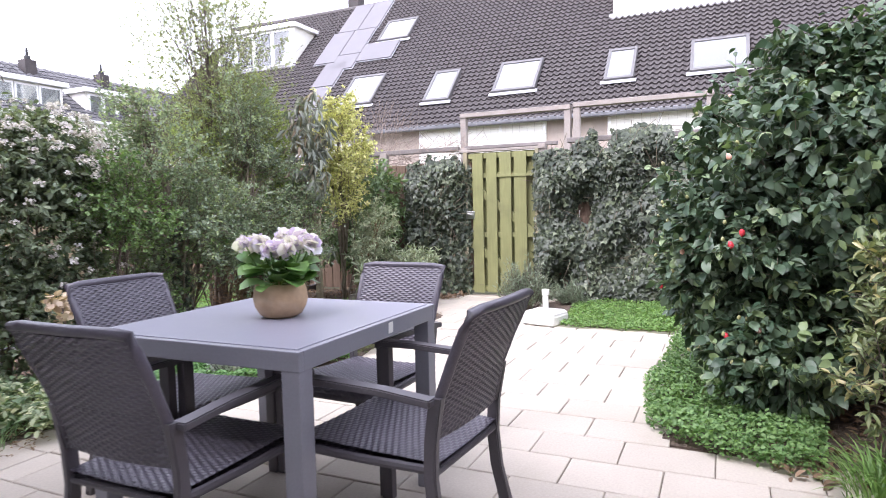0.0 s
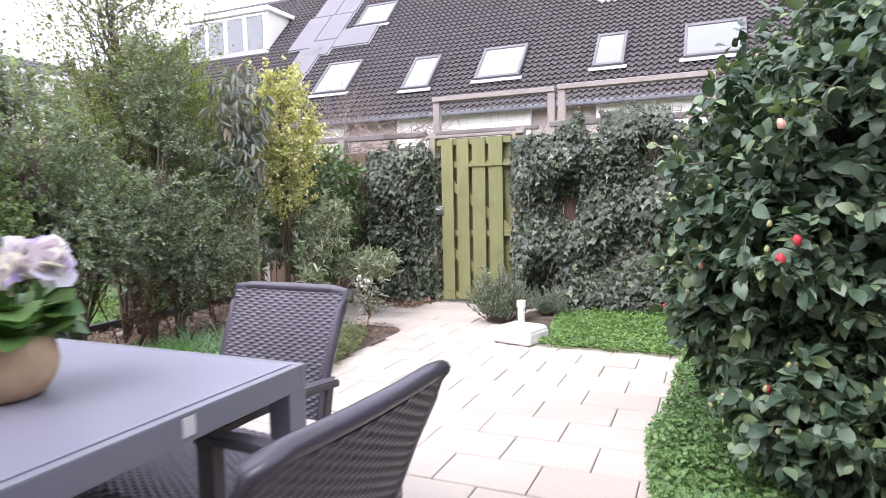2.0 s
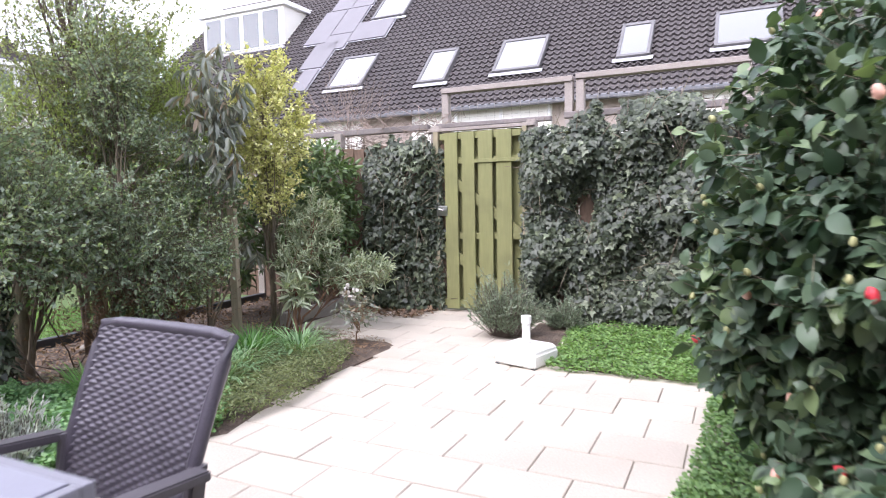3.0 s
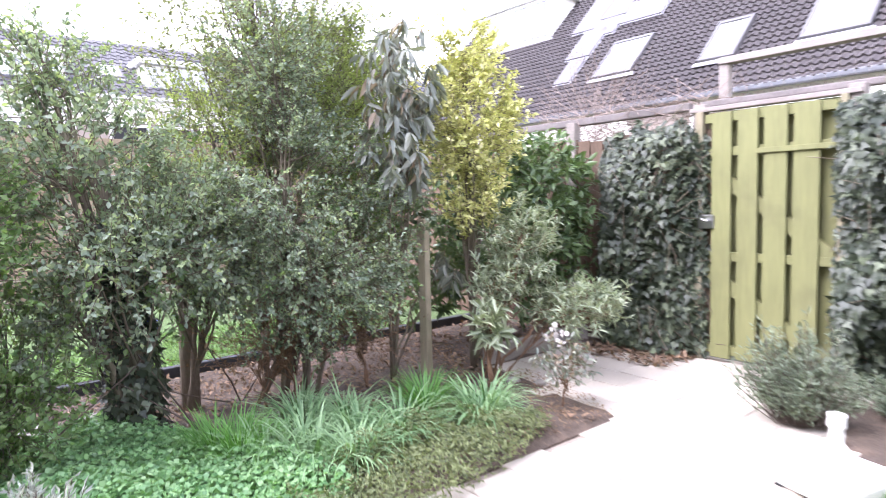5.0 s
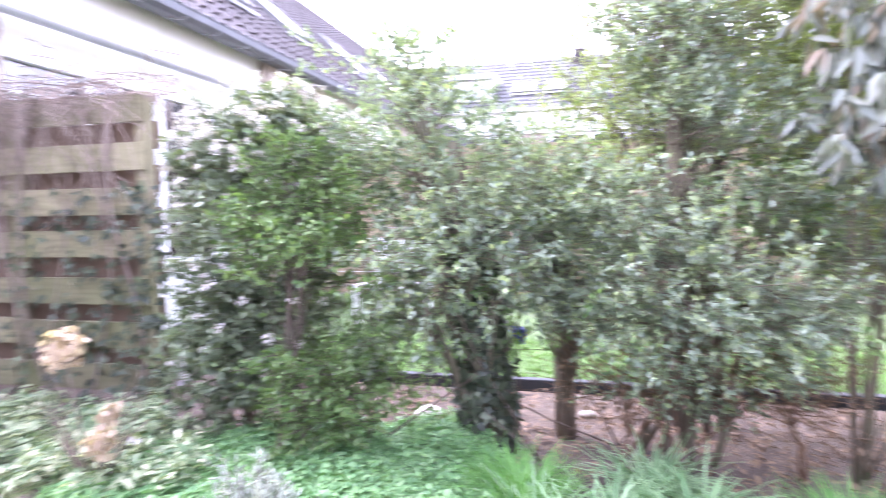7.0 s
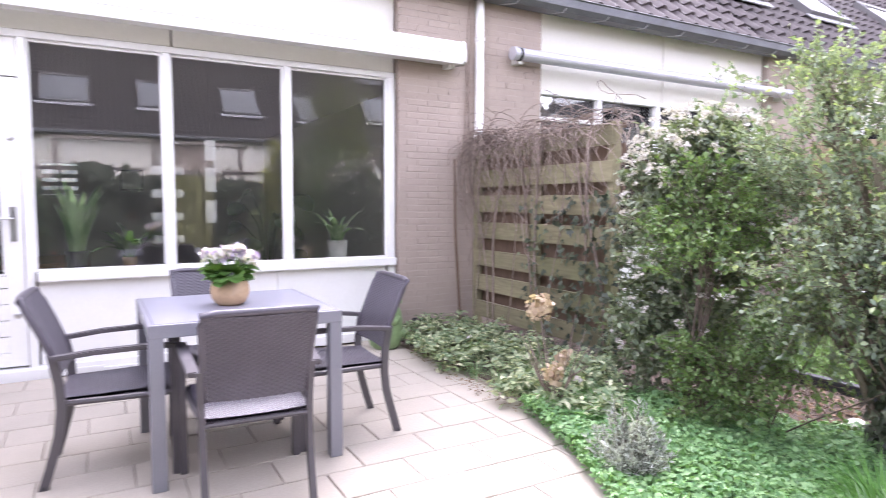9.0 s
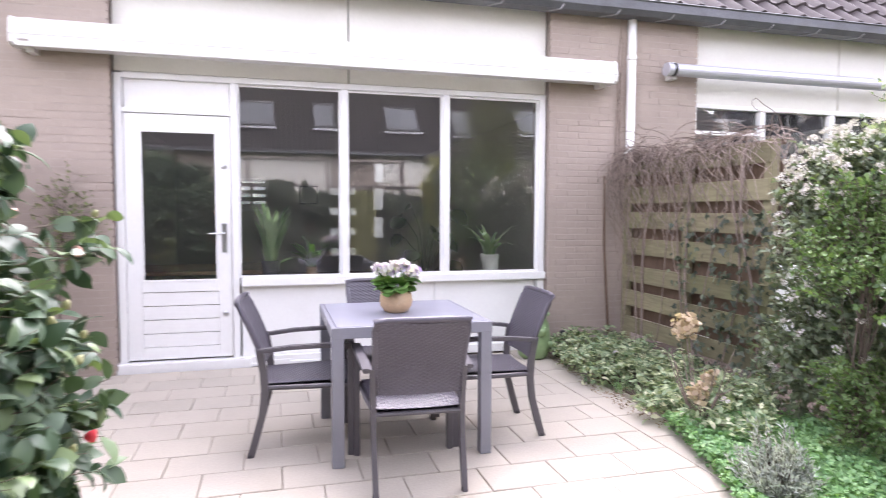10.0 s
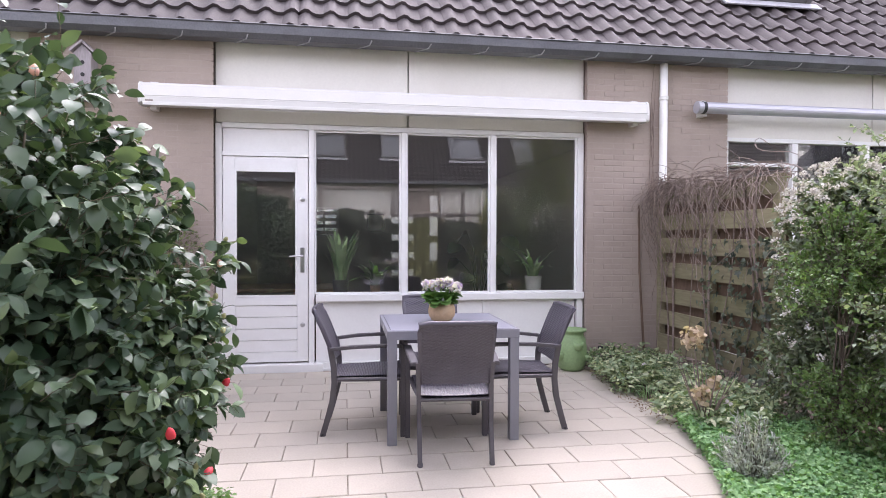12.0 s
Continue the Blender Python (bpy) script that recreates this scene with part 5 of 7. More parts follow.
for h in heads:
    k = 20
    d = unit(rng.normal(size=(k, 3)) * 0.75 + np.array([h.x * 5, h.y * 5, 0.6]))
    P = np.array(h)[None] + d * 0.002
    leaf_mesh("flower", PETAL, P, d, unit(rng.normal(size=(k, 3)) + np.array([0, 0, 0.4])), 0.036, 0.040, M["petal"], prim, rng=rng)

# ---- parasol foot ----
foot = thing("parasol_base", "white plastic parasol base with an upright tube", "parasol base", (-1.405, 6.105, 0), rz=-16)
foot.scale = (0.8, 0.8, 1)
bm = bmesh.new()
lo = [bm.verts.new((sx * 0.205, sy * 0.185, 0.004)) for sx, sy in ((-1, -1), (1, -1), (1, 1), (-1, 1))]
md = [bm.verts.new((sx * 0.205, sy * 0.185, 0.098)) for sx, sy in ((-1, -1), (1, -1), (1, 1), (-1, 1))]
tp = [bm.verts.new((sx * 0.180, sy * 0.160, 0.132)) for sx, sy in ((-1, -1), (1, -1), (1, 1), (-1, 1))]
for r0, r1 in ((lo, md), (md, tp)):
    for i in range(4):
        bm.faces.new((r0[i], r0[(i + 1) % 4], r1[(i + 1) % 4], r1[i]))
bm.faces.new(lo[::-1])
bm.faces.new(tp)
bmesh.ops.bevel(bm, geom=bm.edges[:], offset=0.014, segments=3, affect="EDGES")
part("tank", bm, M["plastic"], foot)
part("tube", lathe([(0.034, 0.10), (0.034, 0.27), (0.044, 0.275), (0.044, 0.325), (0.036, 0.327), (0.03, 0.31)], 20), M["plastic"], foot)
part("carry_handle", box(-0.08, 0.08, -0.202, -0.186, 0.016, 0.048, 0.006), M["plastic"], foot)
for sx in (-1, 1):
    for sy in (-1, 1):
        part("rubber_foot", box(sx * 0.18 - 0.02, sx * 0.18 + 0.02, sy * 0.16 - 0.02, sy * 0.16 + 0.02, 0.0, 0.006), M["black"], foot)

# ---- green strawberry pot ----
gp = thing("strawberry_pot", "green glazed pot with side pockets by the house wall", "pot", (-2.95, 0.58, 0))
gp.scale = (1.22, 1.22, 1.0)
part("jar", lathe([(0.0, 0.0), (0.085, 0.0), (0.11, 0.03), (0.125, 0.12), (0.128, 0.22), (0.115, 0.32), (0.098, 0.36), (0.098, 0.385), (0.122, 0.40), (0.122, 0.42), (0.108, 0.42), (0.09, 0.38), (0.0, 0.37)], 32), M["greenpot"], gp, smooth=True)
for i, (ang, z) in enumerate(((20, 0.16), (95, 0.27), (150, 0.14), (215, 0.24), (290, 0.17))):
    pk = lathe([(0.012, -0.05), (0.034, -0.03), (0.042, 0.0), (0.046, 0.03), (0.040, 0.03), (0.03, 0.0), (0.0, -0.01)], 14)
    pk.transform(pose(math.cos(radians(ang)) * 0.128, math.sin(radians(ang)) * 0.128, z, 0, 0, 0))
    part("pocket", pk, M["greenpot"], gp, smooth=True)

# ---- on the wall and about the garden ----
bird = thing("bird_house", "tall grey weathered bird box with three holes on the wall", "bird house", (1.70, FACE + 0.085, 2.62))
part("body", box(-0.075, 0.075, -0.08, 0.08, 0.0, 0.40, 0.004), M["birdhouse"], bird)
for s in (-1, 1):
    part("roof", box(-0.012, 0.135, -0.10, 0.11, -0.008, 0.012, 0.003, turn=pose(0, 0, 0.495, 0, 0, 0) @ pose(0, 0, 0, 0, 42, 0 if s > 0 else 180)), M["birdhouse"], bird)
gable = bmesh.new()
f, g = [[gable.verts.new((x, y, z)) for x, z in ((-0.075, 0.40), (0.075, 0.40), (0.0, 0.475))] for y in (-0.078, 0.078)]
gable.faces.new(f)
gable.faces.new(g[::-1])
for i in range(3):
    gable.faces.new((f[i], f[(i + 1) % 3], g[(i + 1) % 3], g[i]))
part("gable", gable, M["birdhouse"], bird)
for z in (0.09, 0.20, 0.31):
    hole = lathe([(0.0, 0.0), (0.018, 0.0), (0.018, 0.006), (0.0, 0.006)], 16)
    hole.transform(pose(0, 0.078, z, -90, 0, 0))
    part("hole", hole, M["dark"], bird)
part("floor_lip", box(-0.085, 0.085, -0.08, 0.10, -0.02, 0.0, 0.003), M["birdhouse"], bird)

orn = thing("wall_ornament", "small grey and white ball ornament on the brick wall", "ornament", (0.735, FACE + 0.07, 1.10))
ball = bmesh.new()
bmesh.ops.create_icosphere(ball, subdivisions=3, radius=0.055)
for v in ball.verts:
    v.co *= 1 + 0.10 * math.sin(v.co.z * 160 + v.co.x * 60)
part("ball", ball, M["stone"], orn)
part("hook", tube([(0, -0.07, 0.0), (0, -0.03, 0.05), (0, 0.0, 0.05)], 0.004, 6), M["steel"], orn)

stk = thing("garden_stake", "pale weathered square wooden stake in the bed", "stake", (-3.86, 5.93, 0), rz=12)
part("stake", box(-0.032, 0.032, -0.028, 0.028, -0.05, 1.09, 0.006), M["stake"], stk)

for i, (x, y, s, flat) in enumerate(((-4.46, 3.70, 0.075, 0.6), (-4.36, 3.98, 0.11, 0.45), (-4.62, 4.6, 0.05, 0.6), (-3.2, 6.35, 0.04, 0.6), (-3.35, 6.25, 0.05, 0.6), (-4.75, 5.2, 0.045, 0.7))):
    bm = bmesh.new()
    bmesh.ops.create_icosphere(bm, subdivisions=3, radius=s)
    for v in bm.verts:
        v.co *= 1 + 0.25 * noise.noise(v.co * 14 + Vector((i, i, 0)))
        v.co.z *= flat
    bm.transform(pose(x, y, s * flat * 0.45, 0, 0, i * 50))
    tagged(part("stone", bm, M["stone"] if i < 1 else M["concrete"], smooth=True), "rounded pale stone lying on the soil", "stone", "stones in the bed")

seat_far = thing("garden_bench", "white garden bench on the next lawn", "bench", (-7.1, 2.58, 0.03), rz=75)
part("seat", box(-0.34, 0.34, -0.22, 0.22, 0.40, 0.44, 0.01), M["paint"], seat_far)
for i in range(3):
    part("back_slat", box(-0.34, 0.34, 0.22, 0.245, 0.52 + i * 0.13, 0.62 + i * 0.13, 0.006), M["paint"], seat_far)
for x in (-0.3, 0.3):
    for y in (-0.2, 0.22):
        part("leg", box(x - 0.03, x + 0.03, y - 0.03, y + 0.03, 0.0, 0.41 if y < 0 else 0.9, 0.005), M["paint"], seat_far)

toy = thing("bird_feeder", "small blue plastic bird feeder among the hedge stems", "bird feeder", (-4.20, 4.26, 0.0))
part("cup", lathe([(0.0, 0.50), (0.03, 0.50), (0.038, 0.54), (0.042, 0.58), (0.038, 0.58), (0.03, 0.53), (0.0, 0.52)], 20), M["bluecloth"], toy, smooth=True)
part("cap", lathe([(0.0, 0.94), (0.04, 0.94), (0.042, 0.97), (0.03, 1.01), (0.0, 1.02)], 20), M["bluecloth"], toy, smooth=True)
part("pole", tube([(0, 0, -0.03), (0.005, 0, 0.5), (0, 0, 1.0)], 0.004, 5), M["twig"], toy)

# ---- indoors, seen through the glass ----
sill_in = part("shelf_window", box(-3.1, -0.4, -0.16, 0.135, 0.70, 0.74, 0.006), M["indoor_wood"])
tagged(sill_in, "inner window sill with potted plants", "sill", "", "structure")


def house_plant(x, label, pot_mat, pot_r, pot_h, blades_n, length, width, lean, mat):
    t = thing("house_plant", label, "plant", (x, 0.06, 0.74), group="plants on the sill")
    part("pot", lathe([(0.0, 0.0), (pot_r * 0.78, 0.0), (pot_r * 0.85, 0.01), (pot_r, pot_h), (pot_r * 0.9, pot_h), (pot_r * 0.85, pot_h - 0.02), (0.0, pot_h - 0.02)], 28), pot_mat, t, smooth=True)
    ob = blades("leaves", "", "", [(0, 0)], blades_n, length, width, mat, lean, pot_r * 0.6, int(abs(x) * 100), "", "", pot_h - 0.02)
    ob.parent = t
    return t


house_plant(-0.62, "snake plant in a dark pot on the window sill", M["black"], 0.085, 0.16, 34, 0.54, 0.062, 0.20, M["sansevieria"])
house_plant(-0.98, "leafy young plant in a clay pot on the window sill", M["terracotta"], 0.055, 0.10, 26, 0.36, 0.06, 0.55, M["primula_leaf"])
house_plant(-2.70, "aloe in a white pot on the window sill", M["plastic"], 0.095, 0.19, 15, 0.48, 0.04, 0.5, M["sansevieria"])
kettle = thing("kettle", "silver kettle on the inner sill", "kettle", (-1.83, 0.02, 0.74))
part("body", lathe([(0.0, 0.0), (0.05, 0.0), (0.06, 0.02), (0.062, 0.06), (0.05, 0.11), (0.03, 0.135), (0.012, 0.145), (0.008, 0.16), (0.014, 0.17), (0.0, 0.18)], 28), M["steel"], kettle, smooth=True)
part("spout", tube([(0.055, 0, 0.05), (0.09, 0, 0.09), (0.105, 0, 0.135)], [0.012, 0.009, 0.006], 8), M["steel"], kettle)
part("handle", tube([(-0.045, 0, 0.115), (-0.085, 0, 0.105), (-0.09, 0, 0.06), (-0.058, 0, 0.035)], 0.006, 6), M["black"], kettle)
inner = thing("dining_table", "brown wooden dining table indoors", "table", (0.05, -1.0, 0.02))
part("tabletop", box(-0.75, 0.75, -0.45, 0.45, 0.70, 0.74, 0.006), M["indoor_wood"], inner)
for sx in (-1, 1):
    for sy in (-1, 1):
        part("leg", box(sx * 0.68 - 0.035, sx * 0.68 + 0.035, sy * 0.38 - 0.035, sy * 0.38 + 0.035, 0.0, 0.70, 0.004), M["indoor_wood"], inner)
rack = thing("wall_rack", "white ladder-like rack behind the window post", "rack", (-1.265, 0.06, 0.74))
for i in range(4):
    part("shelf", box(-0.115, 0.115, -0.03, 0.03, 0.20 + i * 0.185, 0.20 + i * 0.185 + 0.065, 0.004), M["paint"], rack)
part("upright", box(-0.015, 0.015, -0.045, -0.03, 0.0, 0.86, 0.004), M["greywood"], rack)
mobile = thing("hanging_mobile", "pale hanging mobile of small plates indoors", "mobile", (-1.60, 0.05, 1.0))
part("cord", tube([(0, 0, 1.62), (0, 0, 0.0)], 0.002, 5), M["greywood"], mobile)
for z, h in ((0.62, 0.17), (0.36, 0.20), (0.10, 0.19)):
    part("plate", box(-0.042, 0.042, -0.004, 0.004, z, z + h, 0.003), M["paint"], mobile)
monstera = thing("house_plant", "tall dark broad-leaved plant standing on the floor", "plant", (-2.65, -2.45, 0.02))
part("pot", lathe([(0.0, 0.0), (0.13, 0.0), (0.16, 0.28), (0.145, 0.28), (0.14, 0.25), (0.0, 0.25)], 28), M["black"], monstera, smooth=True)
rng = np.random.default_rng(77)
for k in range(11):
    a, h = k * 2.4, 0.55 + 0.085 * k
    tip = Vector((0.32 * math.cos(a), 0.32 * math.sin(a), h))
    part("stalk", tube([(0, 0, 0.24), (tip.x * 0.4, tip.y * 0.4, h * 0.8), tuple(tip)], [0.010, 0.007, 0.004], 6), M["monstera"], monstera)
    leaf_mesh("leaf", ROUND, np.array([tip]), np.array([[math.cos(a), math.sin(a), -0.5]]), np.array([[0.0, 0.7, 0.7]]), 0.26, 0.24, M["monstera"], monstera, rng=rng)
back_window = thing("window_6", "white-framed window in the far wall of the room", "window", kind="structure")
for x0, x1, z0, z1 in ((-0.52, -0.46, 1.35, 2.05), (0.10, 0.16, 1.35, 2.05), (-0.21, -0.16, 1.41, 1.99), (-0.46, 0.10, 1.35, 1.41), (-0.46, 0.10, 1.99, 2.05)):
    part("frame", box(x0, x1, -8.12, -8.04, z0, z1, 0.005), M["paint"], back_window)
for i in range(4):
    part("blind_slat", box(-0.46, 0.10, -8.03, -8.02, 1.42 + i * 0.15, 1.42 + i * 0.15 + 0.08), M["paint"], back_window)
pane("pane", -0.46, 0.10, 1.41, 1.99, -8.07, back_window, "roofglass")
picture = thing("picture", "small dark-framed picture on the party wall", "picture", (-1.37, -7.97, 1.70))
part("frame", box(-0.2, 0.2, -0.015, 0.015, -0.2, 0.2, 0.006), M["black"], picture)
part("print", box(-0.17, 0.17, 0.015, 0.018, -0.17, 0.17), M["plaster"], picture)

# ---- planting ----
def inside_of(outline):
    """A test for points inside an outline."""
    ox, oy = np.array([p[0] for p in outline]), np.array([p[1] for p in outline])

    def test(P):
        x, y = P[:, 0], P[:, 1]
        odd = np.zeros(len(P), bool)
        j = len(ox) - 1
        for i in range(len(ox)):
            cross = ((oy[i] > y) != (oy[j] > y)) & (x < (ox[j] - ox[i]) * (y - oy[i]) / (oy[j] - oy[i] + 1e-9) + ox[i])
            odd ^= cross
            j = i
        return odd
    return test


def bud(parent, p, mat, size, name="bud"):
    bm = bmesh.new()
    bmesh.ops.create_icosphere(bm, subdivisions=2, radius=size)
    for v in bm.verts:
        v.co.z *= 1.8 if v.co.z > 0 else 0.9
        v.co *= 1 + 0.12 * math.sin(3 * math.atan2(v.co.y, v.co.x))
    bm.transform(Matrix.Translation(p) @ pose(0, 0, 0, p[0] * 300 % 70 - 35, p[1] * 200 % 70 - 35, 0))
    part(name, bm, mat, parent, smooth=True)


# camellia
camellia, CP, CG = plant("camellia", "large glossy dark green camellia bush with red buds", "bush", [(0.62, 4.75, 0), (0.70, 4.62, 0), (0.55, 4.62, 0)],
    [(0.62, 4.55, 0.98, 0.84, 0.98, 0.92, 3.2), (0.92, 4.55, 1.58, 0.56, 0.75, 0.50, 1.4), (0.20, 4.45, 0.80, 0.40, 0.65, 0.50, 1.0), (1.05, 4.3, 1.2, 0.45, 0.8, 0.9, 0.8), (0.42, 3.95, 0.36, 0.42, 0.38, 0.28, 0.45), (0.58, 4.08, 1.70, 0.27, 0.28, 0.32, 0.5)],
    7400, 11, 0.056, 0.038, POINTED, M["camellia"], M["bark"], twig=0.12, shell=0.30, up=0.2, limb=0.03, limbs=60, rough_edge=0.36, droop=0.55, seed=11, face_up=0.75, gap=-0.42, spread=0.38,
    clear=lambda P: (P[:, 0] > -0.40) & (P[:, 0] < 1.5))
rng = np.random.default_rng(5)
lim = np.linalg.norm((CP - np.array([0.62, 4.55, 1.0])) / np.array([0.84, 0.98, 0.95]), axis=1)
out = np.where((CP[:, 0] < 0.35) & (CP[:, 2] > 0.3) & (lim > 0.92))[0]
for i, q in enumerate(rng.permutation(out)[:72]):
    tip = CP[q] + CG[q] * 0.10
    mat, size = ((M["redbud"], 0.014) if i < 6 else (M["pinkbud"], 0.0125) if i < 17 else (M["greenbud"], 0.009))
    bud(camellia, tip, mat, size)

plant("pieris", "evergreen shrub with yellow-green leaf rosettes", "bush", [(0.72, 3.36, 0), (0.73, 3.40, 0)],
    [(0.72, 3.36, 0.80, 0.09, 0.12, 0.26, 1), (0.70, 3.33, 0.42, 0.10, 0.12, 0.24, 0.8)], 100, 8, 0.055, 0.019, OVAL, M["pieris"], M["twig"], twig=0.09, shell=0.3, limb=0.009, limbs=16, seed=21, gap=-0.5)

# ivy on the back fence
def ivy_wall(name, label, x0, x1, y, z1, bulge, count, seed, low=0.05):
    rng = np.random.default_rng(seed)
    ob = thing(name, label, "ivy", group="ivy on the fence")
    P = np.column_stack([rng.uniform(x0, x1, count), np.zeros(count), rng.uniform(low, z1, count)])
    e = lumps(P, 3.2, seed)
    top = z1 * (1 - 0.10 * np.abs((P[:, 0] - (x0 + x1) / 2) / (x1 - x0) * 2) ** 3) - 0.20 * lumps(P * np.array([1, 0, 0]), 5.0, seed + 1) ** 2 - 0.20 * np.abs(lumps(P * np.array([1, 0, 0]), 9, seed + 2))
    keep = (P[:, 2] < top) & (e > -0.72)
    P, e = P[keep], e[keep]
    across = np.minimum(1, np.minimum(P[:, 0] - x0, x1 - P[:, 0]) / 0.18)
    upper = np.minimum(1, (z1 - P[:, 2]) / 0.2)
    thick = bulge * np.maximum(0.15, across * upper) * np.clip(0.62 + 0.75 * e, 0.12, 1.4)
    P[:, 1] = y - thick * np.sqrt(rng.uniform(0, 1, len(P)))
    D = np.column_stack([rng.normal(size=len(P)) * 0.6, -0.45 + rng.normal(size=len(P)) * 0.3, -0.9 + rng.normal(size=len(P)) * 0.45])
    N = np.column_stack([rng.normal(size=len(P)) * 0.35, np.full(len(P), -1.0), 0.55 + rng.normal(size=len(P)) * 0.4])
    leaf_mesh("leaves", IVYLEAF, P, D, N, 0.060, 0.055, M["ivy"], ob, rng=rng)
    A = P[rng.permutation(len(P))[:300]]
    B = A + np.column_stack([rng.normal(size=300) * 0.12, rng.normal(size=300) * 0.03, rng.uniform(-0.3, 0.3, 300)])
    B[:, 1], B[:, 2] = np.minimum(B[:, 1], y), np.maximum(B[:, 2], 0.02)
    tagged(twig_mesh("stalk_tangle", A, B, 0.004, 0.003, M["bark"], ob), kind="stuff")
    return ob


ivy_wall("ivy", "dense dark ivy on the fence by the yellow shrub", -3.72, -2.79, 7.72, 1.82, 0.26, 4300, 31)
ivy_wall("ivy", "thick bulging dark ivy on the fence beside the gate", -1.95, -0.05, 7.72, 2.02, 0.44, 12500, 32)
ivy_wall("ivy", "dark ivy on the fence behind the camellia", -0.1, 1.4, 7.72, 1.75, 0.25, 4200, 33)
rng = np.random.default_rng(8)
A = np.column_stack([rng.uniform(-1.0, 0.4, 260), rng.uniform(7.6, 7.75, 260), rng.uniform(1.45, 1.75, 260)])
tagged(twig_mesh("dry_stems", A, A + np.column_stack([rng.normal(size=260) * 0.05, rng.normal(size=260) * 0.04, rng.uniform(0.05, 0.28, 260)]), 0.004, 0.0025, M["vine"]), "dry brown stalks along the fence top", "dry stalks", "", "stuff")
A = np.column_stack([rng.uniform(-4.6, -2.6, 200), rng.uniform(7.75, 8.0, 200), rng.uniform(1.7, 1.95, 200)])
tagged(twig_mesh("bare_climber", A, A + np.column_stack([rng.normal(size=200) * 0.22, rng.normal(size=200) * 0.05, rng.uniform(-0.05, 0.22, 200)]), 0.004, 0.002, M["vine"]), "bare climber stems along the fence beam", "climber", "", "stuff")
bare, _, _ = plant("bare_shrub", "leafless reddish shrub behind the fence", "bush", [(-5.0, 9.3, 0)], [(-5.0, 9.3, 2.1, 0.8, 0.5, 0.7, 1)], 420, 1, 0.02, 0.01, SMALL, M["litter"], M["vine"], twig=0.28, shell=0.2, limb=0.014, limbs=70, seed=34, twig_r=0.003)

# hedge of shrubs on the west side
plant("viburnum", "dark evergreen viburnum covered in white flower heads", "bush", [(-3.95, 2.95, 0), (-4.05, 2.8, 0)],
    [(-3.94, 2.98, 1.08, 0.36, 0.44, 0.82, 2.0), (-3.96, 3.04, 1.46, 0.32, 0.40, 0.32, 1.0), (-3.86, 2.86, 0.5, 0.30, 0.34, 0.42, 0.8)],
    1900, 10, 0.045, 0.025, OVAL, M["viburnum"], M["bark"], twig=0.09, shell=0.3, limb=0.018, limbs=30, seed=41, droop=0.2)
vib = bpy.data.objects["viburnum"]
rng = np.random.default_rng(42)
for i in range(205):
    a, z = rng.uniform(-2.0, 2.0), 0.98 + 0.90 * math.sqrt(rng.uniform(0, 1)) if i < 170 else rng.uniform(0.45, 1.0)
    r = 0.48 if z < 1.45 else 0.48 * math.sqrt(max(0.05, 1 - ((z - 1.45) / 0.46) ** 2))
    c = np.array([-3.94 + math.cos(a) * r * 0.94 * rng.uniform(0.75, 1), 3.02 + math.sin(a) * r * 1.08 * rng.uniform(0.75, 1), z - 0.03])
    k = 26
    size = rng.uniform(0.8, 1.4)
    d = unit(rng.normal(size=(k, 3)) + np.array([math.cos(a), math.sin(a), 0.6]))
    leaf_mesh("flower_head", PETAL, c[None] + d * np.array([[0.021, 0.021, 0.013]]) * size, unit(rng.normal(size=(k, 3))), d, 0.0105 * size, 0.011 * size, M["whitepetal"], vib, rng=rng)

plant("privet", "fresh green small-leaved shrub", "bush", [(-3.55, 3.25, 0), (-3.62, 3.3, 0)],
    [(-3.58, 3.36, 0.85, 0.25, 0.28, 0.62, 1.5), (-3.55, 3.34, 1.22, 0.22, 0.26, 0.26, 0.8), (-3.62, 3.50, 0.35, 0.28, 0.26, 0.28, 0.7)],
    1000, 13, 0.030, 0.019, SMALL, M["spring"], M["twig"], twig=0.12, shell=0.1, limb=0.010, limbs=60, seed=51, gap=-0.15, rough_edge=0.45)
plant("honeysuckle", "loose pale green twining shrub between the hedge trees", "bush", [(-3.85, 3.55, 0), (-4.2, 4.75, 0), (-3.9, 4.4, 0)],
    [(-4.0, 4.1, 1.0, 0.5, 0.9, 0.5, 1.2), (-3.95, 3.5, 1.15, 0.35, 0.5, 0.5, 0.8), (-3.9, 3.6, 0.45, 0.3, 0.4, 0.3, 0.4), (-3.95, 5.45, 1.1, 0.4, 0.4, 0.6, 0.6)],
    620, 10, 0.036, 0.022, SMALL, M["spring"], M["twig"], twig=0.22, shell=0.05, limb=0.005, limbs=60, seed=55, gap=-0.2, rough_edge=0.6)

# tree with ivy round its trunk
hollytree, _, _ = plant("holly_tree", "small grey-green evergreen tree with ivy round its trunk", "tree", [(-4.04, 4.14, 0), (-4.01, 4.18, 0)],
    [(-3.85, 3.85, 1.50, 0.46, 0.50, 0.45, 1.6), (-3.85, 3.80, 1.82, 0.22, 0.24, 0.24, 0.4), (-3.70, 4.05, 1.05, 0.42, 0.50, 0.32, 1.2), (-3.85, 3.85, 0.70, 0.30, 0.30, 0.22, 0.4)],
    1250, 17, 0.030, 0.018, SMALL, M["holly"], M["bark"], twig=0.16, shell=0.1, limb=0.022, limbs=60, seed=61, gap=-0.25, rough_edge=0.5)
rng = np.random.default_rng(62)
k = 1500
a, z = rng.uniform(0, math.tau, k), rng.uniform(0.02, 1.15, k)
r = 0.10 + 0.05 * rng.uniform(0, 1, k)
P = np.column_stack([-4.04 + 0.04 * z + np.cos(a) * r, 4.14 - 0.06 * z + np.sin(a) * r, z])
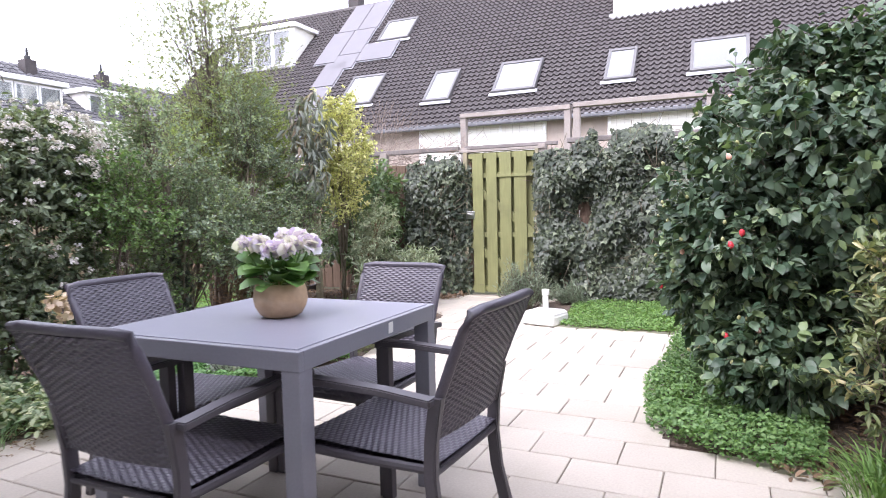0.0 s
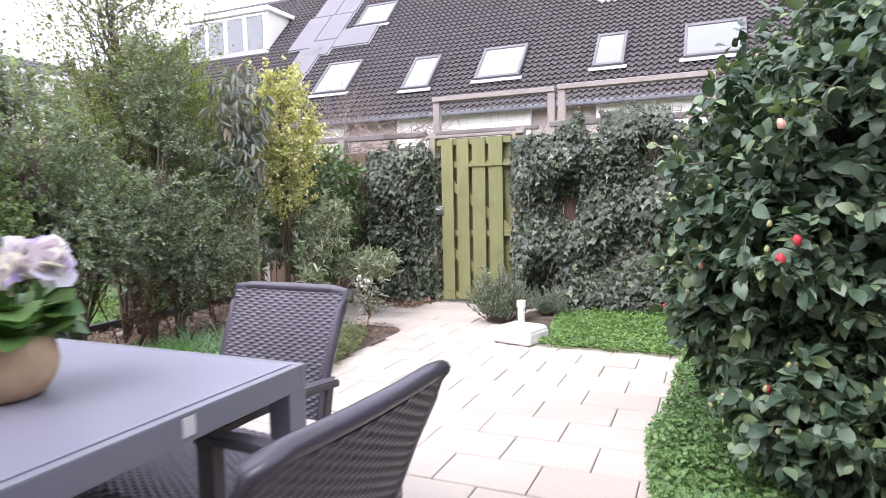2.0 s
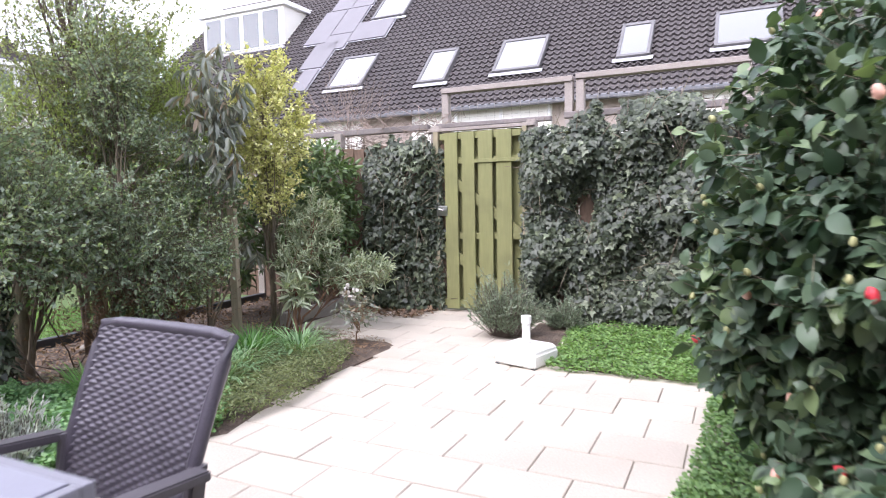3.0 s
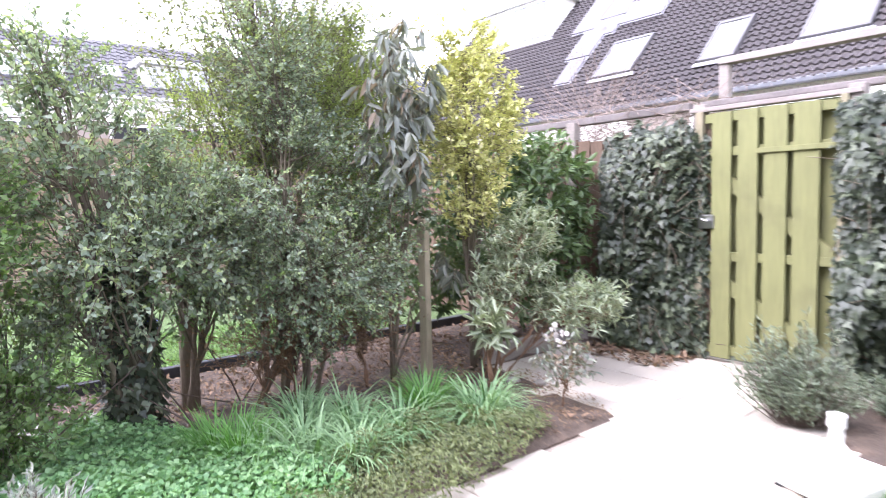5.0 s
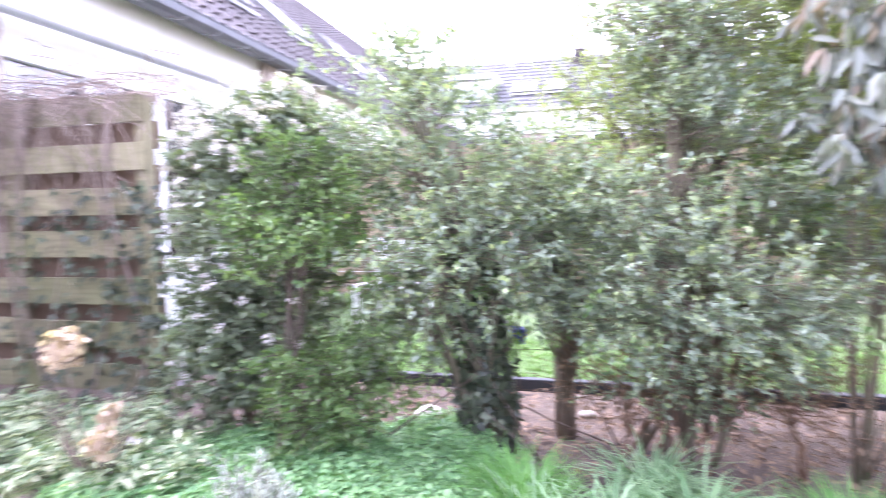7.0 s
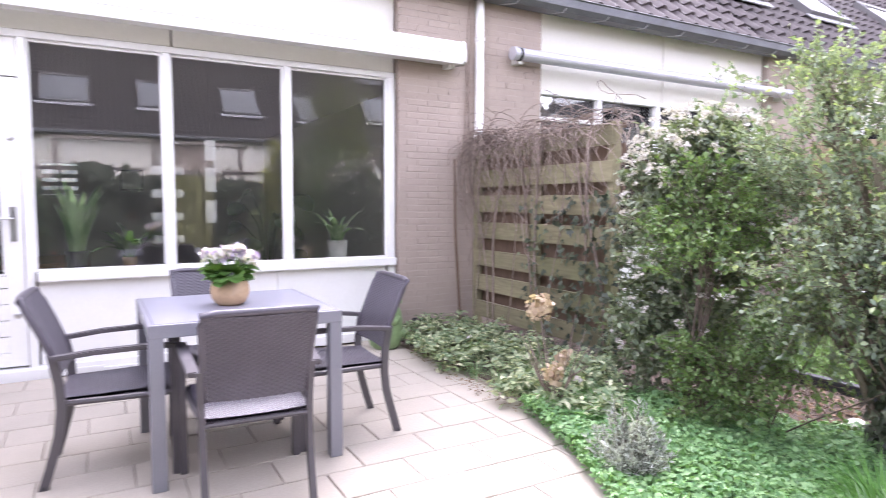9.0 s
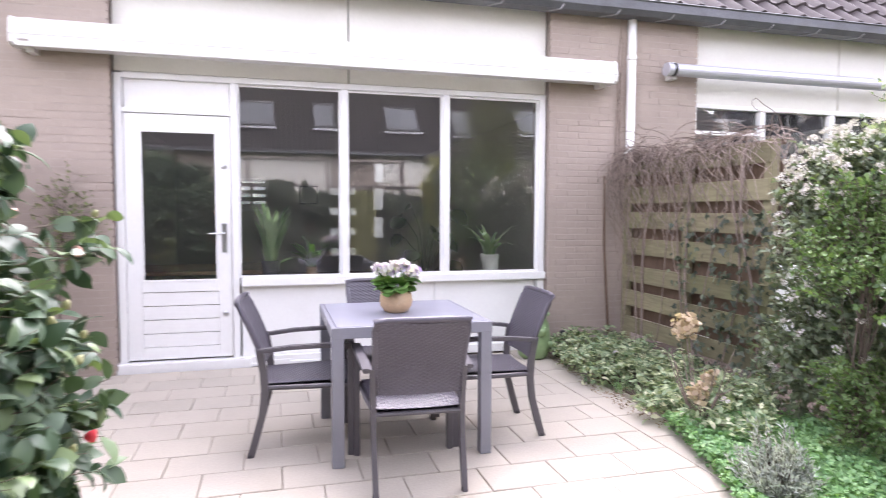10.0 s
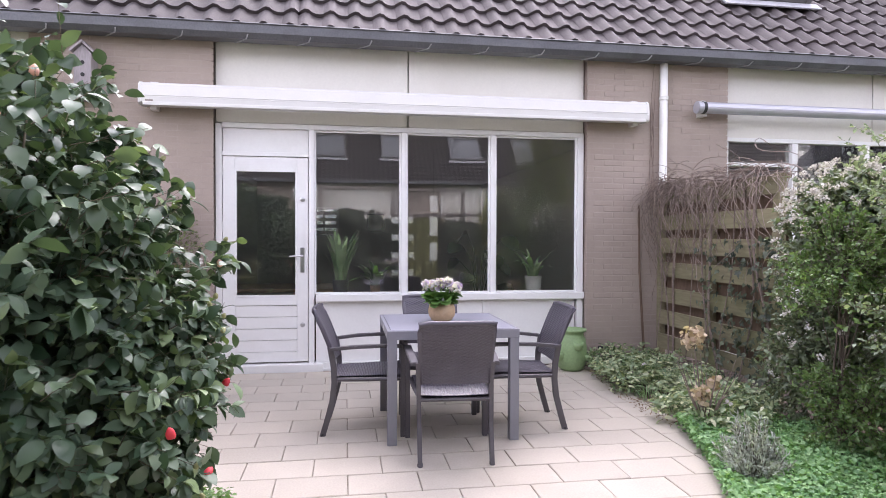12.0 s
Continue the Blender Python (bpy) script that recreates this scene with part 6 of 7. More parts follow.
O = np.column_stack([np.cos(a), np.sin(a), np.zeros(k)])
leaf_mesh("ivy_sleeve", IVYLEAF, P, O * 0.5 + np.array([0, 0, -0.8]) + rng.normal(size=(k, 3)) * 0.4, O + np.array([0, 0, 0.4]), 0.05, 0.046, M["ivy"], hollytree, "dark ivy round the trunk", rng=rng)
part("main_trunk", tube([(-4.04, 4.14, -0.05), (-4.02, 4.11, 0.5), (-4.00, 4.08, 1.0), (-3.93, 4.0, 1.5)], [0.085, 0.075, 0.065, 0.03], 10), M["bark"], hollytree, smooth=True)

second, _, _ = plant("hawthorn", "bushy small-leaved tree with a bare mossy trunk", "tree", [(-4.30, 4.50, 0), (-4.28, 4.46, 0)],
    [(-4.05, 4.45, 1.20, 0.45, 0.42, 0.36, 1.2), (-3.95, 4.55, 0.85, 0.35, 0.35, 0.22, 0.6)], 950, 15, 0.028, 0.017, SMALL, M["holly"], M["bark"], twig=0.16, shell=0.1, limb=0.02, limbs=50, seed=71, gap=-0.25, rough_edge=0.5)
part("main_trunk", tube([(-4.31, 4.49, -0.05), (-4.29, 4.48, 0.4), (-4.27, 4.48, 0.9), (-4.22, 4.5, 1.3)], [0.055, 0.05, 0.042, 0.02], 9), M["bark"], second, smooth=True)

plant("tall_shrub", "tall many-stemmed grey-green shrub with a wispy top", "tree", [(-4.20, 5.05, 0), (-4.05, 4.95, 0), (-4.0, 5.15, 0), (-4.15, 4.85, 0), (-3.92, 5.05, 0)],
    [(-3.95, 5.0, 1.35, 0.48, 0.52, 0.62, 2.0), (-3.95, 4.95, 2.0, 0.36, 0.42, 0.42, 0.45), (-3.80, 5.10, 0.80, 0.45, 0.60, 0.38, 1.5), (-3.85, 5.5, 1.0, 0.35, 0.35, 0.35, 0.6)],
    2700, 14, 0.028, 0.016, SMALL, M["holly"], M["bark"], twig=0.13, shell=0.15, limb=0.016, limbs=150, seed=81, gap=-0.3, rough_edge=0.45)
plant("thicket", "thicket of thin leafless brown stems under the hedge", "bush", [(-4.0, 4.75, 0), (-3.9, 5.0, 0), (-4.05, 5.3, 0), (-3.85, 5.25, 0), (-4.1, 5.0, 0), (-3.95, 5.5, 0)],
    [(-3.95, 4.8, 0.45, 0.3, 0.3, 0.25, 1), (-3.95, 5.15, 0.50, 0.3, 0.35, 0.25, 1), (-3.9, 5.5, 0.45, 0.3, 0.25, 0.25, 0.8)],
    420, 3, 0.026, 0.014, SMALL, M["litter"], M["redtwig"], twig=0.22, shell=0.1, limb=0.008, limbs=150, seed=86, up=0.7, rough_edge=0.4, twig_r=0.002)
plant("wispy_tree", "tall thin-twigged tree with sparse small olive leaves", "tree", [(-4.45, 5.2, 0), (-4.5, 5.05, 0)],
    [(-4.45, 5.1, 2.55, 0.75, 0.85, 0.75, 1.3), (-4.4, 5.0, 3.1, 0.6, 0.7, 0.6, 0.7), (-4.5, 5.0, 1.9, 0.6, 0.7, 0.5, 0.7)],
    1050, 12, 0.028, 0.016, SMALL, M["wisp"], M["twig"], twig=0.26, shell=0.1, limb=0.018, limbs=70, seed=91, up=0.9, rough_edge=0.3, gap=-0.6, twig_r=0.0016)
plant("feathery_tree", "broad feathery olive-green tree behind the hedge", "tree", [(-4.62, 5.30, 0), (-4.66, 5.22, 0)],
    [(-4.50, 5.25, 1.85, 0.55, 0.65, 0.50, 1.5), (-4.45, 5.20, 2.45, 0.42, 0.48, 0.40, 0.42), (-4.40, 4.70, 1.55, 0.42, 0.45, 0.42, 0.7), (-4.45, 5.70, 1.50, 0.40, 0.40, 0.50, 0.6)],
    1050, 13, 0.032, 0.009, SMALL, M["conifer"], M["twig"], twig=0.20, shell=0.2, limb=0.02, limbs=60, seed=93, up=1.0, rough_edge=0.34, gap=-0.45, twig_r=0.0014)
plant("arborvitae", "light green feathery conifer", "tree", [(-4.7, 5.95, 0)],
    [(-4.7, 5.9, 1.7, 0.42, 0.50, 1.0, 1.5), (-4.75, 5.7, 2.2, 0.34, 0.42, 0.45, 0.8)], 1500, 14, 0.040, 0.010, SMALL, M["conifer"], M["twig"], twig=0.16, shell=0.35, limb=0.02, limbs=24, seed=95, up=0.9, rough_edge=0.2)
plant("rhododendron", "rhododendron with long drooping grey-green leaves", "bush", [(-4.0, 5.75, 0), (-3.95, 5.7, 0)],
    [(-3.75, 5.70, 1.92, 0.20, 0.24, 0.40, 1.5), (-3.7, 5.62, 1.50, 0.20, 0.25, 0.25, 0.7), (-3.95, 6.15, 0.75, 0.16, 0.16, 0.12, 0.12)], 100, 8, 0.128, 0.034, OVAL, M["rhodo"], M["bark"], twig=0.06, shell=0.2, limb=0.013, limbs=26, seed=101, droop=1.8, face_up=0.2, bend=0.5)
plant("euonymus", "bright yellow variegated evergreen shrub", "bush", [(-3.82, 6.35, 0), (-3.78, 6.28, 0)],
    [(-3.80, 6.30, 1.75, 0.36, 0.46, 0.50, 1.6), (-3.78, 6.28, 2.25, 0.24, 0.34, 0.28, 0.6), (-3.72, 6.28, 1.15, 0.24, 0.26, 0.28, 0.4)],
    950, 11, 0.042, 0.022, SMALL, M["yellow"], M["bark"], twig=0.12, shell=0.3, limb=0.016, limbs=34, seed=111, up=0.6, rough_edge=0.4, gap=-0.45)
plant("laurel", "green broad-leaved laurel in the fence corner", "bush", [(-3.95, 7.3, 0)],
    [(-3.95, 7.25, 1.25, 0.36, 0.38, 0.50, 1.2), (-4.0, 7.2, 0.75, 0.40, 0.42, 0.5, 0.8), (-4.5, 7.2, 1.0, 0.5, 0.4, 0.6, 0.8), (-4.65, 6.55, 0.95, 0.35, 0.55, 0.75, 1.2)], 800, 9, 0.085, 0.036, OVAL, M["laurel"], M["bark"], twig=0.10, shell=0.4, limb=0.016, limbs=22, seed=121, droop=0.3)
plant("euphorbia", "silvery green shrub with reddish bare stems", "bush", [(-3.46, 6.16, 0), (-3.50, 6.12, 0), (-3.42, 6.20, 0)],
    [(-3.42, 6.42, 0.92, 0.26, 0.28, 0.30, 1.0), (-3.12, 6.62, 0.50, 0.34, 0.26, 0.15, 0.9), (-3.48, 6.25, 0.62, 0.2, 0.22, 0.22, 0.5)],
    290, 14, 0.060, 0.013, OVAL, M["euphorbia"], M["redtwig"], twig=0.09, shell=0.2, limb=0.011, limbs=46, seed=131, up=0.8)
plant("hellebore", "silvery rosette plant with strap leaves", "plant", [(-3.32, 6.02, 0)], [(-3.32, 6.02, 0.42, 0.08, 0.08, 0.1, 1)], 14, 14, 0.12, 0.022, OVAL, M["euphorbia"], M["redtwig"], twig=0.10, shell=0.2, limb=0.022, limbs=9, seed=135, up=0.6)
plant("pale_azalea", "small open shrub with a few pale flowers", "bush", [(-2.80, 6.10, 0)], [(-2.80, 6.12, 0.27, 0.16, 0.16, 0.12, 1)], 44, 7, 0.045, 0.020, OVAL, M["rhodo"], M["redtwig"], twig=0.08, shell=0.3, limb=0.007, limbs=20, seed=136, up=0.8)
for i in range(5):
    rngf = np.random.default_rng(200 + i)
    c = np.array([-2.86 + 0.05 * math.cos(i * 2.2), 6.10 + 0.06 * math.sin(i * 2.2), 0.37 + 0.02 * i])
    d = unit(rngf.normal(size=(9, 3)) + np.array([0, 0, 0.7]))
    leaf_mesh("flower", PETAL, np.repeat(c[None], 9, axis=0), d, unit(rngf.normal(size=(9, 3))), 0.03, 0.026, M["whitepetal"], bpy.data.objects["pale_azalea"], rng=rngf)

# lavender clumps
def lavender(name, label, x, y, r, h, mat, n, seed):
    rng = np.random.default_rng(seed)
    ob = thing(name, label, "lavender", (x, y, 0))
    a, q = rng.uniform(0, math.tau, n), np.sqrt(rng.uniform(0, 1, n))
    B = np.column_stack([np.cos(a) * q * r, np.sin(a) * q * r, h * (1 - 0.45 * q ** 2) * rng.uniform(0.5, 1.2, n) * (1 + 0.22 * np.sin(a * 3 + seed))])
    B[:, :2] *= (1 + 0.25 * np.sin(a * 2 + seed * 1.7))[:, None] * rng.uniform(0.8, 1.25, (n, 1))
    A = B * np.array([0.35, 0.35, 0.0]) + np.array([0, 0, 0.01])
    tagged(twig_mesh("brushwood", A, B, 0.0022, 0.0012, M["twig"], ob), kind="stuff")
    t = rng.uniform(0.3, 1.05, (n, 16, 1))
    P = (A[:, None] + (B - A)[:, None] * t).reshape(-1, 3)
    D = np.repeat(unit(B - A), 16, axis=0) * 0.9 + rng.normal(size=P.shape) * 0.55
    leaf_mesh("leaves", SMALL, P, D, rng.normal(size=P.shape), 0.036, 0.007, mat, ob, rng=rng)
    return ob


lavender("lavender", "grey-green lavender clump beside the paving", -1.80, 6.78, 0.23, 0.44, M["lavender"], 420, 141)
lavender("lavender", "low grey lavender clump beside the gate path", -1.42, 7.18, 0.18, 0.24, M["lavender"], 170, 142)
lavender("lavender", "silver-grey lavender clump at the paving edge", -2.86, 3.56, 0.17, 0.28, M["greylav"], 210, 143)

# ground covers
IN_WEST = inside_of([(-3.0, 2.5), (-2.86, 3.0), (-2.80, 3.2), (-2.70, 3.45), (-2.56, 3.8), (-2.38, 4.25), (-2.62, 4.6), (-3.2, 4.5), (-3.6, 4.35), (-4.15, 4.0), (-4.05, 3.2), (-3.6, 2.7)])
carpet("ground_cover", "dense fresh green ground cover leaves", "ground cover", IN_WEST, (-4.3, -2.3, 2.4, 4.7), 95000, 0.024, 0.024, SMALL, M["cover"], (0.02, 0.15), seed=151)
IN_VINCA = inside_of([(-3.12, 0.5), (-2.97, 1.3), (-2.94, 2.2), (-2.90, 2.75), (-2.84, 3.0), (-3.3, 3.1), (-3.9, 2.4), (-3.9, 0.45), (-3.4, 0.42)])
carpet("periwinkle", "variegated periwinkle sprawling by the paving", "ground cover", IN_VINCA, (-4.0, -2.6, 0.4, 3.15), 15000, 0.048, 0.027, OVAL, M["vinca"], (0.02, 0.24), seed=152, patch=-0.35)
IN_CLOVER = inside_of([(-1.24, 5.97), (-1.1, 5.93), (-0.9, 5.98), (-0.7, 5.93), (-0.5, 5.97), (-0.24, 5.90), (-0.2, 6.9), (0.5, 7.3), (-0.3, 7.45), (-1.35, 7.3), (-1.3, 6.6)])
carpet("clover", "low bright green clover lawn", "ground cover", IN_CLOVER, (-1.5, 0.6, 5.94, 7.5), 26000, 0.024, 0.018, SMALL, M["clover"], (0.004, 0.085), seed=153)
IN_UNDER = inside_of([(-0.22, 3.60), (-0.10, 3.44), (0.08, 3.30), (0.22, 3.26), (0.40, 3.20), (0.52, 3.28), (0.60, 4.0), (0.55, 4.4), (0.3, 5.9), (-0.2, 6.0), (-0.24, 4.8), (-0.30, 4.25)])
carpet("ground_cover", "light green ground cover under the camellia", "ground cover", IN_UNDER, (-0.3, 0.95, 3.15, 6.05), 46000, 0.020, 0.018, OVAL, M["undercover"], (0.005, 0.13), seed=154, patch=-0.7)
carpet("dead_leaves", "brown dead leaves and bits under the camellia", "leaf litter", inside_of([(0.30, 3.18), (0.95, 3.12), (0.95, 4.6), (0.4, 4.6)]), (0.3, 1.0, 3.1, 4.6), 900, 0.045, 0.024, OVAL, M["litter"], (0.004, 0.035), seed=158, face_up=2.0, patch=-0.3)
IN_HEATH = inside_of([(-2.42, 4.2), (-2.33, 4.7), (-2.44, 5.35), (-2.62, 5.80), (-3.1, 5.4), (-2.95, 4.8), (-2.7, 4.35)])
carpet("heath", "low wiry grey-green heath at the bed edge", "ground cover", IN_HEATH, (-3.2, -2.25, 4.1, 5.85), 18000, 0.030, 0.008, SMALL, M["heath"], (0.01, 0.16), seed=155, face_up=0.2)
carpet("dead_leaves", "brown dead leaves and bark scattered on the soil", "leaf litter", inside_of([(-2.62, 4.6), (-2.55, 6.1), (-3.7, 6.4), (-4.2, 7.7), (-5.05, 7.7), (-5.05, 2.6), (-3.6, 2.7), (-3.4, 4.3)]), (-5.1, -2.55, 2.6, 7.7), 9000, 0.040, 0.020, OVAL, M["litter"], (0.004, 0.03), seed=156, face_up=2.0, patch=-0.6)
carpet("dead_leaves", "brown dead leaves along the ivy foot", "leaf litter", lambda P: np.ones(len(P), bool), (-3.6, -2.85, 7.2, 7.72), 500, 0.05, 0.026, OVAL, M["litter"], (0.004, 0.03), seed=157, face_up=2.0)
carpet("dead_leaves", "brown leaves and twigs in the bed corner", "leaf litter", inside_of([(-2.55, 5.7), (-2.52, 6.2), (-3.0, 6.5), (-3.6, 6.5), (-3.6, 5.8)]), (-3.6, -2.5, 5.7, 6.5), 2200, 0.018, 0.009, OVAL, M["litter"], (0.004, 0.03), seed=159, face_up=1.6, patch=-0.5)
for i, (x, y) in enumerate(((-3.01, 4.62), (-3.17, 4.97), (-3.06, 5.74), (-2.92, 4.80), (-3.30, 4.72), (-3.42, 5.02), (-3.05, 5.14), (-2.94, 5.56), (-3.14, 4.46), (-3.62, 4.86))):
    blades("daffodil", "arching blue-green daffodil leaves without flowers", "plant", [(x, y)], 140, 0.34, 0.0105, M["daffodil"], 0.68, 0.12, 160 + i, "daffodil clumps", "stuff")
for i, (x, y, n) in enumerate(((-3.32, 4.40, 380), (-3.43, 4.33, 180), (-3.25, 5.45, 380))):
    blades("grass_tuft", "upright tuft of fine bright green blades", "grass", [(x, y)], n, 0.29, 0.0062, M["brightblade"], 0.42, 0.12, 172 + i, "grass tufts in the bed", "stuff")
carpet("dead_leaves", "brown litter along the paving edge", "leaf litter", lambda P: P[:, 0] < -2.98 - 0.12 * np.sin(P[:, 1] * 2.3) * 0.6, (-3.24, -2.9, 0.7, 3.1), 700, 0.024, 0.011, OVAL, M["litter"], (0.004, 0.025), seed=162, face_up=1.6, patch=-0.2)
blades("grass_tuft", "thin grass growing at the paving edge", "grass", [(-3.17, 1.75), (-3.22, 2.0), (-3.15, 2.2), (-3.25, 2.35), (-3.3, 2.15), (-3.2, 2.5)], 40, 0.20, 0.005, M["daffodil"], 0.6, 0.10, 179, "", "stuff")
blades("daffodil", "arching blue-green strap leaves by the paving", "plant", [(-3.35, 2.35)], 70, 0.26, 0.012, M["daffodil"], 0.5, 0.09, 180, "daffodil clumps", "stuff")
blades("grass_tuft", "tuft of bright grass beside the camellia", "grass", [(0.66, 3.12), (0.78, 3.2), (0.72, 3.28), (0.86, 3.3)], 90, 0.22, 0.008, M["grassblade"], 0.55, 0.12, 181)
rng = np.random.default_rng(190)
cs = [(rng.uniform(-6.6, -5.2), rng.uniform(2.2, 6.8)) for _ in range(3600)]
blades("lawn_grass", "mown grass of the next garden", "grass", cs, 7, 0.06, 0.005, M["grassblade"], 0.5, 0.04, 191, "", "stuff", 0.03)

# dry vine over the slatted screen
rng = np.random.default_rng(200)
vine = thing("dry_vine", "tangle of bare reddish-brown vine over the screen", "vine")
A, B = [], []
for i in range(440):
    y = rng.uniform(0.42, 2.35) if i % 3 else rng.uniform(0.40, 0.9)
    p = np.array([-4.0 + rng.normal() * 0.05, y, 1.86 + rng.uniform(-0.05, 0.10)])
    d = np.array([rng.uniform(-0.05, 0.35), rng.normal() * 0.6, rng.uniform(-0.25, 0.16)])
    d /= np.linalg.norm(d)
    steps = int(rng.uniform(4, 9) if i < 310 else rng.uniform(10, 22))
    for s in range(steps):
        q = p + d * 0.062
        q[1] = max(q[1], 0.43 + 0.04 * math.sin(7.0 * q[2] + i))
        if q[0] < -3.955 and q[2] < 1.85:
            q[0] = -3.95
        A.append(p)
        B.append(q)
        p = q
        d = d + np.array([-0.9 * (p[0] + 3.93) + rng.normal() * 0.12, rng.normal() * 0.30, -0.13 + rng.normal() * 0.14])
        d /= np.linalg.norm(d)
        if p[2] < 0.3:
            break
tagged(twig_mesh("vine_tangle", np.array(A), np.array(B), 0.0030, 0.0026, M["vine"], vine), kind="stuff")
for i in range(9):
    thick = bmesh.new()
    y = 0.45 + i * 0.21
    pts = [(-3.94 + 0.02 * math.sin(z * 5 + i), y + 0.10 * math.sin(z * 2.3 + i * 1.7), z) for z in np.linspace(0.0, 1.9, 12)]
    tube(pts, 0.0045 + 0.003 * (i % 3), 6, True, thick)
    part("stem", thick, M["vine"], vine)
rng = np.random.default_rng(202)
k = 480
P = np.column_stack([rng.uniform(-3.95, -3.86, k), 2.4 - 1.1 * rng.uniform(0, 1, k) ** 1.6, rng.uniform(0.05, 1.35, k)])
leaf_mesh("ivy_leaves", IVYLEAF, P, np.column_stack([rng.normal(size=k) * 0.3 + 0.3, rng.normal(size=k), -0.8 + rng.normal(size=k) * 0.4]), np.array([[1.0, 0, 0.4]]) + rng.normal(size=(k, 3)) * 0.4, 0.05, 0.045, M["ivy"], vine, "dark ivy leaves", rng=rng)

# dried hydrangea
hyd = thing("hydrangea", "dried hydrangea with brown papery flower heads", "plant")
hs = bmesh.new()
rng = np.random.default_rng(210)
for x, y, z, r in ((-3.10, 2.56, 0.635, 0.085), (-3.02, 2.80, 0.30, 0.05), (-3.16, 2.72, 0.36, 0.04)):
    hs = bmesh.new()
    tube([(-3.14, 2.66, 0), (-3.14 + (x + 3.14) * 0.6, 2.66 + (y - 2.66) * 0.6, z * 0.6), (x, y, z)], [0.007, 0.005, 0.004], 6, True, hs)
    part("stem", hs, M["vine"], hyd)
    k = int(1500 * r)
    d = unit(rng.normal(size=(k, 3)))
    leaf_mesh("flower_head", PETAL, np.array([[x, y, z]]) + d * r * rng.uniform(0.55, 1.0, (k, 1)), unit(rng.normal(size=(k, 3))), d, 0.032, 0.034, M["hydrangea"], hyd, rng=rng)
for i in range(16):
    a = i * 2.4
    hs = bmesh.new()
    tube([(-3.14, 2.66, 0), (-3.14 + 0.10 * math.cos(a), 2.66 + 0.12 * math.sin(a), 0.25), (-3.14 + 0.18 * math.cos(a), 2.66 + 0.23 * math.sin(a), 0.42 + 0.1 * math.sin(i * 3))], [0.005, 0.004, 0.002], 5, True, hs)
    part("stem", hs, M["vine"], hyd)
plant("wall_climber", "thin climber with a few leaves on the brick wall", "climber", [(0.95, 0.42, 0)], [(0.92, 0.40, 1.25, 0.22, 0.06, 0.42, 1)], 130, 4, 0.03, 0.02, SMALL, M["heath"], M["twig"], twig=0.12, shell=0.1, limb=0.006, limbs=16, seed=220)
for i, (x, y, z) in enumerate(((-3.35, 1.35, 0.2), (-3.25, 2.75, 0.22), (-3.7, 2.65, 0.35))):
    rngf = np.random.default_rng(230 + i)
    d = unit(rngf.normal(size=(6, 3)) + np.array([0, 0, 0.5]))
    fl = thing("periwinkle_flower", "single violet-blue periwinkle flower", "flower", group="periwinkle flowers")
    leaf_mesh("petals", PETAL, np.repeat(np.array([[x, y, z]]), 6, axis=0), d, unit(rngf.normal(size=(6, 3))), 0.024, 0.02, M["petal"], fl, rng=rngf)
    part("stem", tube([(x, y, z), (x - 0.01, y, 0.0)], 0.002, 5), M["primula_leaf"], fl)

# ---- bricks, tiles and pavers ----
tv, tf = tile_shape()
tile_me = bpy.data.meshes.new("tile")
tile_me.from_pydata(tv, [], tf)
tile_me.materials.append(M["tile"])
tile_me.polygons.foreach_set("use_smooth", [True] * len(tile_me.polygons))
upv = Vector(UP_OWN).normalized()
nv = Vector((1, 0, 0)).cross(upv).normalized()
if nv.z < 0:
    nv = -nv
TM = Matrix((Vector((-1, 0, 0)), upv, nv)).transposed().to_4x4()
for r in range(9):
    for c in range(33):
        ob = new("tile", tile_me)
        ob.parent = roof_house
        p = Vector(BASE_OWN) + Vector((-0.2 - c * 0.245, 0, 0)) + upv * (r * 0.335) + nv * 0.002 * math.sin(c * 3.1 + r)
        TM.translation = p
        ob.matrix_basis = TM.copy()


def chamfered(w, d, h, c, mat, name):
    """A cheap block with chamfered top edges; origin at the middle of its top."""
    v = [(-w / 2, -d / 2, -h), (w / 2, -d / 2, -h), (w / 2, d / 2, -h), (-w / 2, d / 2, -h), (-w / 2, -d / 2, -c), (w / 2, -d / 2, -c), (w / 2, d / 2, -c), (-w / 2, d / 2, -c),
         (-w / 2 + c, -d / 2 + c, 0), (w / 2 - c, -d / 2 + c, 0), (w / 2 - c, d / 2 - c, 0), (-w / 2 + c, d / 2 - c, 0)]
    f = [(0, 1, 5, 4), (1, 2, 6, 5), (2, 3, 7, 6), (3, 0, 4, 7), (4, 5, 9, 8), (5, 6, 10, 9), (6, 7, 11, 10), (7, 4, 8, 11), (8, 9, 10, 11)]
    me = bpy.data.meshes.new(name)
    me.from_pydata(v, [], f)
    me.materials.append(mat)
    return me


# bricks of the piers, in half bond
BL, BH, J = 0.212, 0.051, 0.0105
brick_me = chamfered(BL, BH, 0.05, 0.003, M["brick"], "brick")
RX = pose(0, 0, 0, 90, 0, 180)
rest_v, rest_f = [], []
single = 0
rng = np.random.default_rng(300)
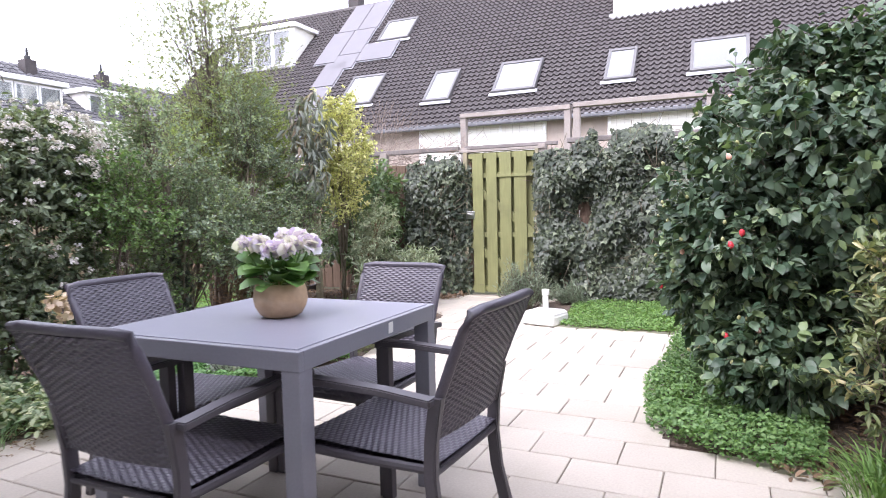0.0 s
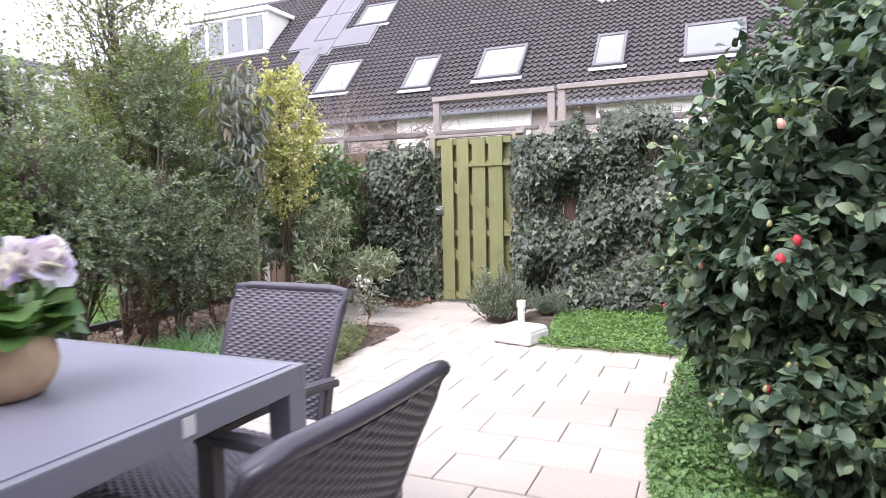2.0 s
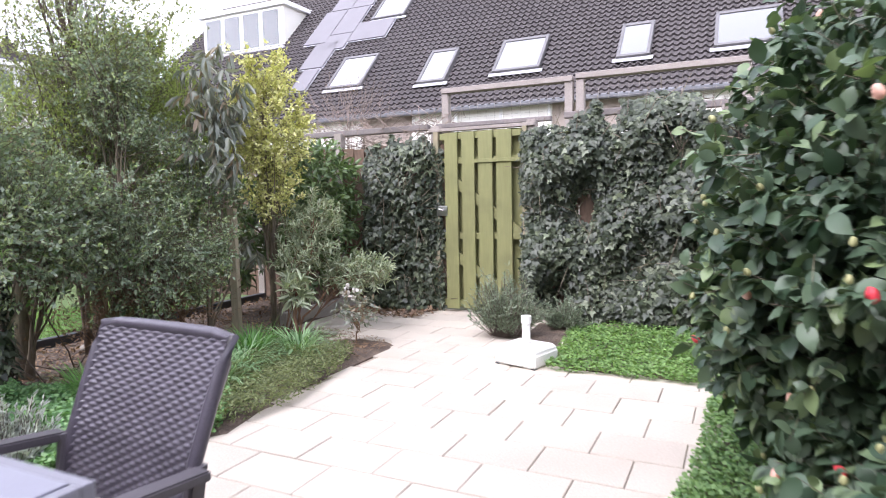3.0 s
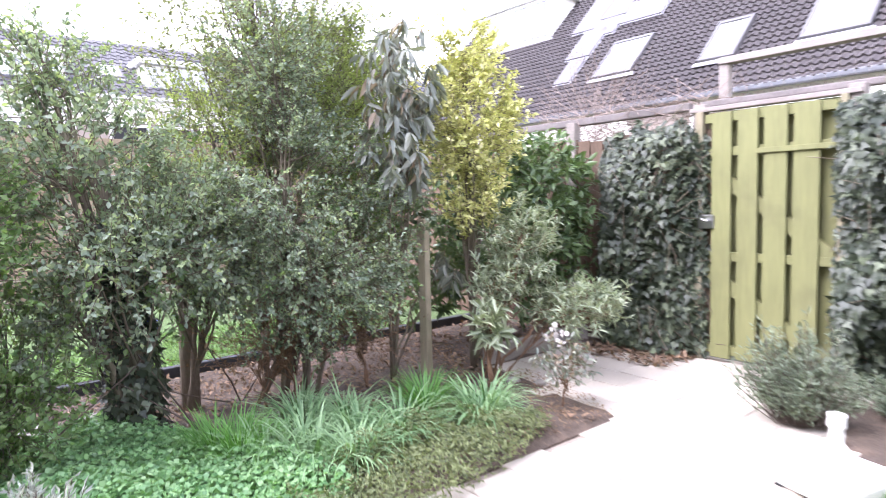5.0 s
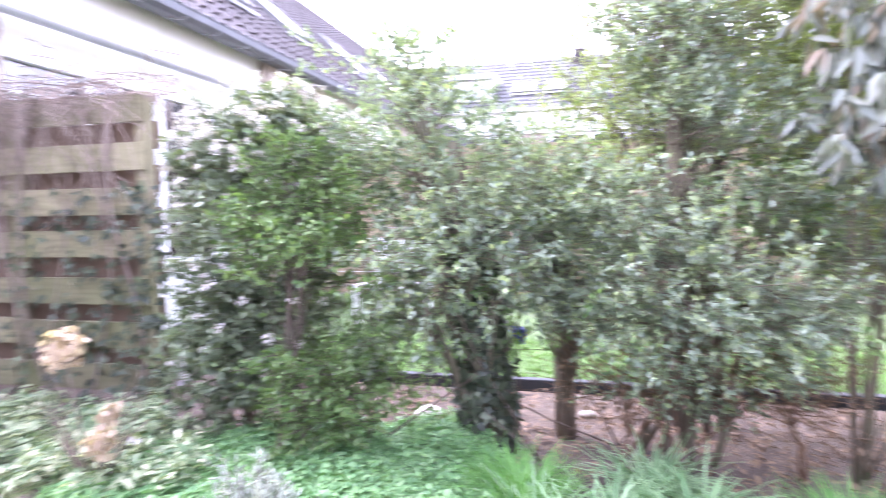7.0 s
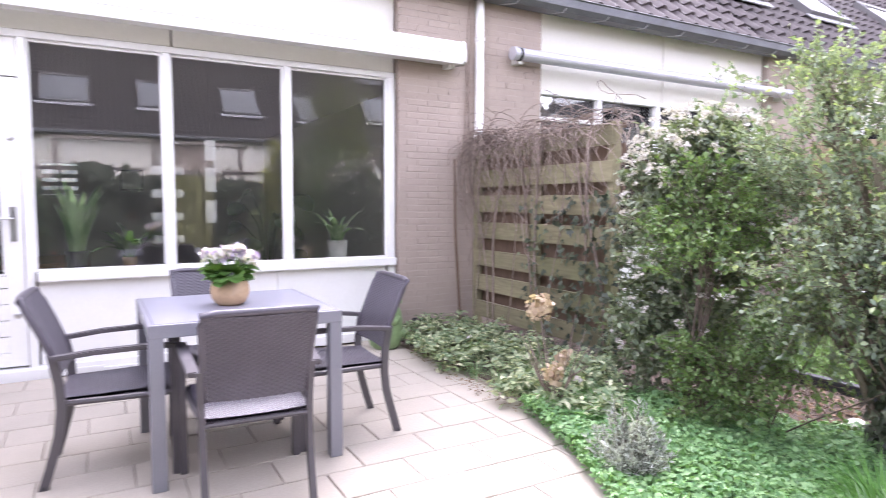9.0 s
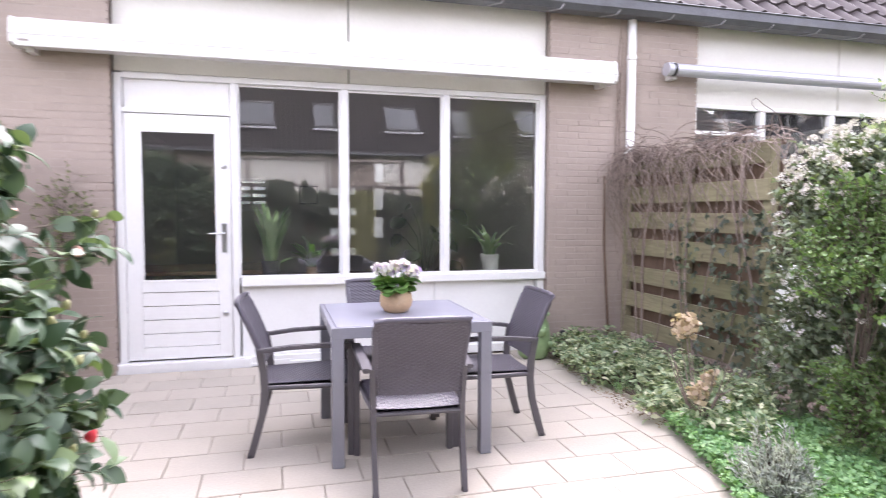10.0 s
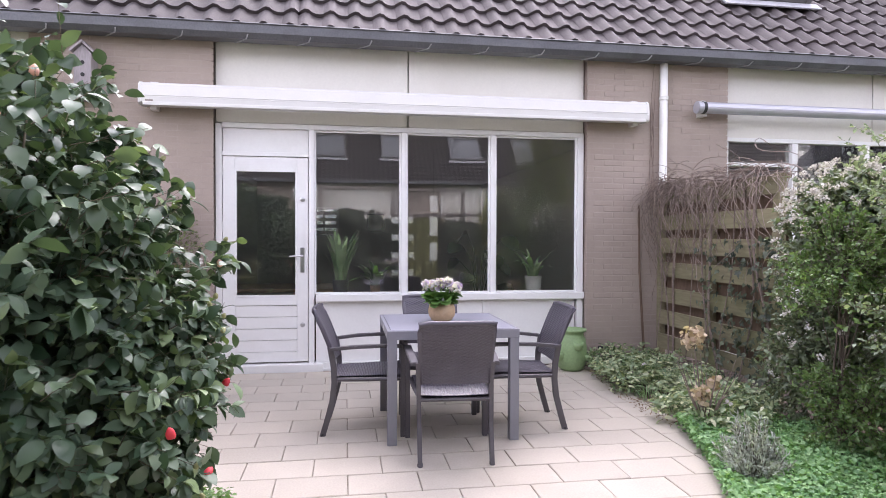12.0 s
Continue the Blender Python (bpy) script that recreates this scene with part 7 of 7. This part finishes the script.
for a, b in PIERS[1:4]:
    course = 0
    z = 0.03
    while z < 3.30:
        x = a + (0 if course % 2 else -(BL + J) / 2)
        while x < b - 0.02:
            x0, x1 = max(x, a), min(x + BL, b)
            if x1 - x0 > 0.03:
                near = abs(a + 4.835) < 0.01 and 0.55 < z < 2.2 and x0 > -4.3
                full = abs(x1 - x0 - BL) < 1e-6
                dy = rng.uniform(-0.0025, 0.0015)
                if near and full and single < 240:
                    ob = new("brick", brick_me)
                    ob.parent = wall_house
                    ob.matrix_basis = Matrix.Translation((x0 + BL / 2, FACE + dy, z + BH / 2)) @ RX
                    single += 1
                else:
                    n0 = len(rest_v)
                    for yy in (FACE - 0.045, FACE + dy):
                        rest_v += [(x0, yy, z), (x1, yy, z), (x1, yy, z + BH), (x0, yy, z + BH)]
                    rest_f += [tuple(n0 + q for q in f) for f in ((4, 7, 6, 5), (0, 1, 5, 4), (1, 2, 6, 5), (2, 3, 7, 6), (3, 0, 4, 7))]
            x += BL + J
        z += BH + J
        course += 1
tagged(link_mesh("brickwork", rest_v, rest_f, M["brick"], wall_house), kind="stuff")

# paving: small slabs in half bond, a border course at each side
floor_paving = thing("paving", "pale sand-coloured concrete slabs laid in half bond", "paving", kind="structure")
base_ob = sheet("paving_bed", PAVED, -0.016, M["sand"], "dark sand joints between paving slabs", "sand")
SW, SD = 0.392, 0.277
IN_PAVED = inside_of(PAVED)
sizes = {}
rng = np.random.default_rng(310)
count = 0
slabs = []
row = 0
y = 3.089 - 10 * SD
while y < 7.9:
    off = -0.681 if (round((y - 3.089) / SD) % 2 == 0) else -0.485
    k = -9
    while k < 6:
        x = off + k * SW
        slabs.append((x, x + SW, y, y + SD))
        k += 1
    y += SD
for x0, x1, y0, y1 in slabs:
    ym = (y0 + y1) / 2
    lo = -2.81 if ym < 3.8 else -2.62 if ym < 4.4 else -2.50 if ym < 6.2 else -3.75
    if x1 <= lo + 0.03:
        continue
    x0, x1 = max(x0, lo), min(x1, 1.42)
    if x1 - x0 < 0.06:
        continue
    mid = np.array([[(x0 + x1) / 2, (y0 + y1) / 2, 0], [x0 + 0.05, y0 + 0.05, 0], [x1 - 0.05, y1 - 0.05, 0], [x0 + 0.05, y1 - 0.05, 0], [x1 - 0.05, y0 + 0.05, 0]])
    if IN_PAVED(mid).sum() < 1 or y0 < 0.25 or x1 > 1.44:
        continue
    w, d = round(x1 - x0 - 0.0042, 3), round(y1 - y0 - 0.0080, 3)
    if (w, d) not in sizes:
        sizes[(w, d)] = chamfered(w, d, 0.05, 0.004, M["paver"], "slab")
    ob = new("slab", sizes[(w, d)])
    ob.parent = floor_paving
    ob.matrix_basis = pose((x0 + x1) / 2, (y0 + y1) / 2, rng.uniform(-0.0015, 0.0015), rng.normal() * 0.15, rng.normal() * 0.15, rng.normal() * 0.15)
edge_me = chamfered(0.286, 0.393, 0.05, 0.004, M["paver"], "edge_slab")
for i in range(10):
    ob = new("edge_slab", edge_me)
    ob.parent = floor_paving
    ob.matrix_basis = pose(-2.81 - 0.148, 0.45 + i * 0.40, 0, 0.1, 0.1, rng.normal() * 0.2)
